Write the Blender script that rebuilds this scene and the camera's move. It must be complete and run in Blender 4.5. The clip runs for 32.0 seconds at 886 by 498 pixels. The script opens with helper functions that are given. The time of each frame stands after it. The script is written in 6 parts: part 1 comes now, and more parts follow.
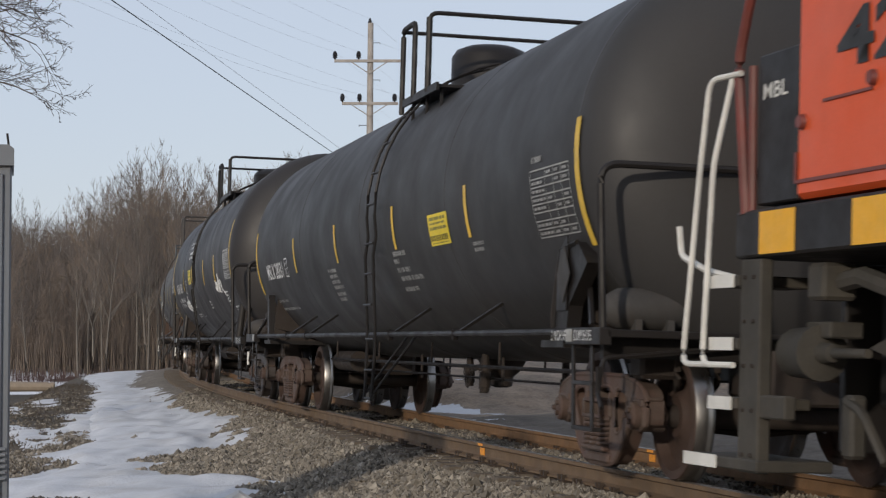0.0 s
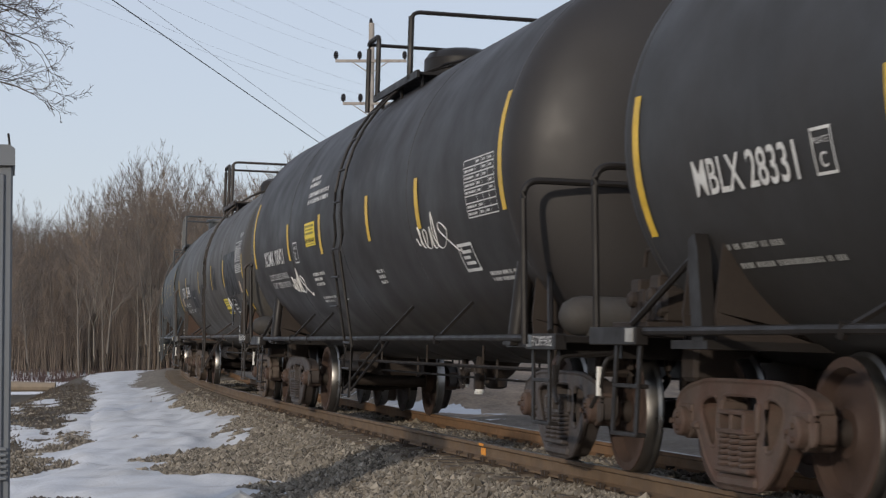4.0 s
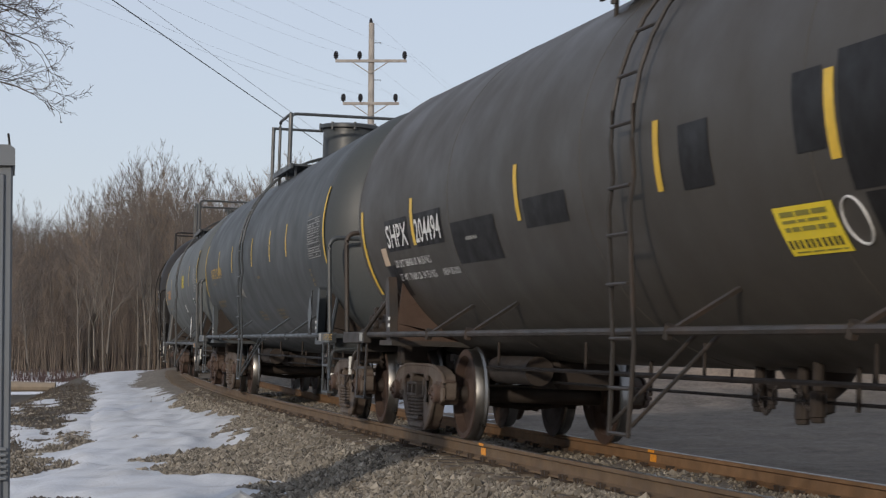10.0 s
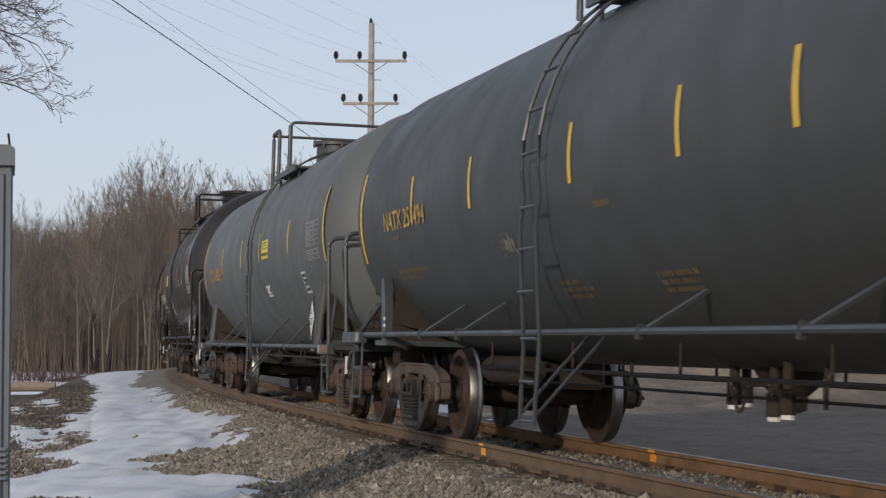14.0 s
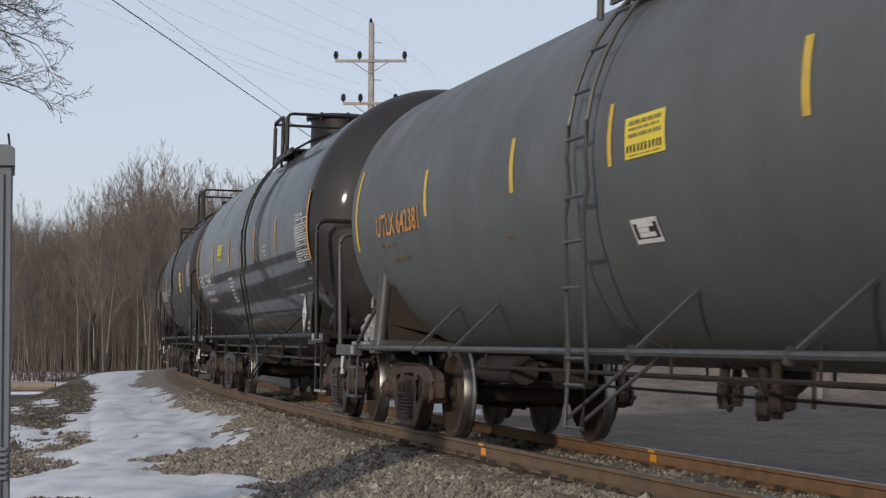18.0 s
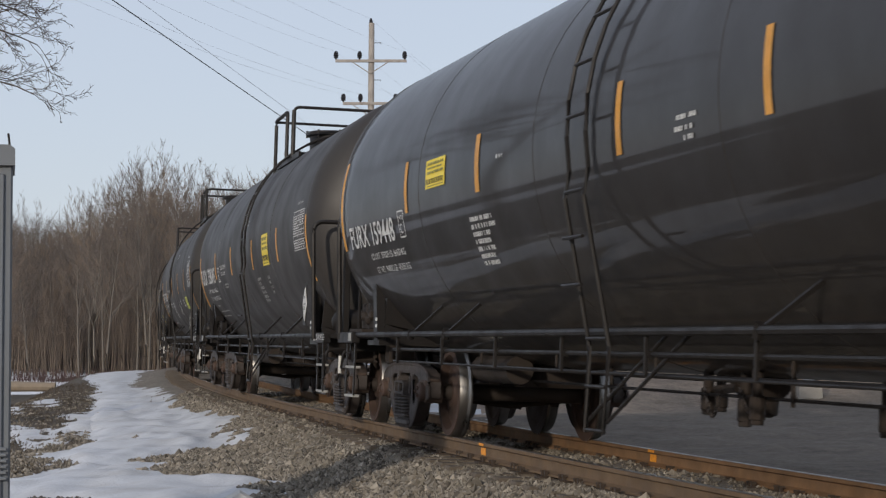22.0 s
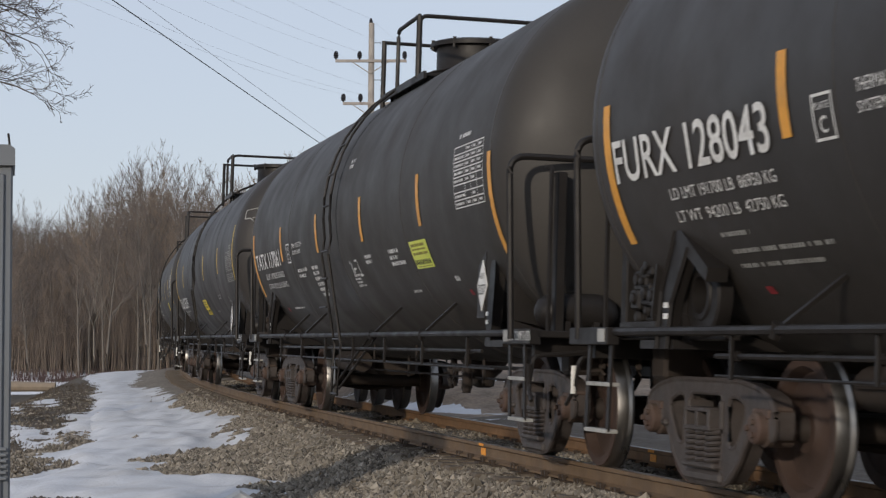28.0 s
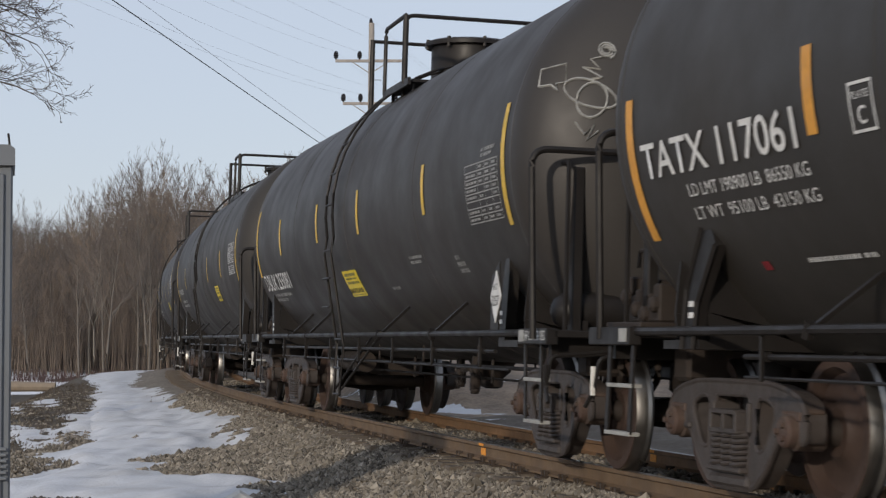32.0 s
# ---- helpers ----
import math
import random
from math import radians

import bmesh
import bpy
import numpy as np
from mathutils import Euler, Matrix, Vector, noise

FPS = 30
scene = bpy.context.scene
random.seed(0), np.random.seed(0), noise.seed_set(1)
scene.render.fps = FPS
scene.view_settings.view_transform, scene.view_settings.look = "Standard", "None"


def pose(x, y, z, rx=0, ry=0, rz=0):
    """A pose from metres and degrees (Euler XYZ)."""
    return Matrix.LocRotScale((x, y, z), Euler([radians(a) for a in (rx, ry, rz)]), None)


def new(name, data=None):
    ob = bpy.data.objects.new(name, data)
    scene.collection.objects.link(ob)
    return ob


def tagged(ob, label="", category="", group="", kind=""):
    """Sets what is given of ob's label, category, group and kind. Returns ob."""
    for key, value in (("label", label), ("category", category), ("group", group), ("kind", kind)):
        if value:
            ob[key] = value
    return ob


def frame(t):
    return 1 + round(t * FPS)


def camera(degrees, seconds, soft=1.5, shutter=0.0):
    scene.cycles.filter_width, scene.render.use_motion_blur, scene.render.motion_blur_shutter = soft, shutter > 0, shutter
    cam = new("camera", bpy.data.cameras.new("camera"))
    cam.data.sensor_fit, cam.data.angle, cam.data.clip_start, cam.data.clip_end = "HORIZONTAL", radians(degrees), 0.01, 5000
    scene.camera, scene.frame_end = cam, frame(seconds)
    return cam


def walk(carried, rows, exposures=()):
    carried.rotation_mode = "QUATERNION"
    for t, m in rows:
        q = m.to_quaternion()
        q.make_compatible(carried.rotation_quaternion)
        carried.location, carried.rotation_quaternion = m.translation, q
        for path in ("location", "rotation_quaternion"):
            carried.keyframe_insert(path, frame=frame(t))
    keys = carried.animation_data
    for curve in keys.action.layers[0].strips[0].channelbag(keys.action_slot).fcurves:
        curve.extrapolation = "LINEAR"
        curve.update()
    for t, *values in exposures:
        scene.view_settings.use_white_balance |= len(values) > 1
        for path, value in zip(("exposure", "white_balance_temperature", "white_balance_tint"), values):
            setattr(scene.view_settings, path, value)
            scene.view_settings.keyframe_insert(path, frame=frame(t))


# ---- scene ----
from mathutils.geometry import tessellate_polygon


EYE = (0.0, 0.0, 1.032)
PITCH = 2.6057
cam = camera(25.06, 32.0, soft=1.25, shutter=0.3)
STAND = pose(*EYE, 90.0 + PITCH, 0, 0)
STAND_A = pose(*EYE, 90.0 + PITCH, 0, -0.028)
walk(cam, [(0.0, STAND_A), (1.0, STAND_A), (1.6, STAND), (32.0, STAND)])

# ------------------------------------------------------------------ light
SUN_AZ, SUN_EL = 204.0, 14.0
world = bpy.data.worlds.new("sky")
scene.world = world
world.use_nodes = True
wn = world.node_tree.nodes
sky = wn.new("ShaderNodeTexSky")
sky.sky_type, sky.sun_disc = "NISHITA", False
sky.sun_elevation, sky.sun_rotation = radians(SUN_EL), radians(SUN_AZ)
sky.air_density, sky.dust_density, sky.ozone_density = 1.0, 0.7, 2.0
haze = wn.new("ShaderNodeMix")
haze.data_type = "RGBA"
haze.inputs[7].default_value = (6.1, 6.55, 7.75, 1)
world.node_tree.links.new(sky.outputs[0], haze.inputs[6])
world.node_tree.links.new(haze.outputs[2], wn["Background"].inputs[0])
# the haze thins out towards the zenith
way = wn.new("ShaderNodeTexCoord")
split = wn.new("ShaderNodeSeparateXYZ")
thin = wn.new("ShaderNodeMapRange")
thin.interpolation_type = "SMOOTHSTEP"
for k, v in enumerate((0.20, 0.80, 0.72, 0.58)):
    thin.inputs[k + 1].default_value = v
world.node_tree.links.new(way.outputs["Generated"], split.inputs[0])
world.node_tree.links.new(split.outputs[2], thin.inputs[0])
world.node_tree.links.new(thin.outputs[0], haze.inputs[0])
wn["Background"].inputs[1].default_value = 0.105
sun = new("sun", bpy.data.lights.new("sun", "SUN"))
sun.data.energy, sun.data.angle, sun.data.color = 1.95, radians(1.8), (1.0, 0.88, 0.74)
az, el = radians(SUN_AZ), radians(SUN_EL)
to_sun = Vector((math.sin(az) * math.cos(el), math.cos(az) * math.cos(el), math.sin(el)))
sun.matrix_world = Matrix.Translation((0, -20, 40)) @ to_sun.to_track_quat("Z", "Y").to_matrix().to_4x4()
scene.view_settings.exposure = 0.0

# ------------------------------------------------------------------ materials
MATS = {}


def ramp(nt, src, stops):
    r = nt.nodes.new("ShaderNodeValToRGB")
    while len(r.color_ramp.elements) < len(stops):
        r.color_ramp.elements.new(0.5)
    for e, (pos, col) in zip(r.color_ramp.elements, stops):
        e.position = pos
        e.color = (*col, 1) if len(col) == 3 else col
    nt.links.new(src, r.inputs[0])
    return r.outputs[0]


def noise_tex(nt, scale, detail=4.0, rough=0.55, stretch=(1, 1, 1), distort=0.0):
    co = nt.nodes.new("ShaderNodeTexCoord")
    mp = nt.nodes.new("ShaderNodeMapping")
    mp.inputs["Scale"].default_value = stretch
    n = nt.nodes.new("ShaderNodeTexNoise")
    n.inputs["Scale"].default_value, n.inputs["Detail"].default_value = scale, detail
    n.inputs["Roughness"].default_value, n.inputs["Distortion"].default_value = rough, distort
    nt.links.new(co.outputs["Object"], mp.inputs[0])
    nt.links.new(mp.outputs[0], n.inputs["Vector"])
    return n.outputs["Fac"]


def mixc(nt, fac, a, b, mode="MIX"):
    m = nt.nodes.new("ShaderNodeMix")
    m.data_type, m.blend_type = "RGBA", mode
    for sock, v in ((m.inputs[0], fac), (m.inputs[6], a), (m.inputs[7], b)):
        if isinstance(v, bpy.types.NodeSocket):
            nt.links.new(v, sock)
        elif isinstance(v, (int, float)):
            sock.default_value = v
        else:
            sock.default_value = (*v, 1)
    return m.outputs[2]


def mat(name, col, rough=0.5, metal=0.0, vary=0.25, scale=3.0, fine=60.0, bump=0.15, dirt=None, dirt_amt=0.35,
        streak=None, spec=0.5, depth=0.004, coat=0.0, coat_rough=0.1):
    """Painted or raw surface: base colour, broad mottling, fine grain, a dirt layer and relief."""
    if name in MATS:
        return MATS[name]
    m = bpy.data.materials.new(name)
    m.use_nodes = True
    nt = m.node_tree
    b = nt.nodes["Principled BSDF"]
    lo = tuple(c * (1 - vary) for c in col)
    hi = tuple(min(1, c * (1 + vary)) for c in col)
    c = ramp(nt, noise_tex(nt, scale, 5.0), [(0.3, lo), (0.7, hi)])
    grain = noise_tex(nt, fine, 3.0)
    c = mixc(nt, 0.35, c, ramp(nt, grain, [(0.3, lo), (0.7, hi)]))
    if dirt:
        st = streak or (1, 1, 1)
        f = ramp(nt, noise_tex(nt, scale * 0.6, 6.0, 0.65, st), [(0.45, (0, 0, 0)), (0.75, (dirt_amt,) * 3)])
        c = mixc(nt, f, c, dirt)
    nt.links.new(c, b.inputs["Base Color"])
    rr = ramp(nt, noise_tex(nt, scale * 1.7, 4.0), [(0.3, (max(0.02, rough - 0.1),) * 3), (0.7, (min(1, rough + 0.1),) * 3)])
    nt.links.new(rr, b.inputs["Roughness"])
    b.inputs["Metallic"].default_value = metal
    b.inputs["Specular IOR Level"].default_value = spec
    b.inputs["Coat Weight"].default_value, b.inputs["Coat Roughness"].default_value = coat, coat_rough
    if bump:
        bp = nt.nodes.new("ShaderNodeBump")
        bp.inputs["Strength"].default_value, bp.inputs["Distance"].default_value = bump, depth
        nt.links.new(grain, bp.inputs["Height"])
        nt.links.new(bp.outputs[0], b.inputs["Normal"])
    MATS[name] = m
    return m


GRIME = (0.068, 0.053, 0.041)


def tank_paint(name, col, rough=0.34, dirt_amt=0.35, coat=0.0, coat_rough=0.1, spec=0.42):
    return mat(name, col, rough, vary=0.12, scale=0.8, fine=40, bump=0.05, dirt=GRIME, dirt_amt=dirt_amt * 0.6, streak=(0.7, 0.6, 0.4), spec=spec, coat=coat, coat_rough=coat_rough)


M_BLACK = mat("black_paint", (0.0165, 0.0145, 0.0138), 0.5, dirt=(0.03, 0.026, 0.022), dirt_amt=0.35, bump=0.08, spec=0.28)
M_UNDER = mat("grimy_underframe_steel", (0.025, 0.0175, 0.0135), 0.78, dirt=(0.033, 0.025, 0.019), dirt_amt=0.6, bump=0.4)
M_CAST = mat("cast_steel_grey", (0.055, 0.047, 0.044), 0.62, vary=0.35, scale=6, dirt=(0.055, 0.038, 0.031), dirt_amt=0.5, bump=0.5, fine=90)
M_CAST_RED = mat("cast_steel_rusty", (0.085, 0.060, 0.048), 0.75, vary=0.4, scale=5, dirt=(0.095, 0.042, 0.03), dirt_amt=0.7, bump=0.5, fine=90)
M_CAST_DUSTY = mat("cast_steel_dusty", (0.115, 0.092, 0.075), 0.8, vary=0.4, scale=5, dirt=(0.06, 0.035, 0.026), dirt_amt=0.85, bump=0.5, fine=90)
M_WHEEL = mat("wheel_plate_rust", (0.052, 0.031, 0.023), 0.75, dirt=(0.035, 0.022, 0.017), dirt_amt=0.7, bump=0.3)
M_TREAD = mat("polished_wheel_tread", (0.27, 0.26, 0.245), 0.36, metal=1.0, vary=0.2, bump=0.05)
M_RAILNEAR = mat("brown_worn_rail", (0.15, 0.098, 0.056), 0.8, dirt=(0.07, 0.05, 0.035), dirt_amt=0.6, scale=4, bump=0.35)
# rust of the far rail, with the sun on it put into the colour
M_RAIL_SUNLIT = mat("rusty_rail_sunlit", (0.21, 0.12, 0.06), 0.8, dirt=(0.10, 0.065, 0.035), dirt_amt=0.6, scale=4, bump=0.35)
M_RAILTOP = mat("worn_rail_head", (0.26, 0.23, 0.21), 0.42, metal=0.8, vary=0.15, bump=0.05)
M_TIE = mat("weathered_tie_wood", (0.13, 0.105, 0.08), 0.9, dirt=(0.05, 0.045, 0.04), dirt_amt=0.7, scale=6, streak=(6, 1, 1), bump=0.6)
M_SPIKE = mat("dark_spike_steel", (0.05, 0.035, 0.025), 0.7)
M_ORANGE_MARK = mat("orange_paint_mark", (0.75, 0.30, 0.03), 0.6, vary=0.3, scale=20)
M_YELLOW = mat("yellow_reflective", (0.72, 0.47, 0.045), 0.5, vary=0.15, scale=6, dirt=GRIME, dirt_amt=0.3)
M_AMBER = mat("amber_reflective", (0.70, 0.33, 0.045), 0.5, vary=0.15, scale=6, dirt=GRIME, dirt_amt=0.3)
M_SIGN = mat("yellow_sign", (0.85, 0.66, 0.04), 0.5, vary=0.08, scale=6)
M_SIGN_G = mat("pale_green_sign", (0.66, 0.72, 0.12), 0.5, vary=0.08, scale=6)
M_WHITE = mat("white_stencil", (0.72, 0.72, 0.70), 0.6, vary=0.1, scale=12, dirt=GRIME, dirt_amt=0.3)
M_WHITE_DIM = mat("faded_stencil", (0.36, 0.36, 0.34), 0.6, vary=0.25, scale=12, dirt=GRIME, dirt_amt=0.5)
M_YELLOW_DIM = mat("faded_yellow_stencil", (0.52, 0.33, 0.07), 0.6, vary=0.3, scale=12, dirt=GRIME, dirt_amt=0.6)
M_YELLOW_FAINT = mat("worn_yellow_stencil", (0.20, 0.145, 0.06), 0.6, vary=0.4, scale=12, dirt=GRIME, dirt_amt=0.8)
M_CHALK = mat("thin_chalk", (0.17, 0.17, 0.165), 0.8, vary=0.4, scale=14)
M_INK = mat("black_print", (0.02, 0.02, 0.02), 0.6)
M_INK_DIM = mat("thin_olive_print", (0.27, 0.24, 0.05), 0.6)
M_RED = mat("red_sticker", (0.26, 0.022, 0.03), 0.6, vary=0.4, scale=14)
M_DARK_PATCH = mat("fresh_black_paint", (0.013, 0.012, 0.012), 0.5, vary=0.1, bump=0.03, spec=0.2)
M_ALU = mat("aluminium_valve", (0.5, 0.49, 0.46), 0.45, metal=0.5, dirt=GRIME, dirt_amt=0.5)
M_ORANGE = mat("orange_locomotive_paint", (0.66, 0.088, 0.017), 0.45, vary=0.10, scale=1.2, dirt=(0.22, 0.07, 0.03), dirt_amt=0.4, bump=0.05)
M_STEPWHITE = mat("white_handrail_paint", (0.70, 0.69, 0.64), 0.55, vary=0.1, dirt=GRIME, dirt_amt=0.35)
M_REDRAIL = mat("dull_red_paint", (0.16, 0.035, 0.025), 0.5, dirt=GRIME, dirt_amt=0.5)
M_LOCOGREY = mat("dusty_dark_grey", (0.042, 0.038, 0.031), 0.8, dirt=(0.09, 0.077, 0.058), dirt_amt=0.6, bump=0.3)
M_CABINET = mat("grey_cabinet_paint", (0.16, 0.178, 0.20), 0.55, vary=0.06, scale=1.5, dirt=(0.18, 0.17, 0.15), dirt_amt=0.3, bump=0.05)
M_POLE = mat("weathered_pole_wood", (0.36, 0.335, 0.31), 0.9, dirt=(0.16, 0.12, 0.09), dirt_amt=0.6, scale=2.5, streak=(3, 3, 0.5))
M_INSUL = mat("dark_glazed_insulator", (0.018, 0.016, 0.016), 0.2)
M_WIRE = mat("weathered_wire", (0.48, 0.50, 0.53), 0.6)
M_CABLE = mat("black_cable", (0.02, 0.02, 0.02), 0.6)
M_BARK = mat("grey_brown_bark", (0.15, 0.133, 0.113), 0.95, vary=0.3, scale=1.5, fine=20, bump=0.4)
M_BARK_PALE = mat("pale_bark", (0.21, 0.19, 0.162), 0.95, vary=0.3, scale=1.5, fine=20, bump=0.4)
M_TWIG = mat("brown_twigs", (0.142, 0.118, 0.101), 0.95, vary=0.3, scale=0.5, bump=0)
M_TWIG_RED = mat("reddish_twigs", (0.20, 0.155, 0.118), 0.95, vary=0.3, scale=0.5, bump=0)
M_BRUSH = mat("dark_red_brush", (0.075, 0.045, 0.04), 0.95, vary=0.3, scale=0.5, bump=0)
M_BARK_DARK = mat("dark_bark", (0.085, 0.07, 0.06), 0.95, vary=0.3, scale=1.5, bump=0.2)
M_TANKGREY = mat("dusty_blue_grey_steel", (0.048, 0.046, 0.044), 0.75, dirt=GRIME, dirt_amt=0.5)
M_LOG = mat("pale_dead_wood", (0.26, 0.215, 0.165), 0.9, vary=0.2, scale=3, streak=(1, 6, 6), dirt=(0.2, 0.15, 0.1), bump=0.4)
M_CONCRETE = mat("weathered_concrete", (0.27, 0.255, 0.23), 0.85, vary=0.15, scale=4, dirt=(0.2, 0.18, 0.15), bump=0.4)
M_SNOW = mat("old_snow", (0.66, 0.67, 0.69), 0.7, vary=0.10, scale=2.2, fine=25, dirt=(0.42, 0.39, 0.35), dirt_amt=0.55, bump=0.35, depth=0.03)
M_FARSNOW = mat("distant_snow", (0.80, 0.80, 0.82), 0.8, vary=0.06, scale=0.3, fine=3, bump=0)
M_LEAF = mat("dead_leaf_litter", (0.16, 0.11, 0.07), 0.9)


def stone_mat(name, cols):
    m = bpy.data.materials.new(name)
    m.use_nodes = True
    nt = m.node_tree
    g = nt.nodes.new("ShaderNodeNewGeometry")
    n = len(cols) - 1
    c = ramp(nt, g.outputs["Random Per Island"], [(i / n, q) for i, q in enumerate(cols)])
    c = mixc(nt, 0.4, c, ramp(nt, noise_tex(nt, 25, 4), [(0.3, (0.12, 0.11, 0.09)), (0.7, (0.5, 0.46, 0.40))]), "OVERLAY")
    b = nt.nodes["Principled BSDF"]
    nt.links.new(c, b.inputs["Base Color"])
    b.inputs["Roughness"].default_value = 0.9
    MATS[name] = m
    return m


M_STONE = stone_mat("ballast_stone", [(0.17, 0.152, 0.124), (0.29, 0.26, 0.213), (0.20, 0.18, 0.15), (0.42, 0.385, 0.33), (0.085, 0.074, 0.062), (0.24, 0.215, 0.178)])
M_STONE_DARK = stone_mat("dark_stone", [(0.05, 0.05, 0.052), (0.09, 0.088, 0.088), (0.07, 0.066, 0.062), (0.13, 0.12, 0.11)])


# ------------------------------------------------------------------ mesh helpers
def mesh_of(bm, name, sharp=35.0):
    bm.normal_update()
    for f in bm.faces:
        f.smooth = True
    lim = radians(sharp)
    for e in bm.edges:
        if len(e.link_faces) == 2 and e.calc_face_angle(0) > lim:
            e.smooth = False
    me = bpy.data.meshes.new(name)
    bm.to_mesh(me)
    bm.free()
    return me


def part(name, bm, material, parent, label="", at=None):
    """Link a bmesh, or a finished mesh, as one mesh object under a thing or a part."""
    me = bm if isinstance(bm, bpy.types.Mesh) else mesh_of(bm, name)
    if material and not me.materials:
        me.materials.append(material)
    ob = new(name, me)
    ob.parent = parent
    if at is not None:
        ob.matrix_basis = at
    if label:
        tagged(ob, label)
    return ob


def thing(name, label, category, group="", kind="", at=None):
    ob = new(name)
    ob.empty_display_size = 0.2
    tagged(ob, label, category, group, kind)
    if at is not None:
        ob.matrix_basis = at
    return ob


def solid(name, bm, material, label, category, group="", kind="", at=None):
    ob = part(name, bm, material, None)
    tagged(ob, label, category, group, kind)
    if at is not None:
        ob.matrix_basis = at
    return ob


def box(bm, x0, x1, y0, y1, z0, z1, bevel=0.0):
    b2 = bmesh.new()
    vs = [b2.verts.new((x, y, z)) for x in (x0, x1) for y in (y0, y1) for z in (z0, z1)]
    for q in ((0, 1, 3, 2), (4, 6, 7, 5), (0, 4, 5, 1), (2, 3, 7, 6), (0, 2, 6, 4), (1, 5, 7, 3)):
        b2.faces.new([vs[i] for i in q])
    bmesh.ops.recalc_face_normals(b2, faces=b2.faces)
    if bevel:
        bmesh.ops.bevel(b2, geom=list(b2.edges), offset=bevel, segments=1, affect="EDGES")
    join(bm, b2)


def join(bm, b2, m=None):
    if m is not None:
        b2.transform(m)
    mp = {v: bm.verts.new(v.co) for v in b2.verts}
    for f in b2.faces:
        try:
            bm.faces.new([mp[v] for v in f.verts])
        except ValueError:
            pass
    b2.free()


def prism(bm, pts, y0, y1):
    """Outline of (x, z) points, extruded between two y values."""
    a = [bm.verts.new((x, y0, z)) for x, z in pts]
    b = [bm.verts.new((x, y1, z)) for x, z in pts]
    n = len(pts)
    fs = [bm.faces.new(a), bm.faces.new(b[::-1])]
    for i in range(n):
        j = (i + 1) % n
        fs.append(bm.faces.new((a[j], a[i], b[i], b[j])))
    bmesh.ops.recalc_face_normals(bm, faces=fs)


def tube(bm, pts, r, n=6, closed=False, r_end=None):
    """A round bar along a line of points."""
    pts = [Vector(p) for p in pts]
    rings = []
    up = Vector((0, 0, 1))
    k = len(pts)
    for i, p in enumerate(pts):
        a = pts[i - 1] if i > 0 else (pts[-1] if closed else p)
        b = pts[(i + 1) % k] if (i < k - 1 or closed) else p
        d = (b - a).normalized()
        s = d.cross(up)
        if s.length < 0.05:
            s = d.cross(Vector((1, 0, 0)))
        s.normalize()
        t = s.cross(d)
        rad = r if r_end is None else r + (r_end - r) * i / (k - 1)
        rings.append([bm.verts.new(p + s * math.cos(q) * rad + t * math.sin(q) * rad) for q in [2 * math.pi * j / n for j in range(n)]])
    m = k if closed else k - 1
    for i in range(m):
        a, b = rings[i], rings[(i + 1) % k]
        for j in range(n):
            bm.faces.new((a[j], a[(j + 1) % n], b[(j + 1) % n], b[j]))
    if not closed:
        bm.faces.new(rings[0][::-1])
        bm.faces.new(rings[-1])


def rounded(pts, r, seg=4):
    """Round the inner corners of a line of points."""
    pts = [Vector(p) for p in pts]
    out = [pts[0]]
    for a, p, b in zip(pts, pts[1:], pts[2:]):
        u, v = (a - p).normalized(), (b - p).normalized()
        s, e = p + u * r, p + v * r
        for i in range(seg + 1):
            t = i / seg
            out.append((1 - t) ** 2 * s + 2 * t * (1 - t) * p + t * t * e)
    out.append(pts[-1])
    return out


def lathe(bm, prof, axis="X", n=32, cap=True, centre=(0, 0, 0)):
    """Turn a profile of (along, radius) about an axis."""
    c = Vector(centre)
    rings = []
    for al, r in prof:
        ring = []
        for j in range(n):
            q = 2 * math.pi * j / n
            u, v = math.cos(q) * r, math.sin(q) * r
            co = {"X": (al, u, v), "Y": (v, al, u), "Z": (u, v, al)}[axis]
            ring.append(bm.verts.new(c + Vector(co)))
        rings.append(ring)
    fs = []
    for a, b in zip(rings, rings[1:]):
        for j in range(n):
            fs.append(bm.faces.new((a[j], a[(j + 1) % n], b[(j + 1) % n], b[j])))
    if cap:
        fs.append(bm.faces.new(rings[0][::-1]))
        fs.append(bm.faces.new(rings[-1]))
    bmesh.ops.recalc_face_normals(bm, faces=fs)


def B():
    return bmesh.new()


# ------------------------------------------------------------------ the line of the track
CANT = 0.03096
S_STEP = 0.25
S_GRID = np.arange(-190, 262, S_STEP)


def bend(s):
    s = np.clip(s, -15, 100)
    return -0.00168097 - 0.0000170688 * s + 0.000000218785 * s * s


_mid = (S_GRID[1:] + S_GRID[:-1]) / 2
_th = np.concatenate([[0], np.cumsum(bend(_mid) * S_STEP)])
_i0 = int(np.searchsorted(S_GRID, 0))
_th = _th - _th[_i0] + 1.8385577
_tm = (_th[1:] + _th[:-1]) / 2
_X = np.concatenate([[0], np.cumsum(np.cos(_tm) * S_STEP)])
_Y = np.concatenate([[0], np.cumsum(np.sin(_tm) * S_STEP)])
_X, _Y = _X - _X[_i0] + 5.26476, _Y - _Y[_i0] + 3.85165


def track(s):
    """Place and heading of the track's centre line, s metres along it, away from the camera."""
    return float(np.interp(s, S_GRID, _X)), float(np.interp(s, S_GRID, _Y)), float(np.interp(s, S_GRID, _th))


def beside(s, n, z):
    """A point n metres to the camera's side of the centre line, in the canted track frame."""
    x, y, h = track(s)
    b = n * math.cos(CANT) - z * math.sin(CANT)
    return Vector((x - b * math.sin(h), y + b * math.cos(h), n * math.sin(CANT) + z * math.cos(CANT)))


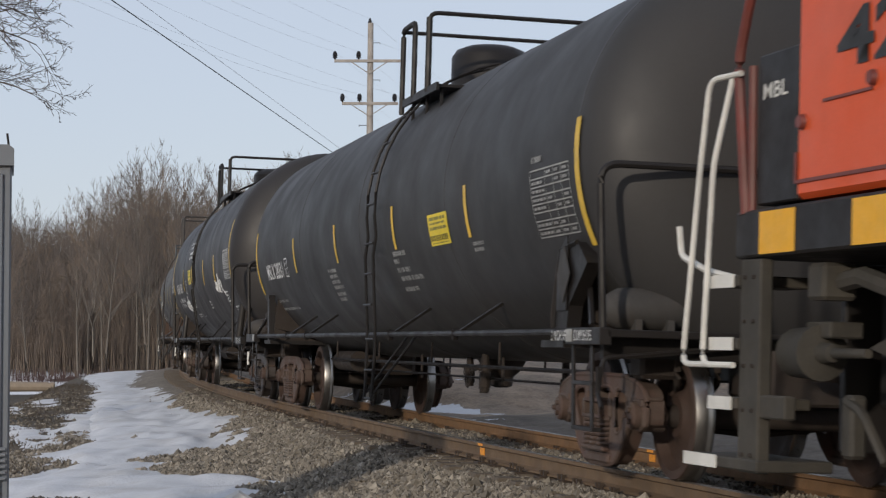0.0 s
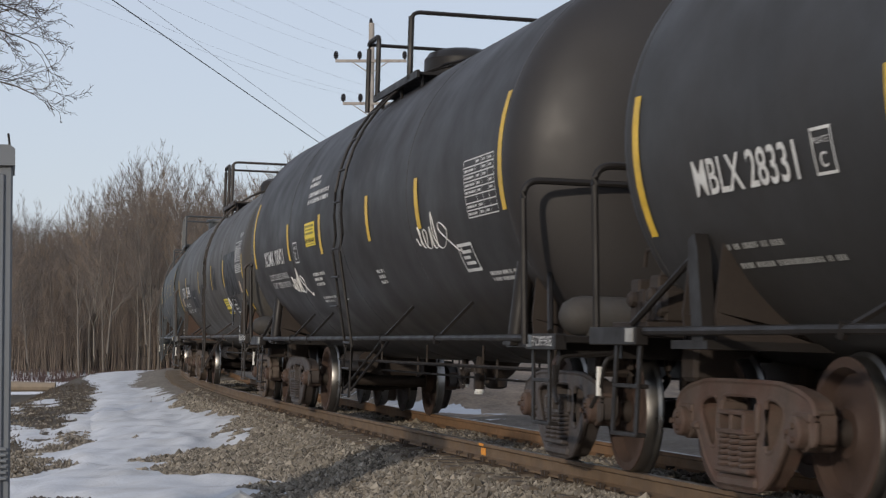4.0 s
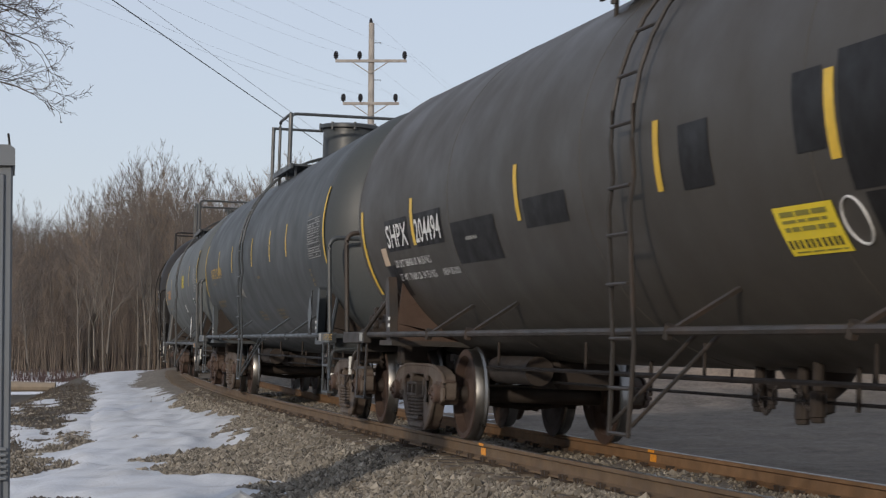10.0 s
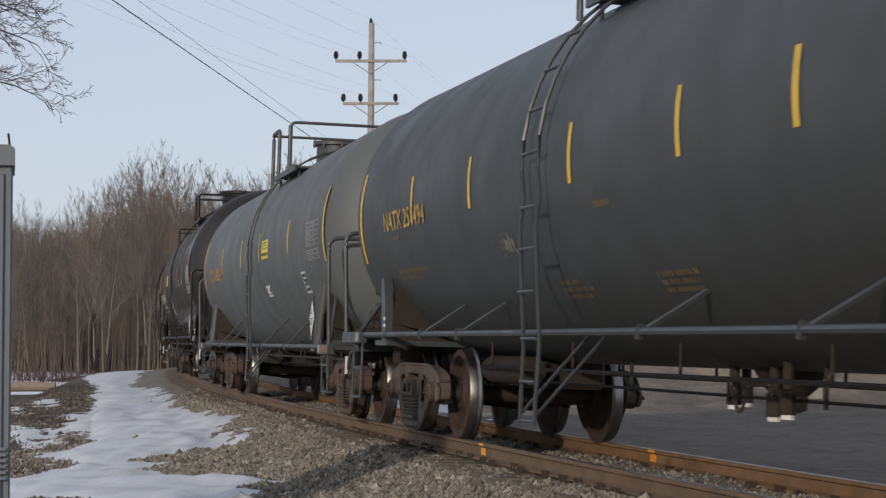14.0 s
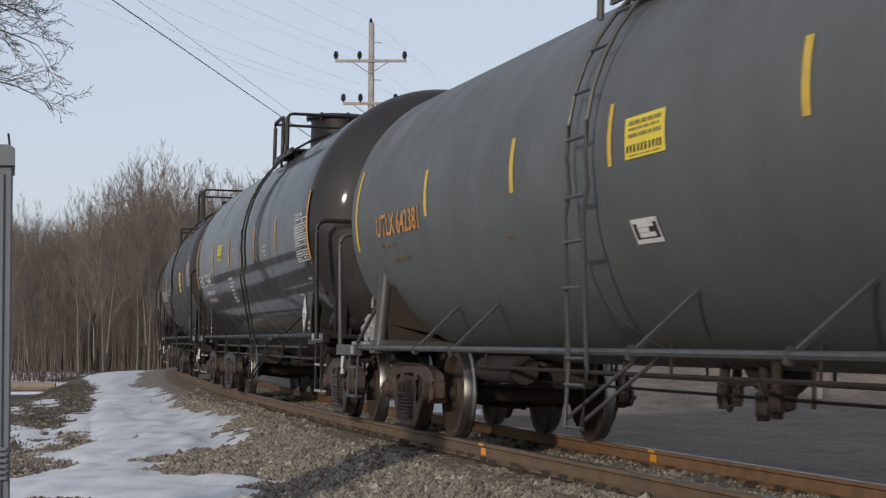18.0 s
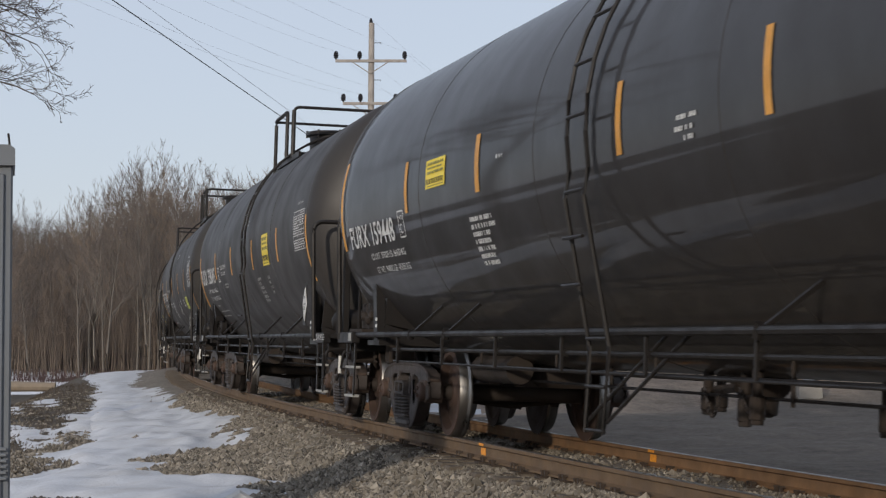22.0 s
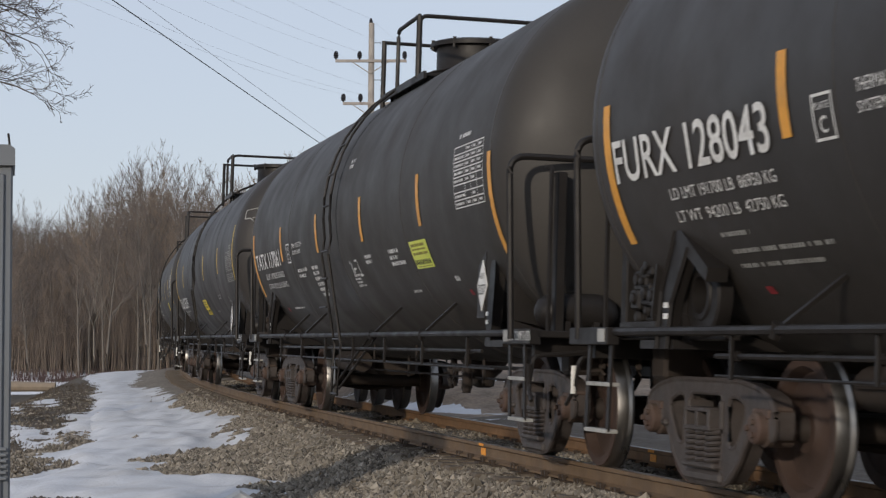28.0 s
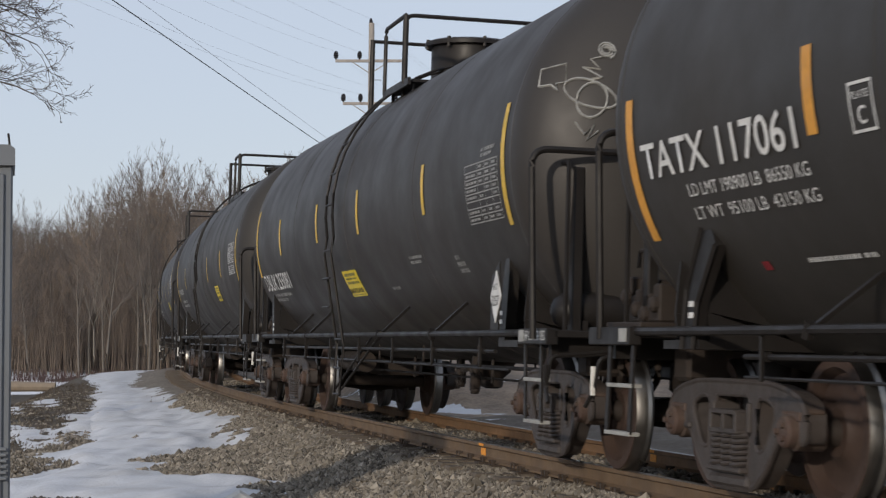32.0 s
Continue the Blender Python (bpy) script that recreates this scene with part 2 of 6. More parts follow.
def travelled(t):
    d = t - 16
    return 4.304149 * d - 0.0011659 * d * d + 0.0001020868 * d ** 3


def car_pose(front, rear, t):
    """Pose of a vehicle whose truck centres pass s = front, rear at 16 s."""
    p = travelled(t)
    xf, yf, _ = track(front - p)
    xr, yr, _ = track(rear - p)
    h = math.atan2(yf - yr, xf - xr)
    return Matrix.Translation(((xf + xr) / 2, (yf + yr) / 2, 0)) @ Matrix.Rotation(h, 4, "Z") @ Matrix.Rotation(-CANT, 4, "X")


MOVERS = []  # (thing, front, rear)
ROLLERS = []  # wheelsets with their radius

# ------------------------------------------------------------------ ground
def smooth(a, b, x):
    t = np.clip((x - a) / (b - a), 0, 1)
    return t * t * (3 - 2 * t)


_TX, _TY = _X[::4], _Y[::4]
_TH, _TS = _th[::4], S_GRID[::4]


def near_track(x, y):
    """Station along the track and offset to the camera's side, for arrays of points."""
    x, y = np.asarray(x, float), np.asarray(y, float)
    sel = (_TS > -60) & (_TS < 240)
    tx, ty, th, ts = _TX[sel], _TY[sel], _TH[sel], _TS[sel]
    i = np.argmin((x[..., None] - tx) ** 2 + (y[..., None] - ty) ** 2, axis=-1)
    dx, dy = x - tx[i], y - ty[i]
    return ts[i] + dx * np.cos(th[i]) + dy * np.sin(th[i]), -dx * np.sin(th[i]) + dy * np.cos(th[i])


def wave(x, y, k, seed):
    """Cheap smooth noise from a few sines, about -1 to 1."""
    r = np.random.RandomState(seed)
    out = 0
    for i in range(6):
        a, f, p = r.uniform(0, 6.28), k * r.uniform(0.5, 2.0), r.uniform(0, 6.28)
        out = out + np.sin((x * np.cos(a) + y * np.sin(a)) * f + p)
    return out / 3.0


def ground_z(x, y):
    s, n = near_track(x, y)
    bed = -0.176 + 0.022 * wave(x, y, 1.6, 4)
    left = -0.20 - 0.22 * smooth(1.25, 2.6, n) - 0.10 * smooth(2.6, 5.0, n)
    edge = 5.1 + 0.35 * wave(x, y, 0.35, 3)
    left = left - 1.2 * smooth(edge - 0.3, edge + 2.8, n) - 0.5 * smooth(edge + 3, edge + 16, n)
    right = -0.20 - 0.14 * smooth(-1.2, -2.2, n) - 0.04 * smooth(-4, -12, n)
    right = right + 1.0 * smooth(16, 48, s) * smooth(-6, -18, n)
    right = right + (0.70 + 0.10 * wave(x, y, 0.9, 9)) * smooth(-2.0, -3.6, n + 0.25 * wave(x, y, 1.3, 10)) * smooth(33.5, 39.5, s + 0.4 * wave(x, y, 1.1, 15))
    z = np.where(n > 1.25, left, np.where(n < -1.2, right, bed))
    rough = 0.03 * wave(x, y, 2.6, 5) + 0.018 * wave(x, y, 7.0, 6)
    keep = smooth(1.3, 2.4, np.abs(n))
    z = z + rough * keep * smooth(120, 40, y)
    far = smooth(85, 150, y)
    return z * (1 - far) + (-1.25 + 0.15 * wave(x, y, 0.03, 8)) * far


def ground_material():
    m = bpy.data.materials.new("ground_earth_and_asphalt")
    m.use_nodes = True
    nt = m.node_tree
    b = nt.nodes["Principled BSDF"]
    at_ = nt.nodes.new("ShaderNodeVertexColor")
    at_.layer_name = "zone"
    sep = nt.nodes.new("ShaderNodeSeparateColor")
    nt.links.new(at_.outputs[0], sep.inputs[0])
    coarse = noise_tex(nt, 0.9, 6, 0.6)
    grit = noise_tex(nt, 16, 5, 0.7)
    gravel = mixc(nt, 0.55, ramp(nt, coarse, [(0.3, (0.13, 0.112, 0.09)), (0.7, (0.23, 0.20, 0.163))]),
                  ramp(nt, grit, [(0.3, (0.09, 0.077, 0.064)), (0.7, (0.38, 0.335, 0.28))]))
    asphalt = mixc(nt, 0.5, ramp(nt, coarse, [(0.3, (0.098, 0.078, 0.058)), (0.7, (0.17, 0.14, 0.108))]),
                   ramp(nt, grit, [(0.3, (0.05, 0.04, 0.03)), (0.7, (0.20, 0.165, 0.128))]))
    dirt = mixc(nt, 0.5, ramp(nt, coarse, [(0.3, (0.36, 0.25, 0.165)), (0.7, (0.54, 0.40, 0.28))]),
                ramp(nt, grit, [(0.3, (0.22, 0.155, 0.105)), (0.7, (0.50, 0.38, 0.27))]))
    grass = mixc(nt, 0.5, ramp(nt, coarse, [(0.3, (0.05, 0.04, 0.03)), (0.7, (0.12, 0.095, 0.066))]),
                 ramp(nt, grit, [(0.3, (0.03, 0.025, 0.02)), (0.7, (0.15, 0.12, 0.085))]))
    c = mixc(nt, sep.outputs[0], gravel, asphalt)
    c = mixc(nt, sep.outputs[1], c, dirt)
    c = mixc(nt, sep.outputs[2], c, grass)
    clods = ramp(nt, noise_tex(nt, 3.2, 8, 0.72), [(0.34, (0.30, 0.28, 0.26)), (0.52, (0.5, 0.5, 0.5)), (0.70, (0.68, 0.66, 0.62))])
    c = mixc(nt, 0.75, c, clods, "OVERLAY")
    nt.links.new(c, b.inputs["Base Color"])
    b.inputs["Roughness"].default_value = 0.92
    bp = nt.nodes.new("ShaderNodeBump")
    bp.inputs["Strength"].default_value, bp.inputs["Distance"].default_value = 0.6, 0.03
    nt.links.new(grit, bp.inputs["Height"])
    nt.links.new(bp.outputs[0], b.inputs["Normal"])
    return m


def grid_mesh(name, xs, ys, zf, zone=None):
    gx, gy = np.meshgrid(xs, ys)
    gz = zf(gx, gy)
    nx, ny = len(xs), len(ys)
    vs = np.stack([gx, gy, gz], -1).reshape(-1, 3)
    idx = np.arange(nx * ny).reshape(ny, nx)
    fs = np.stack([idx[:-1, :-1], idx[:-1, 1:], idx[1:, 1:], idx[1:, :-1]], -1).reshape(-1, 4)
    me = bpy.data.meshes.new(name)
    me.from_pydata(vs.tolist(), [], fs.tolist())
    me.polygons.foreach_set("use_smooth", [True] * len(me.polygons))
    if zone is not None:
        col = me.color_attributes.new("zone", "FLOAT_COLOR", "POINT")
        col.data.foreach_set("color", zone(gx, gy).reshape(-1, 4).ravel())
    return me


SNOW_Y = [14, 18, 20, 24, 27, 34, 40, 50, 61, 84, 100, 140]
SNOW_L = [-4.0, -4.4, -4.75, -5.0, -5.3, -6.2, -7.2, -8.7, -10.5, -14.9, -17.0, -20.0]
SNOW_RY = [14, 20.7, 21.4, 22.6, 25.3, 26.6, 28.8, 32.6, 35.4, 39, 52, 62, 84, 100, 140]
SNOW_R = [-1.8, -2.0, -2.6, -3.6, -3.45, -2.95, -2.95, -3.5, -4.1, -5.2, -7.5, -9.9, -12.7, -14.6, -19.2]


def zones(x, y):
    """Red: asphalt, green: bare dirt, blue: dead grass; none of them: gravel."""
    s, n = near_track(x, y)
    w = wave(x, y, 0.8, 11)
    w2 = wave(x, y, 0.45, 12) + 0.6 * wave(x, y, 1.7, 13) + 0.35 * wave(x, y, 5.0, 14)
    asphalt = smooth(-2.0, -2.7, n + 0.2 * w) * smooth(39, 34, s + 1.5 * w)
    dirt = smooth(-2.0, -3.0, n + 0.3 * w) * smooth(32, 35, s + 1.2 * w) * smooth(140, 90, y)
    dirt = np.maximum(dirt, smooth(-8.5, -13.0, n + 1.8 * w2) * smooth(26, 16, n))
    grass = smooth(0.1, -0.5, x - np.interp(y, SNOW_Y, SNOW_L) - 0.5 + 0.2 * w) * (n > 2) * smooth(19, 23, y)
    bank = smooth(-2.0, -3.2, n + 0.5 * w2) * smooth(29, 34, s + 1.5 * w2) * smooth(-17, -12, n)
    grass = np.maximum(grass, (0.30 + 0.22 * w2) * bank)
    grass = np.clip(np.maximum(grass, smooth(6.0, 7.2, n + 0.5 * w)), 0, 1)
    grass = np.maximum(grass, smooth(90, 130, y))
    return np.stack([asphalt * (1 - np.clip(dirt, 0, 1)), np.clip(dirt, 0, 1) * (1 - grass), grass, np.ones_like(x)], -1)


def steps(*runs):
    out = []
    for a, b, d in runs:
        out += list(np.arange(a, b, d))
    return np.array(sorted(set(np.round(out, 3))))


gx = steps((-1500, -100, 140), (-100, -30, 5), (-30, -12, 0.8), (-12, 9, 0.2), (9, 30, 0.8), (30, 100, 5), (100, 1501, 140))
gy = steps((-1500, -60, 160), (-60, 8, 4), (8, 45, 0.2), (45, 90, 0.6), (90, 200, 4), (200, 500, 25), (500, 2501, 250))
ground = part("ground", grid_mesh("ground", gx, gy, ground_z, zones), ground_material(), None)
tagged(ground, "gravelly trackside ground with asphalt, bare dirt and dead grass", "ground", kind="structure")

# old snow on the path beside the ballast, and patches further off
def snow_sheet(name, label, xs, ys, mask, thick, material):
    gx_, gy_ = np.meshgrid(xs, ys)
    m = mask(gx_, gy_)
    gz = ground_z(gx_, gy_) + np.clip(m * 1.2, -0.03, 1) * thick
    nx, ny = len(xs), len(ys)
    idx = np.arange(nx * ny).reshape(ny, nx)
    q = np.stack([idx[:-1, :-1], idx[:-1, 1:], idx[1:, 1:], idx[1:, :-1]], -1).reshape(-1, 4)
    keep = (m.ravel()[q] > -0.02).any(1)
    q = q[keep]
    used = np.unique(q)
    re = np.full(nx * ny, -1)
    re[used] = np.arange(len(used))
    vs = np.stack([gx_, gy_, gz], -1).reshape(-1, 3)[used]
    me = bpy.data.meshes.new(name)
    me.from_pydata(vs.tolist(), [], re[q].tolist())
    me.polygons.foreach_set("use_smooth", [True] * len(me.polygons))
    ob = part(name, me, material, None)
    return tagged(ob, label, "snow", kind="stuff")


def path_snow(x, y):
    s, n = near_track(x, y)
    w = wave(x, y, 1.1, 21) * 0.32 + wave(x, y * 0.7, 3.4, 22) * 0.28 + wave(x, y * 0.5, 9.0, 23) * 0.22 + wave(x, y * 0.6, 17.0, 25) * 0.10
    w = w * (1 - 0.65 * smooth(32, 60, y))
    left = np.interp(y, SNOW_Y, SNOW_L) + 0.6 * wave(s * 0.45 + n * 0.5, n * 2.6, 1.5, 24) * smooth(60, 36, y) * smooth(20, 23, y)
    right = np.interp(y, SNOW_RY, SNOW_R)
    m = np.minimum(x - left, right - x)
    # an oval gap in the snow, filled with darker stones
    heap = np.clip(1.25 - np.hypot((x + 3.68) / 0.62, (y - 18.3) / 1.25), 0, 1) * 3
    return np.clip(m * 1.1 + w * 0.8 + 0.12 - heap, -1, 1.0) * smooth(138, 110, y)


def streak_snow(x, y):
    s, n = near_track(x, y)
    left = np.interp(y, SNOW_Y, SNOW_L)
    lie = wave(s * 0.5 + n * 0.5, n * 3.2, 1.0, 31) * 0.75 + wave(x, y, 3.0, 32) * 0.25
    return np.clip(lie - 0.10 - 0.14 * np.clip(left - x, 0, 9) - 2.5 * np.clip(x - left - 0.2, 0, 1) - smooth(40, 60, y), -1, 1)


def far_side_snow(x, y):
    s, n = near_track(x, y)
    lie = wave(s * 0.8 + n * 0.9, s * 0.3 - n * 2.4, 1.2, 41) * 0.7 + wave(x, y, 3.4, 42) * 0.35 + wave(x, y, 8.0, 43) * 0.3
    return np.clip(0.14 + lie - np.abs(n + 2.7) * 0.48 - np.abs(s - 41) * 0.055, -1, 1)


def wood_snow(x, y):
    return np.clip(0.42 + 0.6 * (x < -26) + wave(x, y * 0.5, 0.16, 51) * 0.6 + wave(x, y * 0.5, 0.6, 52) * 0.3 - smooth(140, 175, y), -1, 1)


snow_sheet("path_snow", "old crusted snow left lying along the trackside path", np.concatenate([np.arange(-22, -9, 0.14), np.arange(-9, -1.0, 0.06)]), np.concatenate([np.arange(14, 50, 0.10), np.arange(50, 138, 0.3)]), path_snow, 0.055, M_SNOW)
snow_sheet("bank_snow", "thin streaks of snow down the grassy bank", np.arange(-12, -4, 0.08), np.arange(18, 60, 0.12), streak_snow, 0.05, M_SNOW)
snow_sheet("roadside_snow", "dirty snow heap beyond the rails", np.arange(-6, 8, 0.12), np.arange(34, 58, 0.14), far_side_snow, 0.06, M_SNOW)
snow_sheet("woodland_snow", "patchy snow on the ground before the wood", np.arange(-70, 30, 0.8), np.arange(98, 170, 0.8), wood_snow, 0.05, M_FARSNOW)

# ------------------------------------------------------------------ stones of the ballast
def stones(name, label, count, box_, accept, size, material, seed):
    r = np.random.RandomState(seed)
    base = np.array([(1, 0, 0), (-1, 0, 0), (0, 1, 0), (0, -1, 0), (0, 0, 1), (0, 0, -1)], float)
    tri = np.array([(0, 2, 4), (2, 1, 4), (1, 3, 4), (3, 0, 4), (2, 0, 5), (1, 2, 5), (3, 1, 5), (0, 3, 5)])
    x = r.uniform(box_[0], box_[1], count * 6)
    y = box_[2] + (box_[3] - box_[2]) * r.uniform(0, 1, count * 6) ** 1.5
    ok = r.uniform(0, 1, len(x)) < accept(x, y)
    x, y = x[ok][:count], y[ok][:count]
    z = ground_z(x, y)
    k = len(x)
    sz = size * r.lognormal(0, 0.32, k)
    v = base[None] * (1 + r.uniform(-0.45, 0.35, (k, 6, 1))) + r.uniform(-0.25, 0.25, (k, 6, 3))
    a = r.uniform(0, 6.28, k)
    ca, sa = np.cos(a)[:, None], np.sin(a)[:, None]
    v = np.stack([v[..., 0] * ca - v[..., 1] * sa, v[..., 0] * sa + v[..., 1] * ca, v[..., 2] * 0.75], -1) * sz[:, None, None]
    v += np.stack([x, y, z + sz * 0.3], -1)[:, None]
    f = (tri[None] + 6 * np.arange(k)[:, None, None]).reshape(-1, 3)
    me = bpy.data.meshes.new(name)
    me.from_pydata(v.reshape(-1, 3).tolist(), [], f.tolist())
    ob = part(name, me, material, None)
    return tagged(ob, label, "gravel", kind="stuff")


def near_shoulder(x, y):
    s, n = near_track(x, y)
    w = wave(x, y, 1.2, 61)
    return np.where((n > 0.95) & (n < 6.2), 1.0 - 0.75 * smooth(2.8, 4.8, n + 0.4 * w), 0) * (path_snow(x, y) < 0.12)


def between_rails(x, y):
    s, n = near_track(x, y)
    return np.where((np.abs(n) < 0.66) | ((n < -0.85) & (n > -1.9)), 0.8, 0)


def dark_spot(x, y):
    s, n = near_track(x, y)
    return np.clip(1.2 - np.hypot((x + 3.68) / 0.62, (y - 18.3) / 1.25), 0, 1)


stones("ballast_shoulder", "loose grey-brown crushed stone ballast beside the rail", 48000, (-6, 4, 14, 62), near_shoulder, 0.024, M_STONE, 1)
stones("ballast_crib", "crushed stone ballast between the ties", 20000, (-8, 6, 9, 60), between_rails, 0.018, M_STONE, 2)


def strip(name, label, n0, n1, s0, s1, material, lift):
    vs, fs = [], []
    ss = np.arange(s0, s1, 1.0)
    for s in ss:
        x, y, h = track(s)
        for n in np.linspace(n0, n1, 5):
            q = (x - n * math.sin(h), y + n * math.cos(h))
            vs.append((*q, float(ground_z(np.array([q[0]]), np.array([q[1]]))[0]) + lift))
    for i in range(len(ss) - 1):
        for j in range(4):
            a = i * 5 + j
            fs.append((a, a + 5, a + 6, a + 1))
    me = bpy.data.meshes.new(name)
    me.from_pydata(vs, [], fs)
    ob = part(name, me, material, None)
    return tagged(ob, label, "road", kind="structure")


strip("side_road", "pale sunlit concrete road beyond the dirt verge", -27, -20.5, -10, 110, mat("pale_concrete_road", (0.62, 0.59, 0.54), 0.9, vary=0.12, scale=0.4, dirt=(0.22, 0.19, 0.16), bump=0.2), 0.06)
# darker stones over the oval gap in the path snow
stones("dark_stones", "dark stones in a gap at the edge of the snow", 2600, (-5.0, -2.6, 16.4, 20.2), dark_spot, 0.024, M_STONE_DARK, 3)



def dead_grass(name, label, count, seed):
    r = np.random.RandomState(seed)
    y = 19 + 50 * r.uniform(0, 1, count * 3) ** 1.6
    x = np.interp(y, SNOW_Y, SNOW_L) + r.uniform(-4.5, 0.5, len(y))
    ok = (path_snow(x, y) < 0.05) & (streak_snow(x, y) < 0.05) & (wave(x, y, 1.3, 71) > -0.6)
    x, y = x[ok][:count], y[ok][:count]
    k = len(x)
    z = ground_z(x, y) - 0.01
    h = r.uniform(0.03, 0.11, k)
    a = r.uniform(0, 6.28, k)
    lx, ly = r.uniform(-0.9, 0.9, k) * h, r.uniform(-0.9, 0.9, k) * h
    w = 0.006 + y * 0.00012
    p0 = np.stack([x - w * np.cos(a), y - w * np.sin(a), z], -1)
    p1 = np.stack([x + w * np.cos(a), y + w * np.sin(a), z], -1)
    p2 = np.stack([x + lx, y + ly, z + h], -1)
    me = bpy.data.meshes.new(name)
    me.from_pydata(np.stack([p0, p1, p2], 1).reshape(-1, 3).tolist(), [], np.arange(3 * k).reshape(-1, 3).tolist())
    ob = part(name, me, mat("dead_grass_blades", (0.085, 0.07, 0.055), 0.9, vary=0.35, scale=2), None)
    return tagged(ob, label, "grass", kind="stuff")


dead_grass("dead_grass", "flattened dead brown grass on the bank", 18000, 72)
stones("snow_stone", "small stones lying on the snow", 700, (-9, -1.5, 18, 60), lambda x, y: np.where(path_snow(x, y) > 0.15, np.clip(0.25 + wave(x, y, 0.7, 93), 0, 1), 0), 0.022, M_STONE, 11)
stones("bank_stone", "scattered stones on the grassy bank", 5000, (-11, -4, 18, 60), lambda x, y: np.where((x < np.interp(y, SNOW_Y, SNOW_L) + 0.4) & (streak_snow(x, y) < 0.05), 0.7, 0) * (path_snow(x, y) < 0.1), 0.028, M_STONE, 9)

# ------------------------------------------------------------------ track
line = thing("railway_track", "curved railway track with rusty rails on weathered wooden ties", "railway track", kind="structure")


def rail_mesh(side, s0, s1, name):
    # head, web and foot of a rail, in metres from the gauge line's middle and the rail top
    prof = [(-0.036, -0.004), (-0.030, 0.0), (0.030, 0.0), (0.036, -0.004), (0.036, -0.034), (0.010, -0.046), (0.009, -0.125),
            (0.070, -0.150), (0.070, -0.168), (-0.070, -0.168), (-0.070, -0.150), (-0.009, -0.125), (-0.010, -0.046), (-0.036, -0.034)]
    me = bpy.data.meshes.new(name)
    vs, fs, mi = [], [], []
    ss = np.arange(s0, s1 + 0.01, 0.5)
    n = len(prof)
    for s in ss:
        vs += [tuple(beside(s, side * 0.7535 + u, v)) for u, v in prof]
    for i in range(len(ss) - 1):
        for j in range(n):
            a, b = i * n + j, i * n + (j + 1) % n
            fs.append((a, b, b + n, a + n))
            mi.append(1 if j in (0, 1, 2) else 0)
    me.from_pydata(vs, [], fs)
    # the far rail's brighter orange stands in for sunlight under the cars
    me.materials.append(M_RAILNEAR if side > 0 else M_RAIL_SUNLIT)
    me.materials.append(M_RAILTOP)
    me.polygons.foreach_set("material_index", mi)
    me.update()
    return me


part("rail", rail_mesh(1, -60, 180, "rail"), None, line, "rusty steel rail nearest the path")
part("rail", rail_mesh(-1, -60, 180, "rail"), None, line, "rusty far rail, coloured more orange as if sunlit")
tb = B()
box(tb, -0.12, 0.12, -1.30, 1.30, -0.178, 0.0, 0.012)
tie_me = mesh_of(tb, "tie")
pb = B()
box(pb, -0.09, 0.09, -0.17, 0.17, 0.0, 0.018, 0.003)
plate_me = mesh_of(pb, "tie_plate")
sb = B()
for u in (-0.11, 0.11):
    for v in (-0.05, 0.05):
        box(sb, v - 0.012, v + 0.012, u - 0.012, u + 0.012, 0.015, 0.05)
        box(sb, v - 0.02, v + 0.02, u - 0.026, u + 0.014, 0.045, 0.062)
spike_me = mesh_of(sb, "spike")
rng = random.Random(4)
for i in range(150):
    s = -2 + i * 0.52
    x, y, h = track(s)
    p = beside(s, rng.uniform(-0.05, 0.05), -0.186)
    ti = part("tie", tie_me, M_TIE, line, at=Matrix.Translation(p) @ Matrix.Rotation(h + rng.uniform(-0.025, 0.025), 4, "Z") @ Matrix.Rotation(CANT, 4, "X"))
    if s < 34:
        for side in (1, -1):
            tp = part("tie_plate", plate_me, M_SPIKE, ti, at=Matrix.Translation((0, side * 0.7535, 0.0)))
            part("spike", spike_me, M_SPIKE, ti, at=Matrix.Translation((0, side * 0.7535, 0.0)))
for side, s in ((1, 16.45), (-1, 15.75)):
    x, y, h = track(s)
    mb = B()
    for u, v in (((0.041, -0.004), (0.041, -0.03)), ((0.016, -0.05), (0.016, -0.12))):
        a, c = (u[0], u[1]), (v[0], v[1])
        q = [beside(s + ds, side * 0.7535 + a[0], zz) for ds, zz in ((-0.085, a[1]), (0.085, a[1]), (0.085, c[1]), (-0.085, c[1]))]
        q2 = [beside(s + ds, side * 0.7535 + a[0] - 0.004, zz) for ds, zz in ((-0.085, a[1]), (0.085, a[1]), (0.085, c[1]), (-0.085, c[1]))]
        va, vb = [mb.verts.new(p) for p in q], [mb.verts.new(p) for p in q2]
        mb.faces.new(va)
        for k in range(4):
            mb.faces.new((va[k], vb[k], vb[(k + 1) % 4], va[(k + 1) % 4]))
    part("paint_mark", mb, M_ORANGE_MARK, line, "bright orange paint mark on the rail web")

# ------------------------------------------------------------------ trucks (bogies), shared by all tank cars
def plate_with_holes(bm, outer, holes, y0, y1):
    """A flat casting: outline of (x, z) points with openings, between two y values."""
    loops = [outer] + holes
    flat = [p for q in loops for p in q]
    tris = tessellate_polygon([[Vector((x, z, 0)) for x, z in q] for q in loops])
    a = [bm.verts.new((x, y0, z)) for x, z in flat]
    c = [bm.verts.new((x, y1, z)) for x, z in flat]
    fs = []
    for t in tris:
        fs.append(bm.faces.new([a[i] for i in t]))
        fs.append(bm.faces.new([c[i] for i in t][::-1]))
    k = 0
    for q in loops:
        n = len(q)
        for i in range(n):
            j = (i + 1) % n
            fs.append(bm.faces.new((a[k + i], a[k + j], c[k + j], c[k + i])))
        k += n
    bmesh.ops.recalc_face_normals(bm, faces=fs)


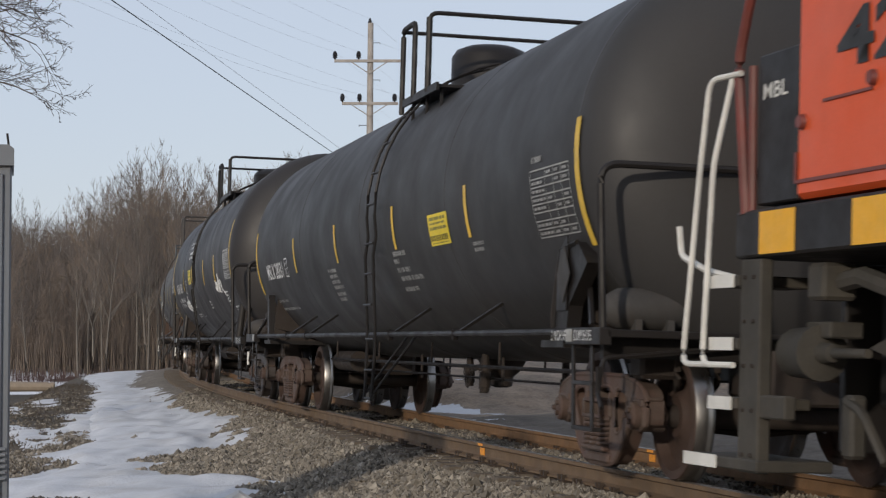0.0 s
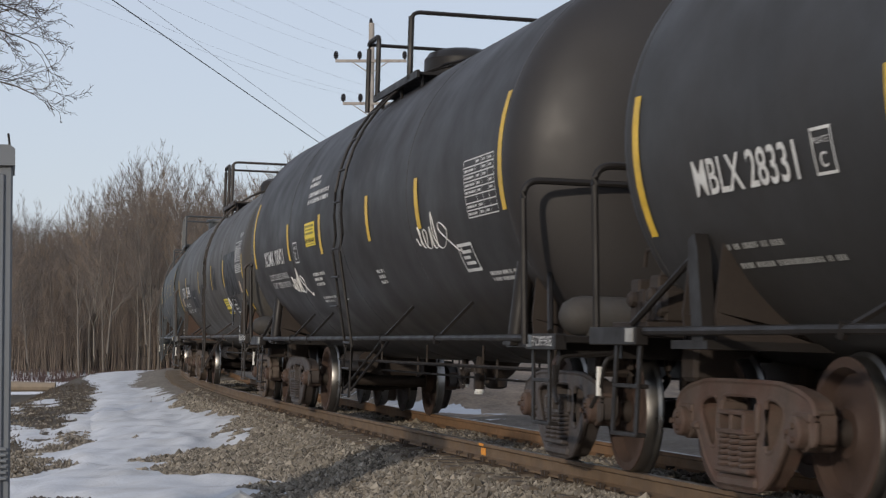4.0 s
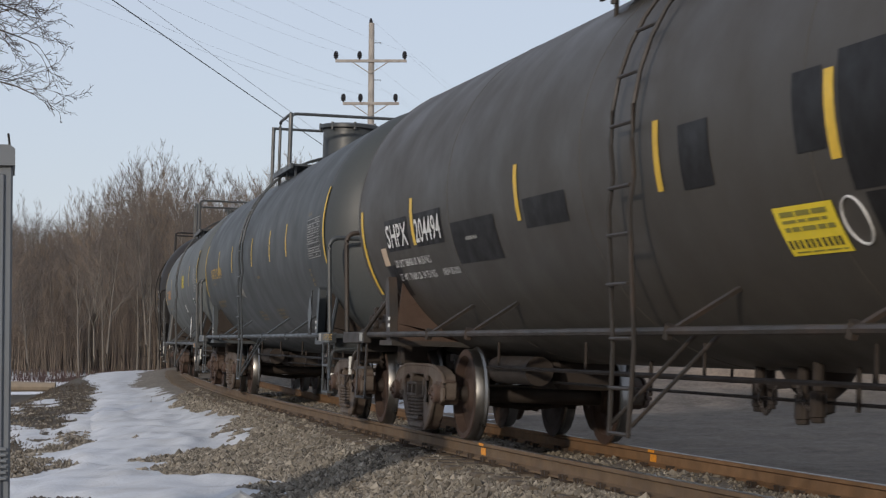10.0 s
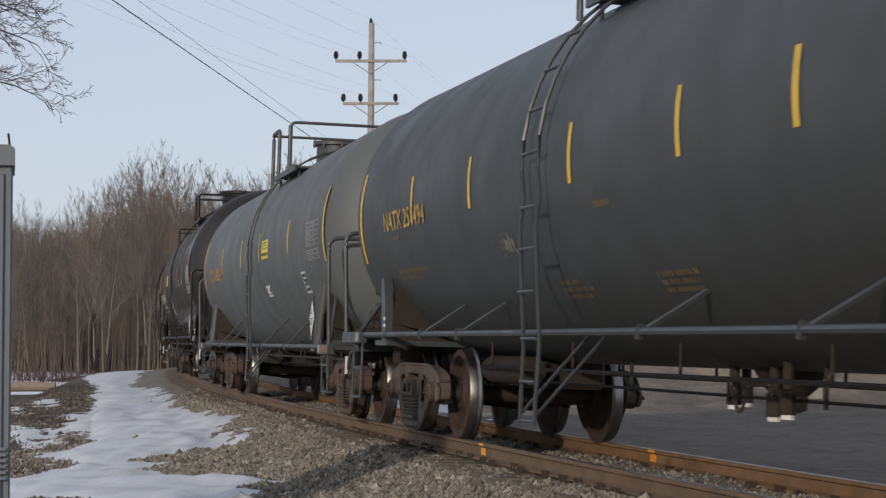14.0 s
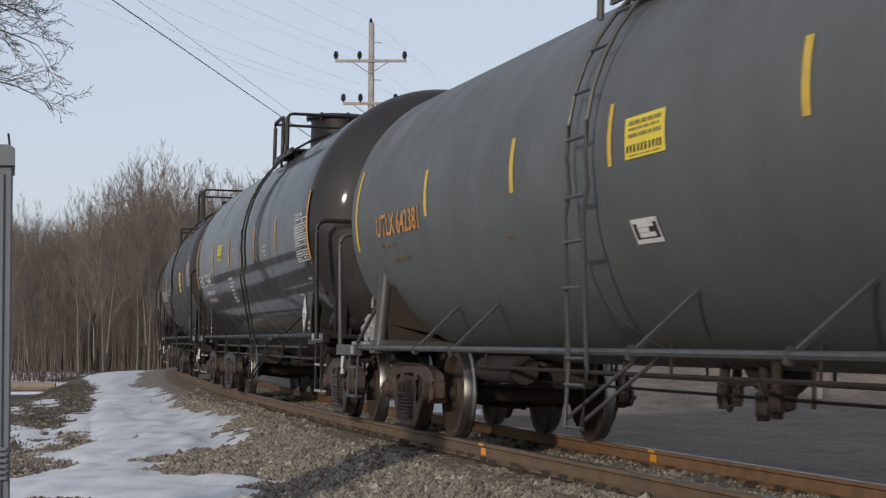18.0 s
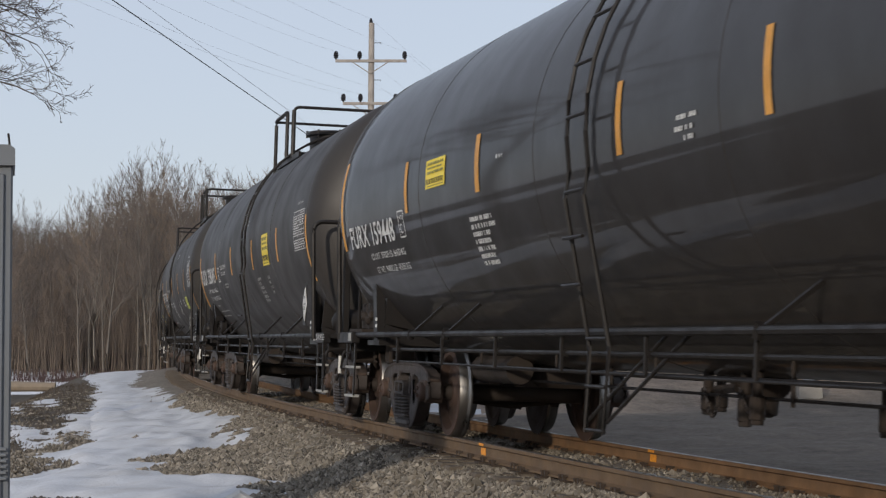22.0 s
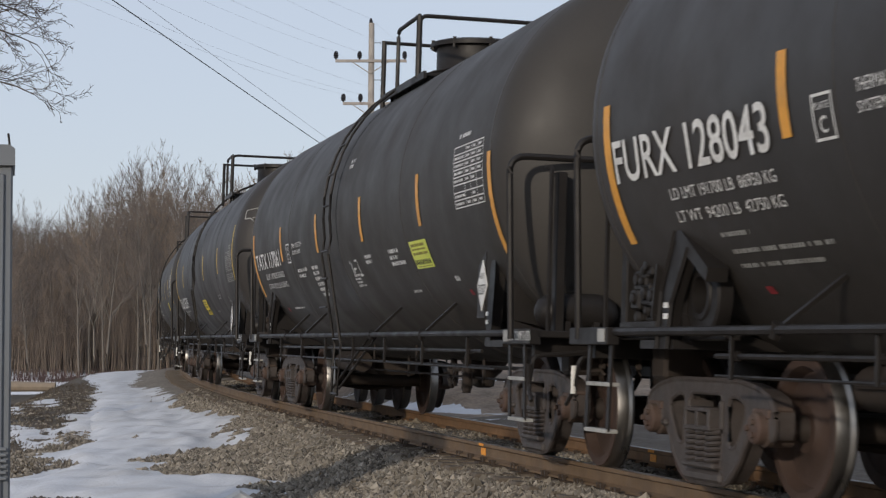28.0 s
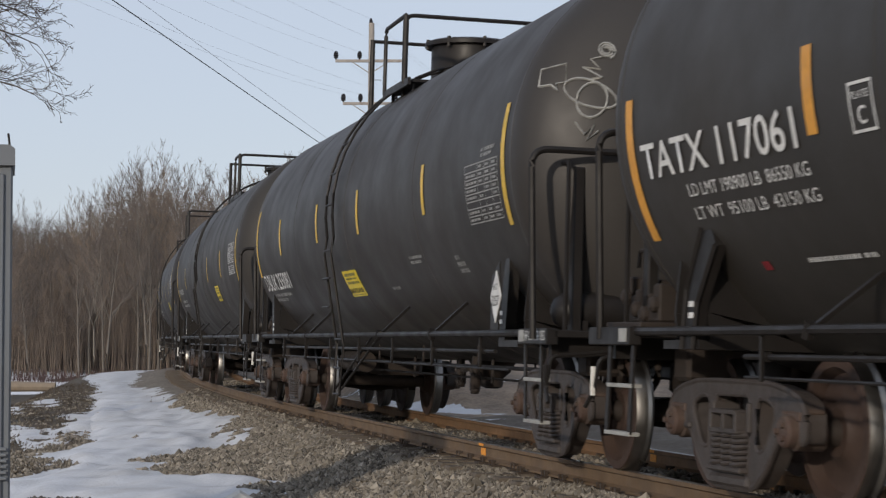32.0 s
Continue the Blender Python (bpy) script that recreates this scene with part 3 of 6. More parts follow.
def soft_loop(pts, r=0.03):
    """Round all the corners of a closed outline."""
    out = []
    n = len(pts)
    for i in range(n):
        a, p, b = (Vector((*pts[(i + d) % n], 0)) for d in (-1, 0, 1))
        u, v = (a - p), (b - p)
        q = min(r, u.length * 0.45, v.length * 0.45)
        s, e = p + u.normalized() * q, p + v.normalized() * q
        for t in (0, 0.5, 1):
            w = (1 - t) ** 2 * s + 2 * t * (1 - t) * p + t * t * e
            out.append((w.x, w.y))
    return out


def side_frame_mesh(name):
    bm = B()
    y0, y1 = 0.945, 1.085
    right = [(0.30, 0.735), (0.58, 0.73), (0.84, 0.69), (1.00, 0.64), (1.06, 0.56), (1.055, 0.42), (1.015, 0.38), (1.0, 0.56), (0.775, 0.56), (0.77, 0.45), (0.685, 0.41), (0.52, 0.21), (0.36, 0.095), (0.20, 0.07)]
    outer = soft_loop(right + [(-x, z) for x, z in right[::-1]], 0.04)
    holes = []
    for k in (-1, 1):
        holes.append(soft_loop([(k * x, z) for x, z in ((0.365, 0.645), (0.52, 0.64), (0.64, 0.59), (0.64, 0.52), (0.49, 0.315), (0.375, 0.30))], 0.07))
    holes.append(soft_loop([(-0.265, 0.655), (0.265, 0.655), (0.285, 0.40), (0.255, 0.19), (-0.255, 0.19), (-0.285, 0.40)], 0.045))
    plate_with_holes(bm, outer, holes, y0, y1)
    # raised lips round the outline and the openings, and the spring seat
    for loop, r in [(outer, 0.022)] + [(h, 0.017) for h in holes]:
        tube(bm, [(x, y1 - 0.6 * r, z) for x, z in loop], r, 6, closed=True)
    box(bm, -0.26, 0.26, y0, y1 + 0.06, 0.165, 0.205, 0.012)
    box(bm, -0.30, 0.30, y0 - 0.02, y1 + 0.03, 0.075, 0.15, 0.02)
    # wear plates beside the bolster, and brackets under the bearings
    for k in (-1, 1):
        box(bm, *sorted((k * 0.255, k * 0.30)), y0 - 0.03, y1 + 0.02, 0.42, 0.61, 0.01)
        box(bm, *sorted((k * 0.66, k * 0.76)), y0 + 0.02, y1 + 0.025, 0.41, 0.46, 0.015)
    return mesh_of(bm, name)


def bolster_mesh():
    bm = B()
    box(bm, -0.20, 0.20, -1.02, 1.02, 0.42, 0.54, 0.02)
    for s in (-1, 1):
        a, b = sorted((s * 1.0, s * 1.155))
        box(bm, -0.225, 0.225, a, b, 0.41, 0.44, 0.006)
        box(bm, -0.18, 0.18, a, b, 0.53, 0.56, 0.006)
        for q in (-0.215, -0.02, 0.175):
            box(bm, q, q + 0.04, a, b, 0.42, 0.55, 0.006)
    return mesh_of(bm, "truck_bolster")


def spring_mesh():
    bm = B()
    pts = [(0.066 * math.cos(a), 0.066 * math.sin(a), 0.210 + 0.195 * a / (2 * math.pi * 5.5)) for a in np.linspace(0, 2 * math.pi * 5.5, 62)]
    tube(bm, pts, 0.0155, 5)
    return mesh_of(bm, "spring", 60)


def bearing_mesh():
    bm = B()
    lathe(bm, [(0.90, 0.115), (1.07, 0.115), (1.085, 0.10), (1.135, 0.098), (1.15, 0.085), (1.155, 0.05)], "Y", 18)
    box(bm, -0.125, 0.125, 0.92, 1.10, 0.06, 0.12, 0.01)
    box(bm, -0.17, 0.17, 0.95, 1.075, 0.105, 0.14, 0.01)
    for a in range(3):
        q = a * 2.094
        lathe(bm, [(1.14, 0.02), (1.175, 0.02)], "Y", 6, centre=(0.055 * math.cos(q), 0, 0.045 * math.sin(q)))
    return mesh_of(bm, "bearing_cap")


def wheel_mesh():
    """Wheel with its outer face at y = 0.82, plate, tread and flange."""
    bm = B()
    lathe(bm, [(0.62, 0.09), (0.62, 0.15), (0.70, 0.17), (0.715, 0.24), (0.70, 0.365), (0.682, 0.385), (0.682, 0.482), (0.700, 0.486), (0.716, 0.468),
               (0.722, 0.461), (0.810, 0.454), (0.818, 0.448), (0.820, 0.390), (0.795, 0.375), (0.745, 0.355), (0.740, 0.24), (0.775, 0.165), (0.80, 0.145), (0.80, 0.085)], "Y", 48)
    me = mesh_of(bm, "wheel", 40)
    me.materials.append(M_WHEEL)
    me.materials.append(M_TREAD)
    for p in me.polygons:
        r = math.hypot(p.center.x, p.center.z)
        p.material_index = 1 if r > 0.452 else 0
    return me


def axle_mesh():
    bm = B()
    lathe(bm, [(-1.02, 0.06), (-0.86, 0.065), (-0.82, 0.085), (-0.6, 0.085), (0, 0.078), (0.6, 0.085), (0.82, 0.085), (0.86, 0.065), (1.02, 0.06)], "Y", 14)
    return mesh_of(bm, "wheelset")


def brake_rig_mesh():
    bm = B()
    for k in (-1, 1):
        x = k * 0.36
        tube(bm, [(x, -0.72, 0.40), (x, 0, 0.32), (x, 0.72, 0.40)], 0.035, 6)
        tube(bm, [(x, -0.72, 0.40), (x, 0.72, 0.40)], 0.03, 6)
        for s in (-1, 1):
            box(bm, x + k * 0.02, x + k * 0.08, s * 0.75 - 0.05, s * 0.75 + 0.05, 0.30, 0.55, 0.01)
    tube(bm, [(-0.36, 0.12, 0.34), (0.36, 0.12, 0.30)], 0.022, 6)
    return mesh_of(bm, "brake_beam")


SF = [side_frame_mesh("side_frame") for _ in range(3)]
SF[0].materials.append(M_CAST)
SF[1].materials.append(M_CAST_RED)
SF[2].materials.append(M_CAST_DUSTY)
TB, SPR, BRG, WHL, AXL, BRK = bolster_mesh(), spring_mesh(), bearing_mesh(), wheel_mesh(), axle_mesh(), brake_rig_mesh()
TB_T = []
for m_ in (M_CAST, M_CAST_RED, M_CAST_DUSTY):
    TB_T.append(TB.copy())
    TB_T[-1].materials.append(m_)
SPR_T = []
for m_ in (M_CAST, M_CAST_RED, M_CAST_DUSTY):
    SPR_T.append(SPR.copy())
    SPR_T[-1].materials.append(m_)
FLIP = Matrix.Rotation(math.pi, 4, "Z")


def truck(car, x, tone, bearings=None):
    """A two-axle truck under a vehicle, centred at x."""
    at = Matrix.Translation((x, 0, 0))
    for f in (FLIP, Matrix.Identity(4)):
        sf = part("side_frame", SF[tone], None, car, at=at @ f)
        for sx in (-0.16, 0.0, 0.16):
            part("spring", SPR_T[tone], None, sf, at=Matrix.Translation((sx, 1.075, 0)))
        for k in (-1, 1):
            part("bearing_cap", BRG, bearings or M_CAST_RED, sf, at=Matrix.Translation((k * 0.889, 0, 0.457)))
    part("truck_bolster", TB_T[tone], None, car, at=at)
    part("brake_beam", BRK, M_UNDER, car, at=at)
    for k in (-1, 1):
        ws = part("wheelset", AXL, M_UNDER, car, at=Matrix.Translation((x + k * 0.889, 0, 0.457)))
        part("wheel", WHL, None, ws)
        part("wheel", WHL, None, ws, at=FLIP)
        ROLLERS.append((ws, x + k * 0.889, 0.457))


# ------------------------------------------------------------------ decals bent round a tank
AHEAD = 0.08
MOVED = [0.0]  # shift of the tank on its frame, for the car in hand
LIFT = -1.3  # the markings' angles were read about an axis a little lower


def seat(a, R):
    """Angle and shift of a marking on the slimmer tanks."""
    a = a + LIFT
    if R > 1.6:
        return a, AHEAD + MOVED[0]
    return a + float(np.interp(a, (-38, -28, -18, -8, 2, 12), (1.5, 2.5, 3.5, 4.5, 5.6, 7.6))), AHEAD - 0.31 + MOVED[0]


def bent(bm, x0, x1, a0, a1, R, zc, off, cols=2, shear=0.0):
    """A thin sheet on the camera's side of a tank, between two stations and two angles (degrees above the middle)."""
    rows = max(1, int(abs(a1 - a0) / 4) + 1)
    r = R + off
    g = []
    for i in range(rows + 1):
        a, dx = seat(a0 + (a1 - a0) * i / rows, R)
        a = radians(a)
        g.append([bm.verts.new((x0 + dx + (x1 - x0) * j / cols + shear * i / rows, -r * math.cos(a), zc + r * math.sin(a))) for j in range(cols + 1)])
    for i in range(rows):
        for j in range(cols):
            bm.faces.new((g[i][j], g[i][j + 1], g[i + 1][j + 1], g[i + 1][j]))


def text_mesh(words, height, width=None, spacing=1.0, bold=0.0):
    cu = bpy.data.curves.new("lettering", "FONT")
    cu.body, cu.size, cu.space_character, cu.offset, cu.resolution_u = words, 1.0, spacing, bold, 3
    ob = bpy.data.objects.new("lettering", cu)
    scene.collection.objects.link(ob)
    dg = bpy.context.evaluated_depsgraph_get()
    me = bpy.data.meshes.new_from_object(ob.evaluated_get(dg))
    bpy.data.objects.remove(ob)
    bpy.data.curves.remove(cu)
    co = np.zeros(len(me.vertices) * 3)
    me.vertices.foreach_get("co", co)
    co = co.reshape(-1, 3)
    lo, hi = co.min(0), co.max(0)
    co[:, 1] = (co[:, 1] - lo[1]) / (hi[1] - lo[1]) * height
    co[:, 0] -= lo[0]
    if width:
        co[:, 0] *= width / (hi[0] - lo[0])
    else:
        co[:, 0] *= height / (hi[1] - lo[1])
    co[:, 2] = 0
    return me, co


def tank_text(words, x0, a0, width, height, R, zc, material, parent, name="lettering", label="", bold=0.012, off=0.012):
    me, co = text_mesh(words, height, width, bold=bold)
    r = R + off
    a, dx = seat(a0, R)
    a = radians(a) + co[:, 1] / R
    out = np.stack([x0 + dx + co[:, 0], -r * np.cos(a), zc + r * np.sin(a)], -1)
    me.vertices.foreach_set("co", out.ravel())
    me.materials.clear()
    me.update()
    return part(name, me, material, parent, label)


def bars(bm, x0, a0, width, height, R, zc, lines, rnd, fill=0.6, off=0.007):
    """Rows of short bars: stencilling too small to read."""
    dh = math.degrees(height / lines / R)
    for i in range(lines):
        x = x0
        end = x0 + width * rnd.uniform(0.55, 1.0)
        aa = a0 + (lines - 1 - i) * dh
        while x < end:
            w = rnd.uniform(0.016, 0.042)
            bent(bm, x, min(x + w, end), aa, aa + dh * fill, R, zc, off, 1)
            x += w + (0.05 if rnd.random() < 0.16 else rnd.uniform(0.010, 0.016))


# ------------------------------------------------------------------ tank car
def tank_car(label, front, rear, paint, R=1.68, zc=2.465, sill=1.04, dome="pot", tone=0, ladder_x=-1.0, bands=5, posts=False,
             reservoir=True, decals=None, bearings=None, frame_paint=None, valve_paint=None, seed=1, shift=0.0, over=1.2, rail_z=2.2,
             deck=(1.1, -0.8, 0.2, 1.1, -0.6, 1.6, 3.80, 4.55), pot=(-0.5, 0.45, 4.5), closed=False, tips=False, back=(0.0, 0.0), jack="plate", web=None):
    """back: how far the front and rear trucks sit behind the stations given, while tank and fittings stay."""
    rnd = random.Random(seed)
    slide = (back[0] + back[1]) / 2
    front, rear = front + back[0], rear + back[1]
    over, shift, ladder_x = over - (back[1] - back[0]) / 2, shift + slide, ladder_x + slide
    deck = tuple(v + slide if i in (1, 2, 3, 4, 5) else v for i, v in enumerate(deck))
    pot = (pot[0] + slide, *pot[1:])
    half = (rear - front) / 2
    car = thing("tank_car", label, "tank car", "tank cars of the train")
    MOVERS.append((car, front, rear))
    fp = frame_paint or M_BLACK
    L = half + over                       # end of the tank's head, from the tank's middle
    dep = 0.55
    # shell with dished heads
    bm = B()
    prof = []
    for i in range(11):
        a = math.pi / 2 * i / 10
        prof.append((-L + dep * (1 - math.sqrt(max(0.0, 1 - math.sin(a) ** 2.6))), max(0.02, R * math.sin(a))))
    body = list(np.linspace(-L + dep, L - dep, 24))[1:-1]
    prof = prof + [(x, R) for x in body] + [(-x, r) for x, r in prof[::-1]]
    lathe(bm, prof, "X", 72, centre=(shift, 0, zc))
    part("tank", bm, paint, car, "")
    for i in range(bands):
        x = -L + dep + 0.03 + (2 * (L - dep) - 0.06) * i / max(1, bands - 1)
        bm = B()
        lathe(bm, [(x - 0.03, R - 0.01), (x - 0.025, R + 0.003), (x + 0.025, R + 0.003), (x + 0.03, R - 0.01)], "X", 72, False, centre=(shift, 0, zc))
        part("jacket_band", bm, paint, car)
    # stub sills, body bolsters, end platforms, couplers
    for k in (-1, 1):
        bm = B()
        box(bm, *sorted((k * (half - 1.9), k * (half + 1.45))), -0.24, 0.24, 0.70, 1.02, 0.02)
        part("stub_sill", bm, fp, car)
        for y in (-1, 1):
            yy = sorted((y * 0.2, y * 1.46))
            ys = [(y * 0.25, 0.95), (y * 1.38, 0.98), (y * 1.40, 1.16), (y * 1.36, zc - R * 0.50), (y * R * 0.58, zc - R * 0.775), (y * 0.25, zc - R * 0.97)]
            for xw in (half - 0.32, half + 0.20):
                bm = B()
                a = [bm.verts.new((k * xw, p, q)) for p, q in ys]
                c = [bm.verts.new((k * (xw + 0.025), p, q)) for p, q in ys]
                bm.faces.new(a), bm.faces.new(c[::-1])
                for i in range(len(ys)):
                    j = (i + 1) % len(ys)
                    bm.faces.new((a[i], a[j], c[j], c[i]))
                bmesh.ops.recalc_face_normals(bm, faces=bm.faces)
                part("bolster_web", bm, web or (fp if posts else M_UNDER), car)
            bm = B()
            box(bm, *sorted((k * (half - 0.34), k * (half + 0.25))), yy[0], yy[1], 0.93, 0.985)
            part("bolster_shelf", bm, fp, car)
        pe = max(half + 1.42, L + k * shift + 0.09)
        bm = B()
        box(bm, *sorted((k * (half + 0.62), k * pe)), -1.50, 1.50, sill - 0.035, sill + 0.02, 0.006)
        box(bm, *sorted((k * (half + 0.62), k * pe)), -1.56, -1.47, sill - 0.09, sill + 0.03, 0.006)
        box(bm, *sorted((k * (half + 0.62), k * pe)), 1.47, 1.56, sill - 0.09, sill + 0.03, 0.006)
        part("end_platform", bm, fp, car)
        bm = B()
        box(bm, *sorted((k * (half + 1.45), k * (half + 1.68))), -0.07, 0.07, 0.80, 0.93, 0.02)
        box(bm, *sorted((k * (half + 1.66), k * (half + 1.92))), -0.15, 0.11, 0.74, 1.0, 0.04)
        part("coupler", bm, M_UNDER, car)
        bm = B()
        box(bm, *sorted((k * (half + 0.70), k * (half + 1.40))), -0.34, 0.34, 0.60, 0.99, 0.03)
        box(bm, *sorted((k * (half + 1.36), k * (half + 1.46))), -0.30, 0.30, 0.56, 1.0, 0.02)
        part("draft_gear", bm, M_UNDER, car)
        bm = B()
        sill_edge = [(k * (half + 1.14), 0.86), (k * (half + 1.22), 0.86), (k * (half + 1.22), sill - 0.03), (k * (half + 1.14), sill - 0.03)][::k]
        prism(bm, sill_edge, -1.46, -0.36)
        part("end_sill", bm, fp, car)
        bm = B()
        prism(bm, sill_edge, 0.36, 1.46)
        part("end_sill", bm, fp, car)
        bm = B()
        xl = k * (half + 1.34)
        tube(bm, rounded([(xl, 0.05, 0.99), (xl, -0.5, 0.97), (xl, -1.30, 0.88), (xl, -1.50, 0.86), (xl + k * 0.02, -1.54, 0.62), (xl + k * 0.14, -1.55, 0.52)], 0.05, 3), 0.017, 6)
        part("uncoupling_lever", bm, fp, car)
        bm = B()
        tube(bm, [(xl + k * 0.02, -1.54, 0.80), (xl + k * 0.02, -1.54, 0.60)], 0.019, 6)
        part("lever_grip", bm, M_STEPWHITE if k < 0 else fp, car)
        for q in (-0.85, -0.55, 0.6):
            bm = B()
            tube(bm, rounded([(k * (half + 1.05), q, 0.95), (k * (half + 1.05), q, 0.70), (k * (half + 0.6), q * 0.8, 0.62)], 0.08, 3), 0.028, 6)
            part("brake_pipe", bm, M_UNDER, car)
        bm = B()
        box(bm, *sorted((k * (half + 0.72), k * (half + 0.98))), -1.10, -0.62, 0.72, 0.96, 0.03)
        part("brake_box", bm, M_UNDER, car)
        bm = B()
        tube(bm, rounded([(k * (half + 1.40), 0.32, 0.80), (k * (half + 1.72), 0.30, 0.52), (k * (half + 1.95), 0.1, 0.40)], 0.12), 0.028, 7)
        part("air_hose", bm, M_BLACK, car)
        # railing round the tank's end, corner steps and grab irons
        xe, be = shift + k * (L + 0.045), 1.57 if R < 1.6 else (1.68 if k > 0 else 1.60)
        bm = B()
        tube(bm, rounded([(xe, -be + 0.05, sill - 0.05), (xe, -be, rail_z), (xe, be, rail_z), (xe, be - 0.05, sill - 0.05)], 0.14, 5), 0.027, 8)
        part("end_railing", bm, fp, car)
        for y in (-1, 1):
            bm = B()
            x0 = k * (half + 0.66)
            x1 = k * (half + 1.10)
            lean = 0.05 * k
            for q in (x0, x1):
                prism(bm, [(q - 0.028, sill), (q + 0.028, sill), (q + 0.028 + lean, 0.36), (q - 0.028 + lean, 0.36)], *sorted((y * 1.50, y * 1.515)))
            step = part("sill_step", bm, fp, car)
            for zt_ in (0.36, 0.68):
                bm = B()
                ln = lean * (sill - zt_) / (sill - 0.36)
                box(bm, min(x0, x1) + ln - 0.02, max(x0, x1) + ln + 0.02, *sorted((y * 1.44, y * 1.52)), zt_ - 0.014, zt_ + 0.014, 0.004)
                part("tread", bm, M_WHITE_DIM if posts else fp, step, "pale painted tread" if posts else "")
            if posts:
                bm = B()
                xg = k * (half + 1.22)
                tube(bm, rounded([(xg, y * 1.36, sill), (xg, y * 1.36, zc - 0.12), (xg - k * 0.16, y * 1.36, zc - 0.12)], 0.05, 3), 0.018, 6)
                part("grab_iron", bm, fp, car)
                bm = B()
                box(bm, *sorted((k * (half + 1.02), k * (half + 1.13))), *sorted((y * 1.20, y * 1.28)), sill, zc - 0.15, 0.01)
                part("end_post", bm, fp, car)
            bm = B()
            if not posts:
                tube(bm, [(k * (half + 0.95), y * 1.46, sill + 0.05), (k * (half + 0.35), y * 1.30, zc - R * 0.55)], 0.024, 6)
                part("brace", bm, fp, car)
                bm = B()
            if jack == "pipe":
                tube(bm, [(k * (half - 0.10), y * 1.44, sill - 0.05), (k * (half - 0.06), y * 1.36, zc - R * 0.36)], 0.075, 14)
                box(bm, *sorted((k * (half - 0.22), k * (half + 0.02))), *sorted((y * 1.34, y * 1.52)), sill - 0.06, sill - 0.02, 0.006)
            elif jack == "channel" and k > 0:
                prism(bm, [(half + 0.02, 0.98), (half + 0.32, 0.98), (half + 0.40, 1.24), (half + 0.82, 1.54), (half + 0.58, 1.70), (half + 0.20, 1.66), (half + 0.08, 1.34)], *sorted((y * 1.36, y * 1.47)))
                tube(bm, [(half + 0.02, y * 1.475, 0.98), (half + 0.08, y * 1.475, 1.34), (half + 0.20, y * 1.475, 1.66), (half + 0.58, y * 1.475, 1.70)], 0.02, 4)
            elif jack in ("arm", "ring") and k < 0:
                arm = [(k * (half - 0.10), 0.93), (k * (half - 0.28), 0.93), (k * (half - 0.34), 1.22), (k * (half - 0.60), zc - R * 0.54), (k * (half - 0.50), zc - R * 0.47), (k * (half - 0.38), zc - R * 0.47), (k * (half - 0.16), 1.30)]
                prism(bm, arm[::-k], *sorted((y * 1.40, y * 1.47)))
                for u, v in (((half - 0.28, 0.93), (half - 0.34, 1.22)), ((half - 0.34, 1.22), (half - 0.60, zc - R * 0.54)), ((half - 0.10, 0.93), (half - 0.16, 1.30)), ((half - 0.16, 1.30), (half - 0.38, zc - R * 0.47))):
                    tube(bm, [(k * u[0], y * 1.475, u[1]), (k * v[0], y * 1.475, v[1])], 0.018, 4)
            else:
                prism(bm, [(k * (half - 0.30), 0.98), (k * (half - 0.12), 0.98), (k * (half - 0.02), zc - R * 0.56), (k * (half - 0.02), zc - R * 0.48), (k * (half - 0.12), zc - R * 0.46), (k * (half - 0.17), zc - R * 0.52)][::k], *sorted((y * 1.38, y * 1.47)))
            part("jacking_plate", bm, fp, car)
            if jack == "ring" and k < 0:
                bm = B()
                lathe(bm, [(y * 1.26, 0.27), (y * 1.345, 0.27), (y * 1.36, 0.255), (y * 1.36, 0.165), (y * 1.375, 0.155), (y * 1.375, 0.12), (y * 1.26, 0.115)], "Y", 20, False, centre=(k * (half - 0.55), 0, 1.27))
                box(bm, *sorted((k * (half - 0.86), k * (half - 0.24))), *sorted((y * 1.22, y * 1.335)), 0.985, 1.08, 0.01)
                part("lifting_ring", bm, fp, car, "round lifting hole in the bolster")
                bm = B()
                prism(bm, [(k * (half - 0.36), zc - R * 0.43), (k * (half - 0.92), zc - R * 0.62), (k * (half - 0.90), zc - R * 0.67), (k * (half - 0.34), zc - R * 0.49)][::-k], *sorted((y * 1.34, y * 1.48)))
                part("pad_cap", bm, fp, car)
    # running rails with struts
    for y in (-1, 1):
        bm = B()
        tube(bm, [(-half - 0.66, y * 1.50, sill), (half + 0.66, y * 1.50, sill)], 0.029, 8)
        part("side_rail", bm, fp, car)
        for xx in (-0.70 * half, -0.49 * half, 0.22 * half, 0.60 * half):
            if abs(xx + 0.25 - ladder_x) > 0.45:
                bm = B()
                aa = radians(-42)
                tube(bm, [(xx, y * 1.49, sill), (xx + 0.34, y * (R - 0.01) * math.cos(aa), zc + (R - 0.01) * math.sin(aa))], 0.020, 4)
                tube(bm, [(xx - 0.02, y * 1.50, sill - 0.045), (xx + 0.02, y * 1.50, sill + 0.04)], 0.036, 6)
                part("strut", bm, fp, car)
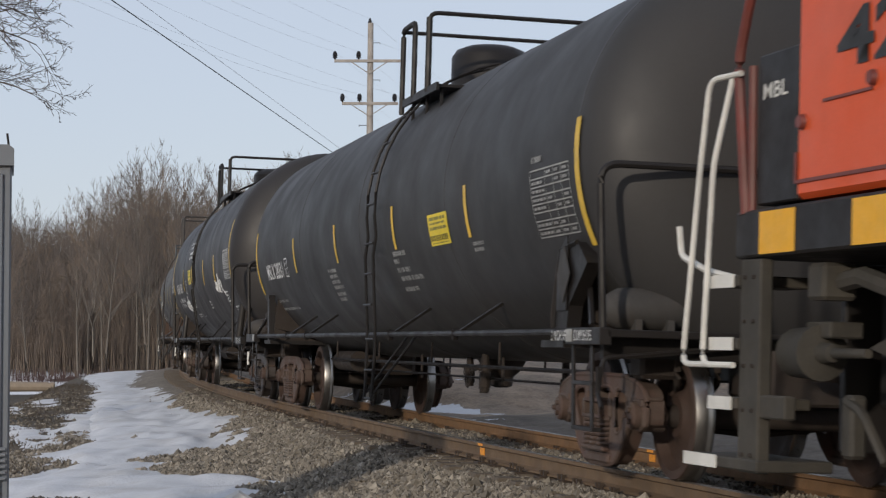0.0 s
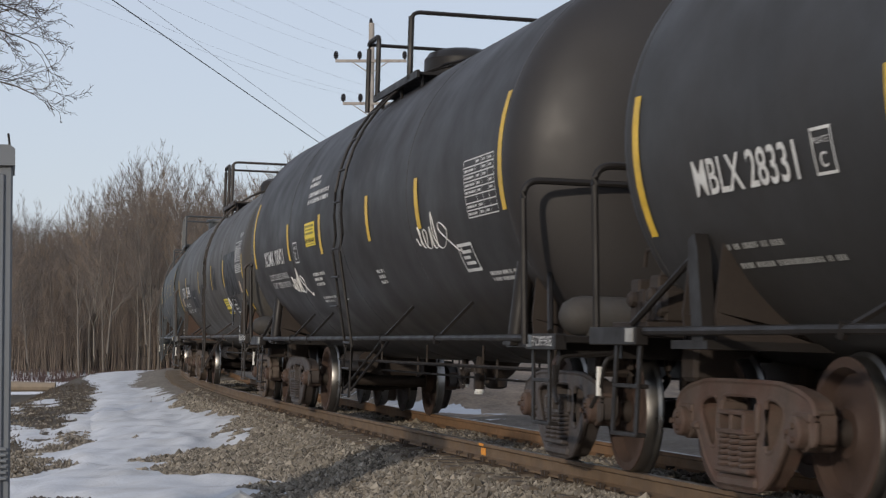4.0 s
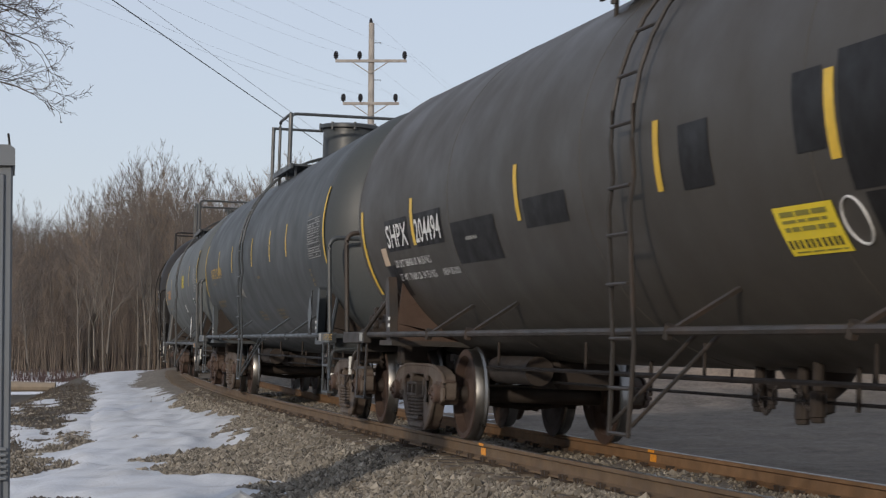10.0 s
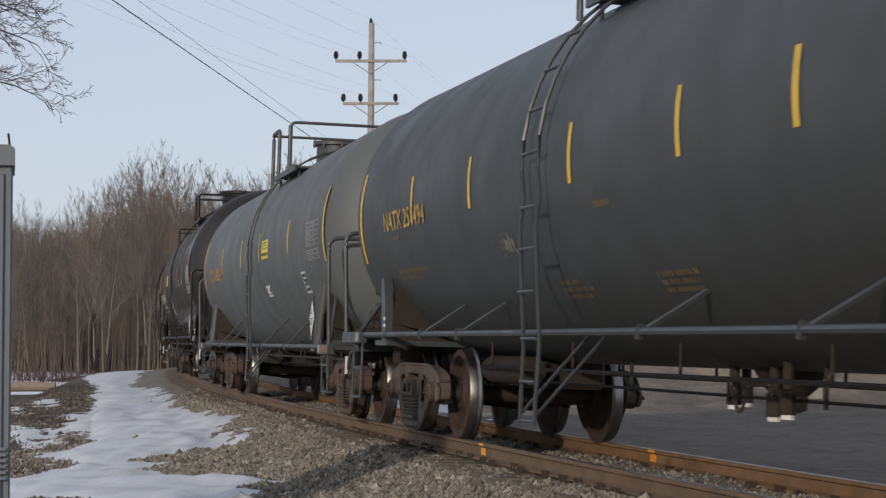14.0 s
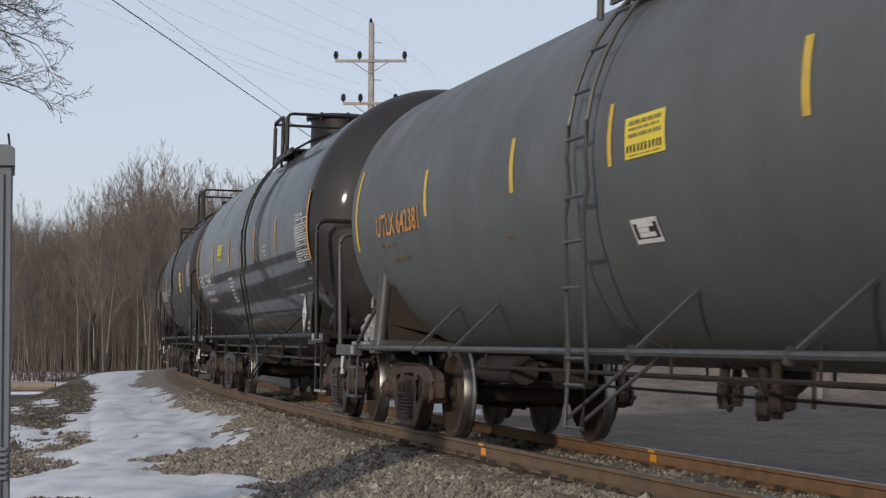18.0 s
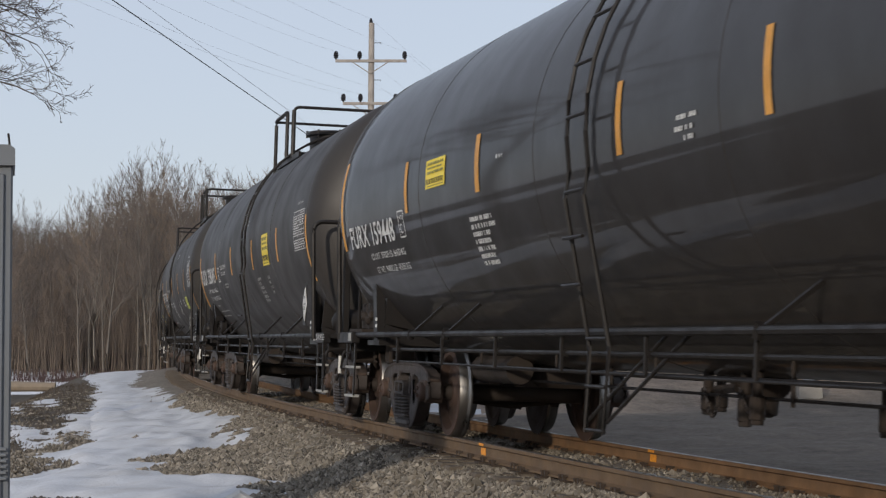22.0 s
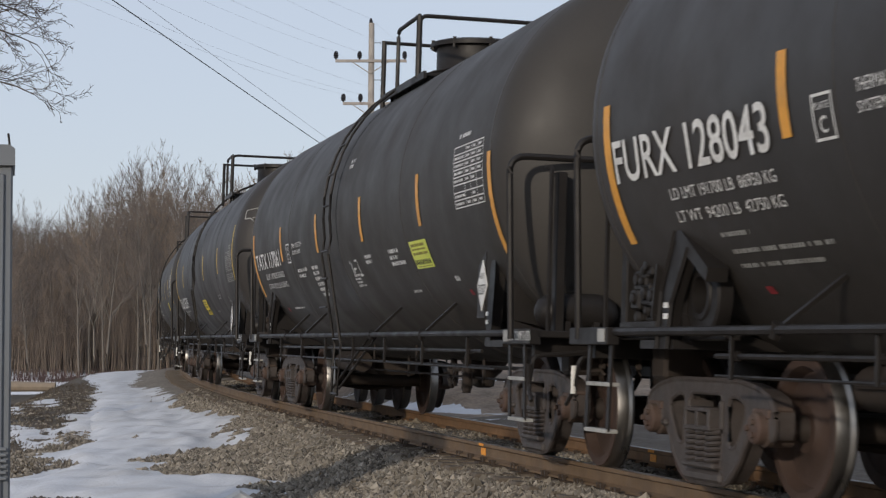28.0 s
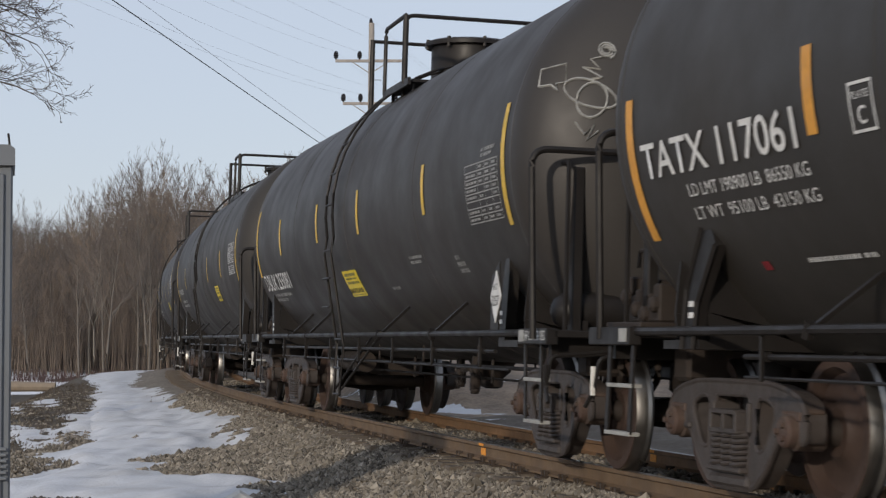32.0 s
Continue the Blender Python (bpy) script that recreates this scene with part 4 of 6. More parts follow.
        if posts:
            bm = B()
            tube(bm, [(-half + 1.0, y * 1.44, sill - 0.15), (half - 0.5, y * 1.44, sill - 0.15)], 0.018, 7)
            tube(bm, [(-half + 1.0, y * 1.44, sill - 0.27), (half - 0.2, y * 1.40, sill - 0.30)], 0.011, 6)
            pipe = part("pipe_run", bm, fp, car)
            for i in range(7):
                bm = B()
                xx = -half + 1.3 + i * (2 * half - 2.2) / 6
                box(bm, xx - 0.013, xx + 0.013, *sorted((y * 1.46, y * 1.485)), sill - 0.29, sill, 0.003)
                tube(bm, [(xx - 0.035, y * 1.44, sill - 0.15), (xx + 0.035, y * 1.44, sill - 0.15)], 0.03, 7)
                part("hanger", bm, fp, pipe)
        # ladder over the shoulder of the tank, on both sides
        lad = B()
        for dx in (-0.21, 0.21):
            pts = [(ladder_x + dx * 0.9, y * 1.62, 0.34), (ladder_x + dx, y * 1.60, sill - 0.1), (ladder_x + dx, y * (R + 0.10), zc - 0.5)]
            pts += [(ladder_x + dx, y * (R + 0.10) * math.cos(radians(a)), zc + (R + 0.10) * math.sin(radians(a))) for a in range(-10, 82, 8)]
            tube(lad, pts, 0.017, 6)
        ob = part("ladder", lad, fp, car)
        rung = B()
        tube(rung, [(-0.21, 0, 0), (0.21, 0, 0)], 0.014, 6)
        rung_me = mesh_of(rung, "rung")
        for z in (0.36, 0.66, sill - 0.05, 1.35, 1.68, 2.0):
            b_ = 1.62 if z < 1.2 else R + 0.10
            part("rung", rung_me, fp, ob, at=Matrix.Translation((ladder_x, y * b_, z)))
        for a in range(2, 80, 12):
            part("rung", rung_me, fp, ob, at=Matrix.Translation((ladder_x, y * (R + 0.10) * math.cos(radians(a)), zc + (R + 0.10) * math.sin(radians(a)))))
        bm = B()
        for dx in (-0.2, 0.2):
            tube(bm, [(ladder_x + dx, y * 1.60, 0.42), (ladder_x + dx + 0.95, y * 1.35, sill + 0.02)], 0.014, 6)
        part("ladder_stay", bm, fp, car)
    # small platforms on the shoulders, beside the manway, with rails across the car behind and before them
    top = zc + R
    bb, p1, hp, big, pr, pf, zp, zt = deck
    for y in (-1, 1):
        bm = B()
        n = max(4, int((pf - pr) / 0.11))
        box(bm, 0, 0.07, *sorted((y * (bb - 0.505), y * (bb - 0.015))), -0.03, 0)
        slat_me = mesh_of(bm, "slat")
        bm = B()
        for q in (bb, bb - 0.52):
            box(bm, pr - 0.02, pf + 0.02, y * q - 0.015, y * q + 0.015, zp - 0.07, zp + 0.01)
        walkway = part("top_walkway", bm, fp, car)
        for i in range(n):
            part("slat", slat_me, fp, walkway, at=Matrix.Translation((pr + (pf - pr) * i / n, 0, zp)))
        for i in range(3):
            bm = B()
            x = pr + 0.12 + i * (pf - pr - 0.24) / 2
            q = bb - 0.08
            tube(bm, [(x, y * q, zp - 0.03), (x, y * q, zc + math.sqrt(max(0.01, R * R - q * q)) - 0.03)], 0.02, 6)
            part("walkway_bracket", bm, fp, car)
        bm = B()
        tube(bm, rounded([(p1, y * bb, zp - 0.14), (p1, y * bb, zt)] + ([(hp, y * bb, zt), (hp, y * bb, zp - 0.02)] if closed else []), 0.08, 3), 0.030, 8)
        part("railing_post", bm, fp, car)
        bm = B()
        if closed:
            tube(bm, [(big, y * bb, zp - 0.03), (big, y * bb, zt - 0.05)], 0.034, 8)
        else:
            tube(bm, rounded([(hp, y * bb, zp - 0.03), (hp, y * bb, zt), (big, y * bb, zt)], 0.08, 3), 0.024, 8)
            tube(bm, [(big, y * bb, zp - 0.03), (big, y * bb, zt)], 0.034, 8)
        part("railing_post", bm, fp, car)
    bm = B()
    tube(bm, [(p1, -bb, zt - 0.02), (p1, bb, zt - 0.02)], 0.022, 8)
    part("middle_rail", bm, fp, car)
    bm = B()
    tube(bm, rounded([(big, -bb, zt - 0.15), (big, -bb, zt), (big, bb, zt), (big, bb, zt - 0.15)], 0.1, 4), 0.024, 8)
    part("top_rail", bm, fp, car)
    xm, rm, zm = pot
    if dome == "pot":
        bm = B()
        lathe(bm, [(top - 0.25, rm * 0.86), (zm - 0.10, rm * 0.86), (zm - 0.10, rm), (zm - 0.05, rm), (zm - 0.03, rm * 0.92), (zm, rm * 0.3)], "Z", 28, centre=(xm, 0, 0))
        mw = part("manway", bm, fp, car)
        for i in range(8):
            a = i * math.pi / 4
            bm = B()
            lathe(bm, [(zm - 0.14, 0.022), (zm - 0.02, 0.022)], "Z", 6, centre=(xm + rm * 0.96 * math.cos(a), rm * 0.96 * math.sin(a), 0))
            part("cover_bolt", bm, fp, mw)
    else:
        bm = B()
        lathe(bm, [(top - 0.25, rm), (zm - 0.16, rm), (zm - 0.08, rm * 0.88), (zm - 0.03, rm * 0.6), (zm, 0.05)], "Z", 28, centre=(xm, 0, 0))
        part("valve_dome", bm, fp, car)
    bm = B()
    box(bm, xm + rm + 0.04, xm + rm + 0.30, -0.20, 0.16, top - 0.05, top + 0.12, 0.02)
    tube(bm, [(xm + rm + 0.17, -0.05, top), (xm + rm + 0.17, -0.05, top + 0.22)], 0.05, 8)
    part("safety_valve", bm, fp, car)
    # bottom outlet, steam pipes, chain and brake rigging
    zb = zc - R
    bm = B()
    lathe(bm, [(zb - 0.30, 0.07), (zb - 0.28, 0.12), (zb - 0.18, 0.13), (zb - 0.12, 0.20), (zb + 0.05, 0.30)], "Z", 14, centre=(0.55, 0, 0))
    tube(bm, [(0.45, -0.32, zb - 0.10), (0.95, -0.36, zb - 0.08)], 0.035, 6)
    part("outlet_valve", bm, M_UNDER, car)
    for x, y, z in ((0.95, -0.30, zb - 0.36), (1.45, -0.42, zb - 0.33), (0.10, -0.25, zb - 0.30), (2.0, 0.3, zb - 0.38), (-0.75, 0.2, zb - 0.30)):
        bm = B()
        lathe(bm, [(z + 0.035, 0.045), (z + 0.04, 0.058), (z + 0.20, 0.058), (z + 0.21, 0.040), (zb + 0.10, 0.040)], "Z", 10, centre=(x, y, 0))
        sp = part("steam_pipe", bm, M_UNDER, car)
        bm = B()
        lathe(bm, [(z, 0.040), (z + 0.005, 0.048), (z + 0.035, 0.048)], "Z", 10, centre=(x, y, 0))
        part("pipe_cap", bm, M_WHITE if tips else M_UNDER, sp, "white pipe cap" if tips else "")
    for x0, x1, drop in ((0.32, 0.66, 0.20), (1.02, 1.36, 0.14)):
        bm = B()
        for i in range(15):
            t = i / 14
            c = Vector((x0 + (x1 - x0) * t, -0.37, zb - 0.10 - drop * math.sin(math.pi * t)))
            d = Vector(((x1 - x0), 0, -drop * math.pi * math.cos(math.pi * t))).normalized()
            e = Vector((0, 1, 0)) if i % 2 else Vector((-d.z, 0, d.x))
            tube(bm, [c + d * 0.027 * math.cos(a) + e * 0.014 * math.sin(a) for a in np.linspace(0, 6.283, 9)[:-1]], 0.006, 4, closed=True)
        part("chain", bm, M_CAST, car, "hanging steel chain")
    bm = B()
    tube(bm, [(-half + 2.2, -0.38, 0.62), (half - 1.0, -0.30, 0.60)], 0.014, 6)
    tube(bm, [(half - 2.6, -0.335, 0.605), (half - 2.2, -0.335, 0.605)], 0.032, 8)
    for x in (-1.9, 1.9, half - 2.4):
        tube(bm, [(x, -0.35, 0.56), (x, -0.35, zb + 0.1)], 0.018, 5)
    part("brake_rod", bm, M_UNDER, car)
    for y, z in ((-0.72, 0.74), (0.60, 0.70)):
        bm = B()
        tube(bm, [(-half + 1.4, y, z), (half - 1.2, y, z)], 0.02, 6)
        for i in range(5):
            x = -half + 1.8 + i * (2 * half - 3.2) / 4
            tube(bm, [(x, y, z - 0.02), (x, y, zb + 0.25)], 0.014, 5)
        part("brake_pipe", bm, M_UNDER, car)
    bm = B()
    box(bm, -half + 1.35, -half + 2.3, -0.30, 0.30, 0.55, 0.85, 0.05)
    lathe(bm, [(-half + 1.3, 0.14), (-half + 2.6, 0.14)], "X", 14, centre=(0, -0.55, 0.72))
    part("brake_cylinder", bm, M_UNDER, car)
    if reservoir:
        bm = B()
        lathe(bm, [(-1.38, 0.04), (-1.35, 0.10), (-1.28, 0.142), (-1.20, 0.155), (-0.88, 0.155), (-0.80, 0.142), (-0.73, 0.10), (-0.70, 0.04)], "Y", 20, centre=(half + 0.92, 0, sill + 0.175))
        for q in (-1.16, -0.92):
            box(bm, half + 0.75, half + 1.09, q - 0.025, q + 0.025, sill + 0.02, sill + 0.10)
        part("air_reservoir", bm, fp if posts else M_TANKGREY, car, "" if posts else "dusty grey air reservoir")
    bm = B()
    xv = -half - (0.42 if jack == "ring" else 1.12)
    vp = valve_paint or (fp if jack == "ring" else M_UNDER)
    box(bm, xv - 0.34, xv + 0.34, -1.42, -1.02, sill - 0.05 if jack == "ring" else sill + 0.03, sill + 0.07, 0.008)
    bracket = part("valve_bracket", bm, vp, car)
    for i in range(7):
        bm = B()
        dx, dz, w = -0.27 + 0.09 * i + rnd.uniform(-0.02, 0.02), rnd.uniform(0.08, 0.26), rnd.uniform(0.05, 0.09)
        box(bm, xv + dx - w, xv + dx + w, -1.28, -1.10 + rnd.uniform(0, 0.06), sill + 0.07, sill + dz + 0.14, 0.015)
        if i % 2 == 0:
            lathe(bm, [(-1.33, 0.03), (-1.31, 0.055), (-1.26, 0.06)], "Y", 10, centre=(xv + dx, 0, sill + dz))
        part("brake_valve", bm, vp, bracket)
    for i in range(9 if jack == "ring" else 0):
        bm = B()
        dx, dz, r_ = rnd.uniform(-0.26, 0.26), rnd.uniform(0.16, 0.50), rnd.uniform(0.04, 0.075)
        box(bm, xv + dx - r_ * 1.3, xv + dx + r_ * 1.3, -1.36, -1.12, sill + dz - r_ * 1.2, sill + dz + r_, 0.014)
        lathe(bm, [(-1.385, r_ * 0.3), (-1.38, r_ * 0.6), (-1.35, r_ * 0.65)], "Y", 10, centre=(xv + dx, 0, sill + dz))
        part("brake_valve", bm, vp, bracket)
    bm = B()
    tube(bm, rounded([(xv + 0.05, -1.2, sill + 0.05), (xv + 0.05, -1.2, sill + 0.58), (xv - 0.28, -1.2, sill + 0.58), (xv - 0.30, -1.2, sill + 0.46)], 0.04, 3), 0.016, 6)
    part("valve_pipe", bm, vp, bracket)
    truck(car, half, tone, bearings)
    truck(car, -half, tone, bearings)
    if decals:
        MOVED[0] = slide
        decals(car, R, zc, half, rnd)
        MOVED[0] = 0.0
    return car

# ------------------------------------------------------------------ markings
def marks(spec):
    """Turn a small list of markings into parts. Stations are metres ahead of the car's middle, angles degrees above the tank's."""
    def put(car, R, zc, half, rnd):
        tint = spec.get("tint", M_YELLOW)
        ink = spec.get("ink", M_WHITE)
        dim = spec.get("dim", M_WHITE_DIM)
        for x0, x1, a0, a1 in spec.get("dark", ()):
            bm = B()
            bent(bm, x0, x1, a0, a1, R, zc, 0.004, 6)
            part("paint_patch", bm, M_DARK_PATCH, car, "fresh black repainted patch")
        for x0, x1, a0, a1 in spec.get("cream", ()):
            bm = B()
            bent(bm, x0, x1, a0, a1, R, zc, 0.007, 2)
            part("sticker", bm, mat("cream_label", (0.55, 0.42, 0.30), 0.6), car, "faded cream label")
        for st in spec.get("stripes", ()):
            x, a0, a1 = st[:3]
            w = st[3] if len(st) > 3 else 0.10
            bm = B()
            bent(bm, x - w / 2, x + w / 2, a0, a1, R, zc, 0.006, 1)
            part("reflective_stripe", bm, tint, car, "upright reflective stripe")
        for x0, x1, a0, a1 in spec.get("signs", ()):
            bm = B()
            bent(bm, x0, x1, a0, a1, R, zc, 0.006, 3)
            sg = part("warning_sign", bm, spec.get("sign", M_SIGN), car, "yellow emergency notice with black print")
            bm = B()
            h = radians(a1 - a0) * R
            w = x1 - x0
            for i in range(10):
                xx = x0 + w * (0.05 + 0.09 * i + (0.012 if i > 2 else 0) + (0.012 if i > 5 else 0) - (0.01 if i > 8 else 0))
                bent(bm, xx, xx + w * 0.045, a0 + (a1 - a0) * 0.15, a0 + (a1 - a0) * 0.33, R, zc, 0.009, 1)
            tagged(part("large_print", bm, M_INK, sg), kind="stuff")
            bm = B()
            for f, hh, e in ((0.80, 0.10, 0.88), (0.67, 0.06, 0.84), (0.50, 0.09, 0.90), (0.06, 0.03, 0.92)):
                xx = x0 + w * 0.10
                while xx < x0 + w * e:
                    ww = w * rnd.choice((0.09, 0.13, 0.2, 0.24))
                    bent(bm, xx, min(xx + ww, x0 + w * e + 0.02), a0 + (a1 - a0) * f, a0 + (a1 - a0) * (f + hh), R, zc, 0.009, 1)
                    xx += ww + w * 0.03
            tagged(part("small_print", bm, M_INK_DIM, sg), kind="stuff")
        for x0, x1, a0, a1 in spec.get("tables", ()):
            if spec.get("table_dark"):
                bm = B()
                bent(bm, x0 - 0.02, x1 + 0.02, a0 - 0.6, a1 + 0.6, R, zc, 0.004, 3)
                part("table_ground", bm, M_DARK_PATCH, car, "black painted panel behind a stencil table")
            bm = B()
            w, n = x1 - x0, 8
            t = 0.010
            ta = math.degrees(t / R)
            for i in range(n + 1):
                aa = a0 + (a1 - a0) * i / n
                bent(bm, x0, x1, aa - ta / 2, aa + ta / 2, R, zc, 0.007, 2)
            for f in (0, 0.40, 0.60, 0.80, 1.0):
                bent(bm, x0 + w * f - t / 2, x0 + w * f + t / 2, a0, a1, R, zc, 0.0075, 1)
            for i in range(n):
                if i == 2:
                    continue
                lo, hi = a0 + (a1 - a0) * (i + 0.33) / n, a0 + (a1 - a0) * (i + 0.67) / n
                if i != n - 1:
                    e = 0.04
                    while e < 0.33:
                        ww = rnd.uniform(0.03, 0.09)
                        bent(bm, x0 + w * e, x0 + w * min(e + ww, 0.37), lo, hi, R, zc, 0.0085, 1)
                        e += ww + 0.02
                for f in (0.44, 0.64, 0.84):
                    if rnd.random() < 0.8:
                        ww = rnd.uniform(0.03, 0.05)
                        bent(bm, x0 + w * f, x0 + w * (f + ww), lo, hi, R, zc, 0.0085, 1)
                        bent(bm, x0 + w * (f + ww + 0.012), x0 + w * (f + ww + 0.055), lo, hi, R, zc, 0.0085, 1)
            part("inspection_table", bm, spec.get("table_ink") or ink if spec.get("bright", True) else dim, car, "white stencilled inspection table")
        for words, x0, a0, w, h in spec.get("texts", ()):
            tank_text(words, x0, a0, w, h, R, zc, ink, car, label="stencilled reporting mark")
        for words, x0, a0, w, h in spec.get("small", ()):
            tank_text(words, x0, a0, w, h, R, zc, spec.get("small_ink", ink), car, bold=0.0)
        for x, a, r in spec.get("rings", ()):
            bm = B()
            aa, dx = seat(a, R)
            ring = []
            for i in range(20):
                q = i * math.pi / 10
                b_ = radians(aa) + r * math.sin(q) / R
                ring.append((x + dx + r * math.cos(q), -(R + 0.006) * math.cos(b_), zc + (R + 0.006) * math.sin(b_)))
            tube(bm, ring, 0.008, 4, closed=True)
            part("ring_mark", bm, M_WHITE, car, "thin white ring emblem")
        for x0, x1, a0, a1 in spec.get("plates", ()):
            bm = B()
            t, ta = 0.016, math.degrees(0.016 / R)
            bent(bm, x0, x1, a0, a0 + ta, R, zc, 0.007, 1)
            bent(bm, x0, x1, a1 - ta, a1, R, zc, 0.007, 1)
            bent(bm, x0, x0 + t, a0, a1, R, zc, 0.0075, 1)
            bent(bm, x1 - t, x1, a0, a1, R, zc, 0.0075, 1)
            pl = part("plate_box", bm, ink, car)
            w = x1 - x0
            tank_text("C", x0 + w * 0.33, a0 + (a1 - a0) * 0.16, w * 0.34, radians(a1 - a0) * R * 0.36, R, zc, ink, pl)
            tank_text("PLATE", x0 + w * 0.14, a0 + (a1 - a0) * 0.66, w * 0.72, radians(a1 - a0) * R * 0.15, R, zc, ink, pl, bold=0)
        for x0, a0, w, h, n in spec.get("bars", ()):
            bm = B()
            bars(bm, x0, a0, w, h, R, zc, n, rnd)
            tagged(part("stencilling", bm, dim, car), kind="stuff")
        for x0, x1, a0, a1 in spec.get("boxes", ()):
            bm = B()
            bent(bm, x0, x1, a0, a1, R, zc, 0.005, 2)
            part("box_ground", bm, M_INK, car)
            bm = B()
            t, ta = 0.03, math.degrees(0.03 / R)
            bent(bm, x0, x1, a0, a0 + ta, R, zc, 0.007, 2)
            bent(bm, x0, x1, a1 - ta, a1, R, zc, 0.007, 2)
            bent(bm, x0, x0 + t, a0, a1, R, zc, 0.0075, 1)
            bent(bm, x1 - t, x1, a0, a1, R, zc, 0.0075, 1)
            for i in range(3):
                aa = a0 + (a1 - a0) * (0.25 + 0.2 * i)
                bent(bm, x0 + 0.1, x1 - 0.1 - 0.1 * (i % 2), aa, aa + ta, R, zc, 0.0075, 2)
            part("white_box", bm, M_WHITE, car, "white outlined notice box")
        for x, a in spec.get("red", ()):
            bm = B()
            bent(bm, x, x + 0.10, a, a + 2.1, R, zc, 0.006, 1)
            part("red_tag", bm, M_RED, car)
        for x0, a0, w, h in spec.get("scrawls", ()):
            bm = B()
            pts = []
            key = [(0, 0.9), (0.02, 0.5), (0.10, 0.32), (0.14, 0.6), (0.10, 0.75), (0.16, 0.3), (0.26, 0.3), (0.30, 0.6), (0.22, 0.65), (0.24, 0.3), (0.36, 0.25), (0.40, 0.7), (0.42, 0.25),
                   (0.52, 0.3), (0.50, 1.0), (0.46, 0.5), (0.56, 0.2), (0.70, 0.25), (0.80, 0.55), (0.66, 0.75), (0.62, 0.6), (0.80, 0.3), (0.98, 0.05), (1.0, 0.2), (0.9, 0.3)]
            for i in range(1, len(key) - 2):
                p = [Vector(key[i + j]) for j in (-1, 0, 1, 2)]
                for t in (0, 0.25, 0.5, 0.75):
                    q = 0.5 * (2 * p[1] + (p[2] - p[0]) * t + (2 * p[0] - 5 * p[1] + 4 * p[2] - p[3]) * t * t + (3 * p[1] - p[0] - 3 * p[2] + p[3]) * t ** 3)
                    aa = radians(a0 + (4.0 if R < 1.6 else 0.0)) + q.y * h / R
                    pts.append((x0 + q.x * w + MOVED[0] - (0.31 if R < 1.6 else 0.0), -(R + 0.006) * math.cos(aa), zc + (R + 0.006) * math.sin(aa)))
            tube(bm, pts, 0.0065 * min(1.0, h / 0.38), 4)
            part("scrawl", bm, spec.get("scrawl_mat", M_WHITE), car, "white looping paint scrawl")
        for x0, a0, w, d in spec.get("diagrams", ()):
            bm = B()
            for u0, u1, v0, v1, sh in ((0.02, 0.10, 0.85, 0.95, 0), (0.06, 0.12, 0.1, 0.85, 0.10), (0.22, 0.28, 0.1, 0.5, 0.06), (0.30, 0.58, 0.48, 0.58, 0), (0.62, 0.86, 0.9, 1.0, 0),
                                       (0.90, 0.95, 0.15, 0.95, 0), (0.80, 0.92, 0.05, 0.15, 0), (0.95, 1.10, 0.1, 0.2, 0), (0.0, 0.1, -0.05, 0.03, 0)):
                bent(bm, x0 + w * u0, x0 + w * u1, a0 + d * v0, a0 + d * v1, R, zc, 0.007, 1, sh * w)
            tagged(part("valve_diagram", bm, M_WHITE, car, "white line diagram of a valve"), kind="stuff")
        px = spec.get("placard")
        if px:
            bm = B()
            x, y, z, d = px[0] + MOVED[0], spec.get("placard_y", -1.62), px[1], 0.165
            v = [(x - d, z), (x, z - d * 1.28), (x + d, z), (x, z + d * 1.28)]
            prism(bm, v, y, y + 0.008)
            pl = part("placard", bm, spec.get("placard_mat", M_WHITE), car, "white diamond hazard placard")
            if len(px) > 2:
                for words, dz, hh, ww in (("HOT", 0.055, 0.05, 0.13), (px[2], -0.075, 0.085, 0.22)):
                    me, co = text_mesh(words, hh, ww, bold=0.0)
                    out = np.stack([x - ww / 2 + co[:, 0], np.full(len(co), y - 0.004), z + dz + co[:, 1]], -1)
                    me.vertices.foreach_set("co", out.ravel())
                    me.materials.clear()
                    me.update()
                    part("lettering", me, M_INK, pl)
            bm = B()
            prism(bm, [(x - d - 0.02, z - d - 0.1), (x + 0.06, z - d - 0.1), (x + 0.06, z + d + 0.12), (x - d - 0.02, z + d)], y + 0.012, y + 0.022)
            part("placard_holder", bm, spec.get("frame", M_BLACK), car)
        # words on the end platform's edge, and white tabs
        for words, x0, w in spec.get("sill_text", ()):
            me, co = text_mesh(words, 0.075, w, bold=0.0)
            zz = spec.get("sill", 1.04) - 0.062
            out = np.stack([x0 + co[:, 0], np.full(len(co), -1.565), zz + co[:, 1]], -1)
            me.vertices.foreach_set("co", out.ravel())
            me.materials.clear()
            me.update()
            part("lettering", me, ink, car)
        zz = spec.get("sill", 1.04) - 0.07
        for k in (-1, 1):
            bm = B()
            a, b = sorted((k * (half + 0.66), k * (half + 0.80)))
            box(bm, a, b, -1.567, -1.562, zz, zz + 0.09)
            part("white_tab", bm, M_WHITE_DIM, car)
        for k in (-1, 1):
            for i in range(0 if spec.get("no_jack") else 2):
                bm = B()
                z0 = 1.12 + 0.07 * i
                box(bm, *sorted((k * (half - 0.27), k * (half - 0.195))), -1.476, -1.471, z0, z0 + 0.035)
                part("jack_mark", bm, M_WHITE, car)
    return put


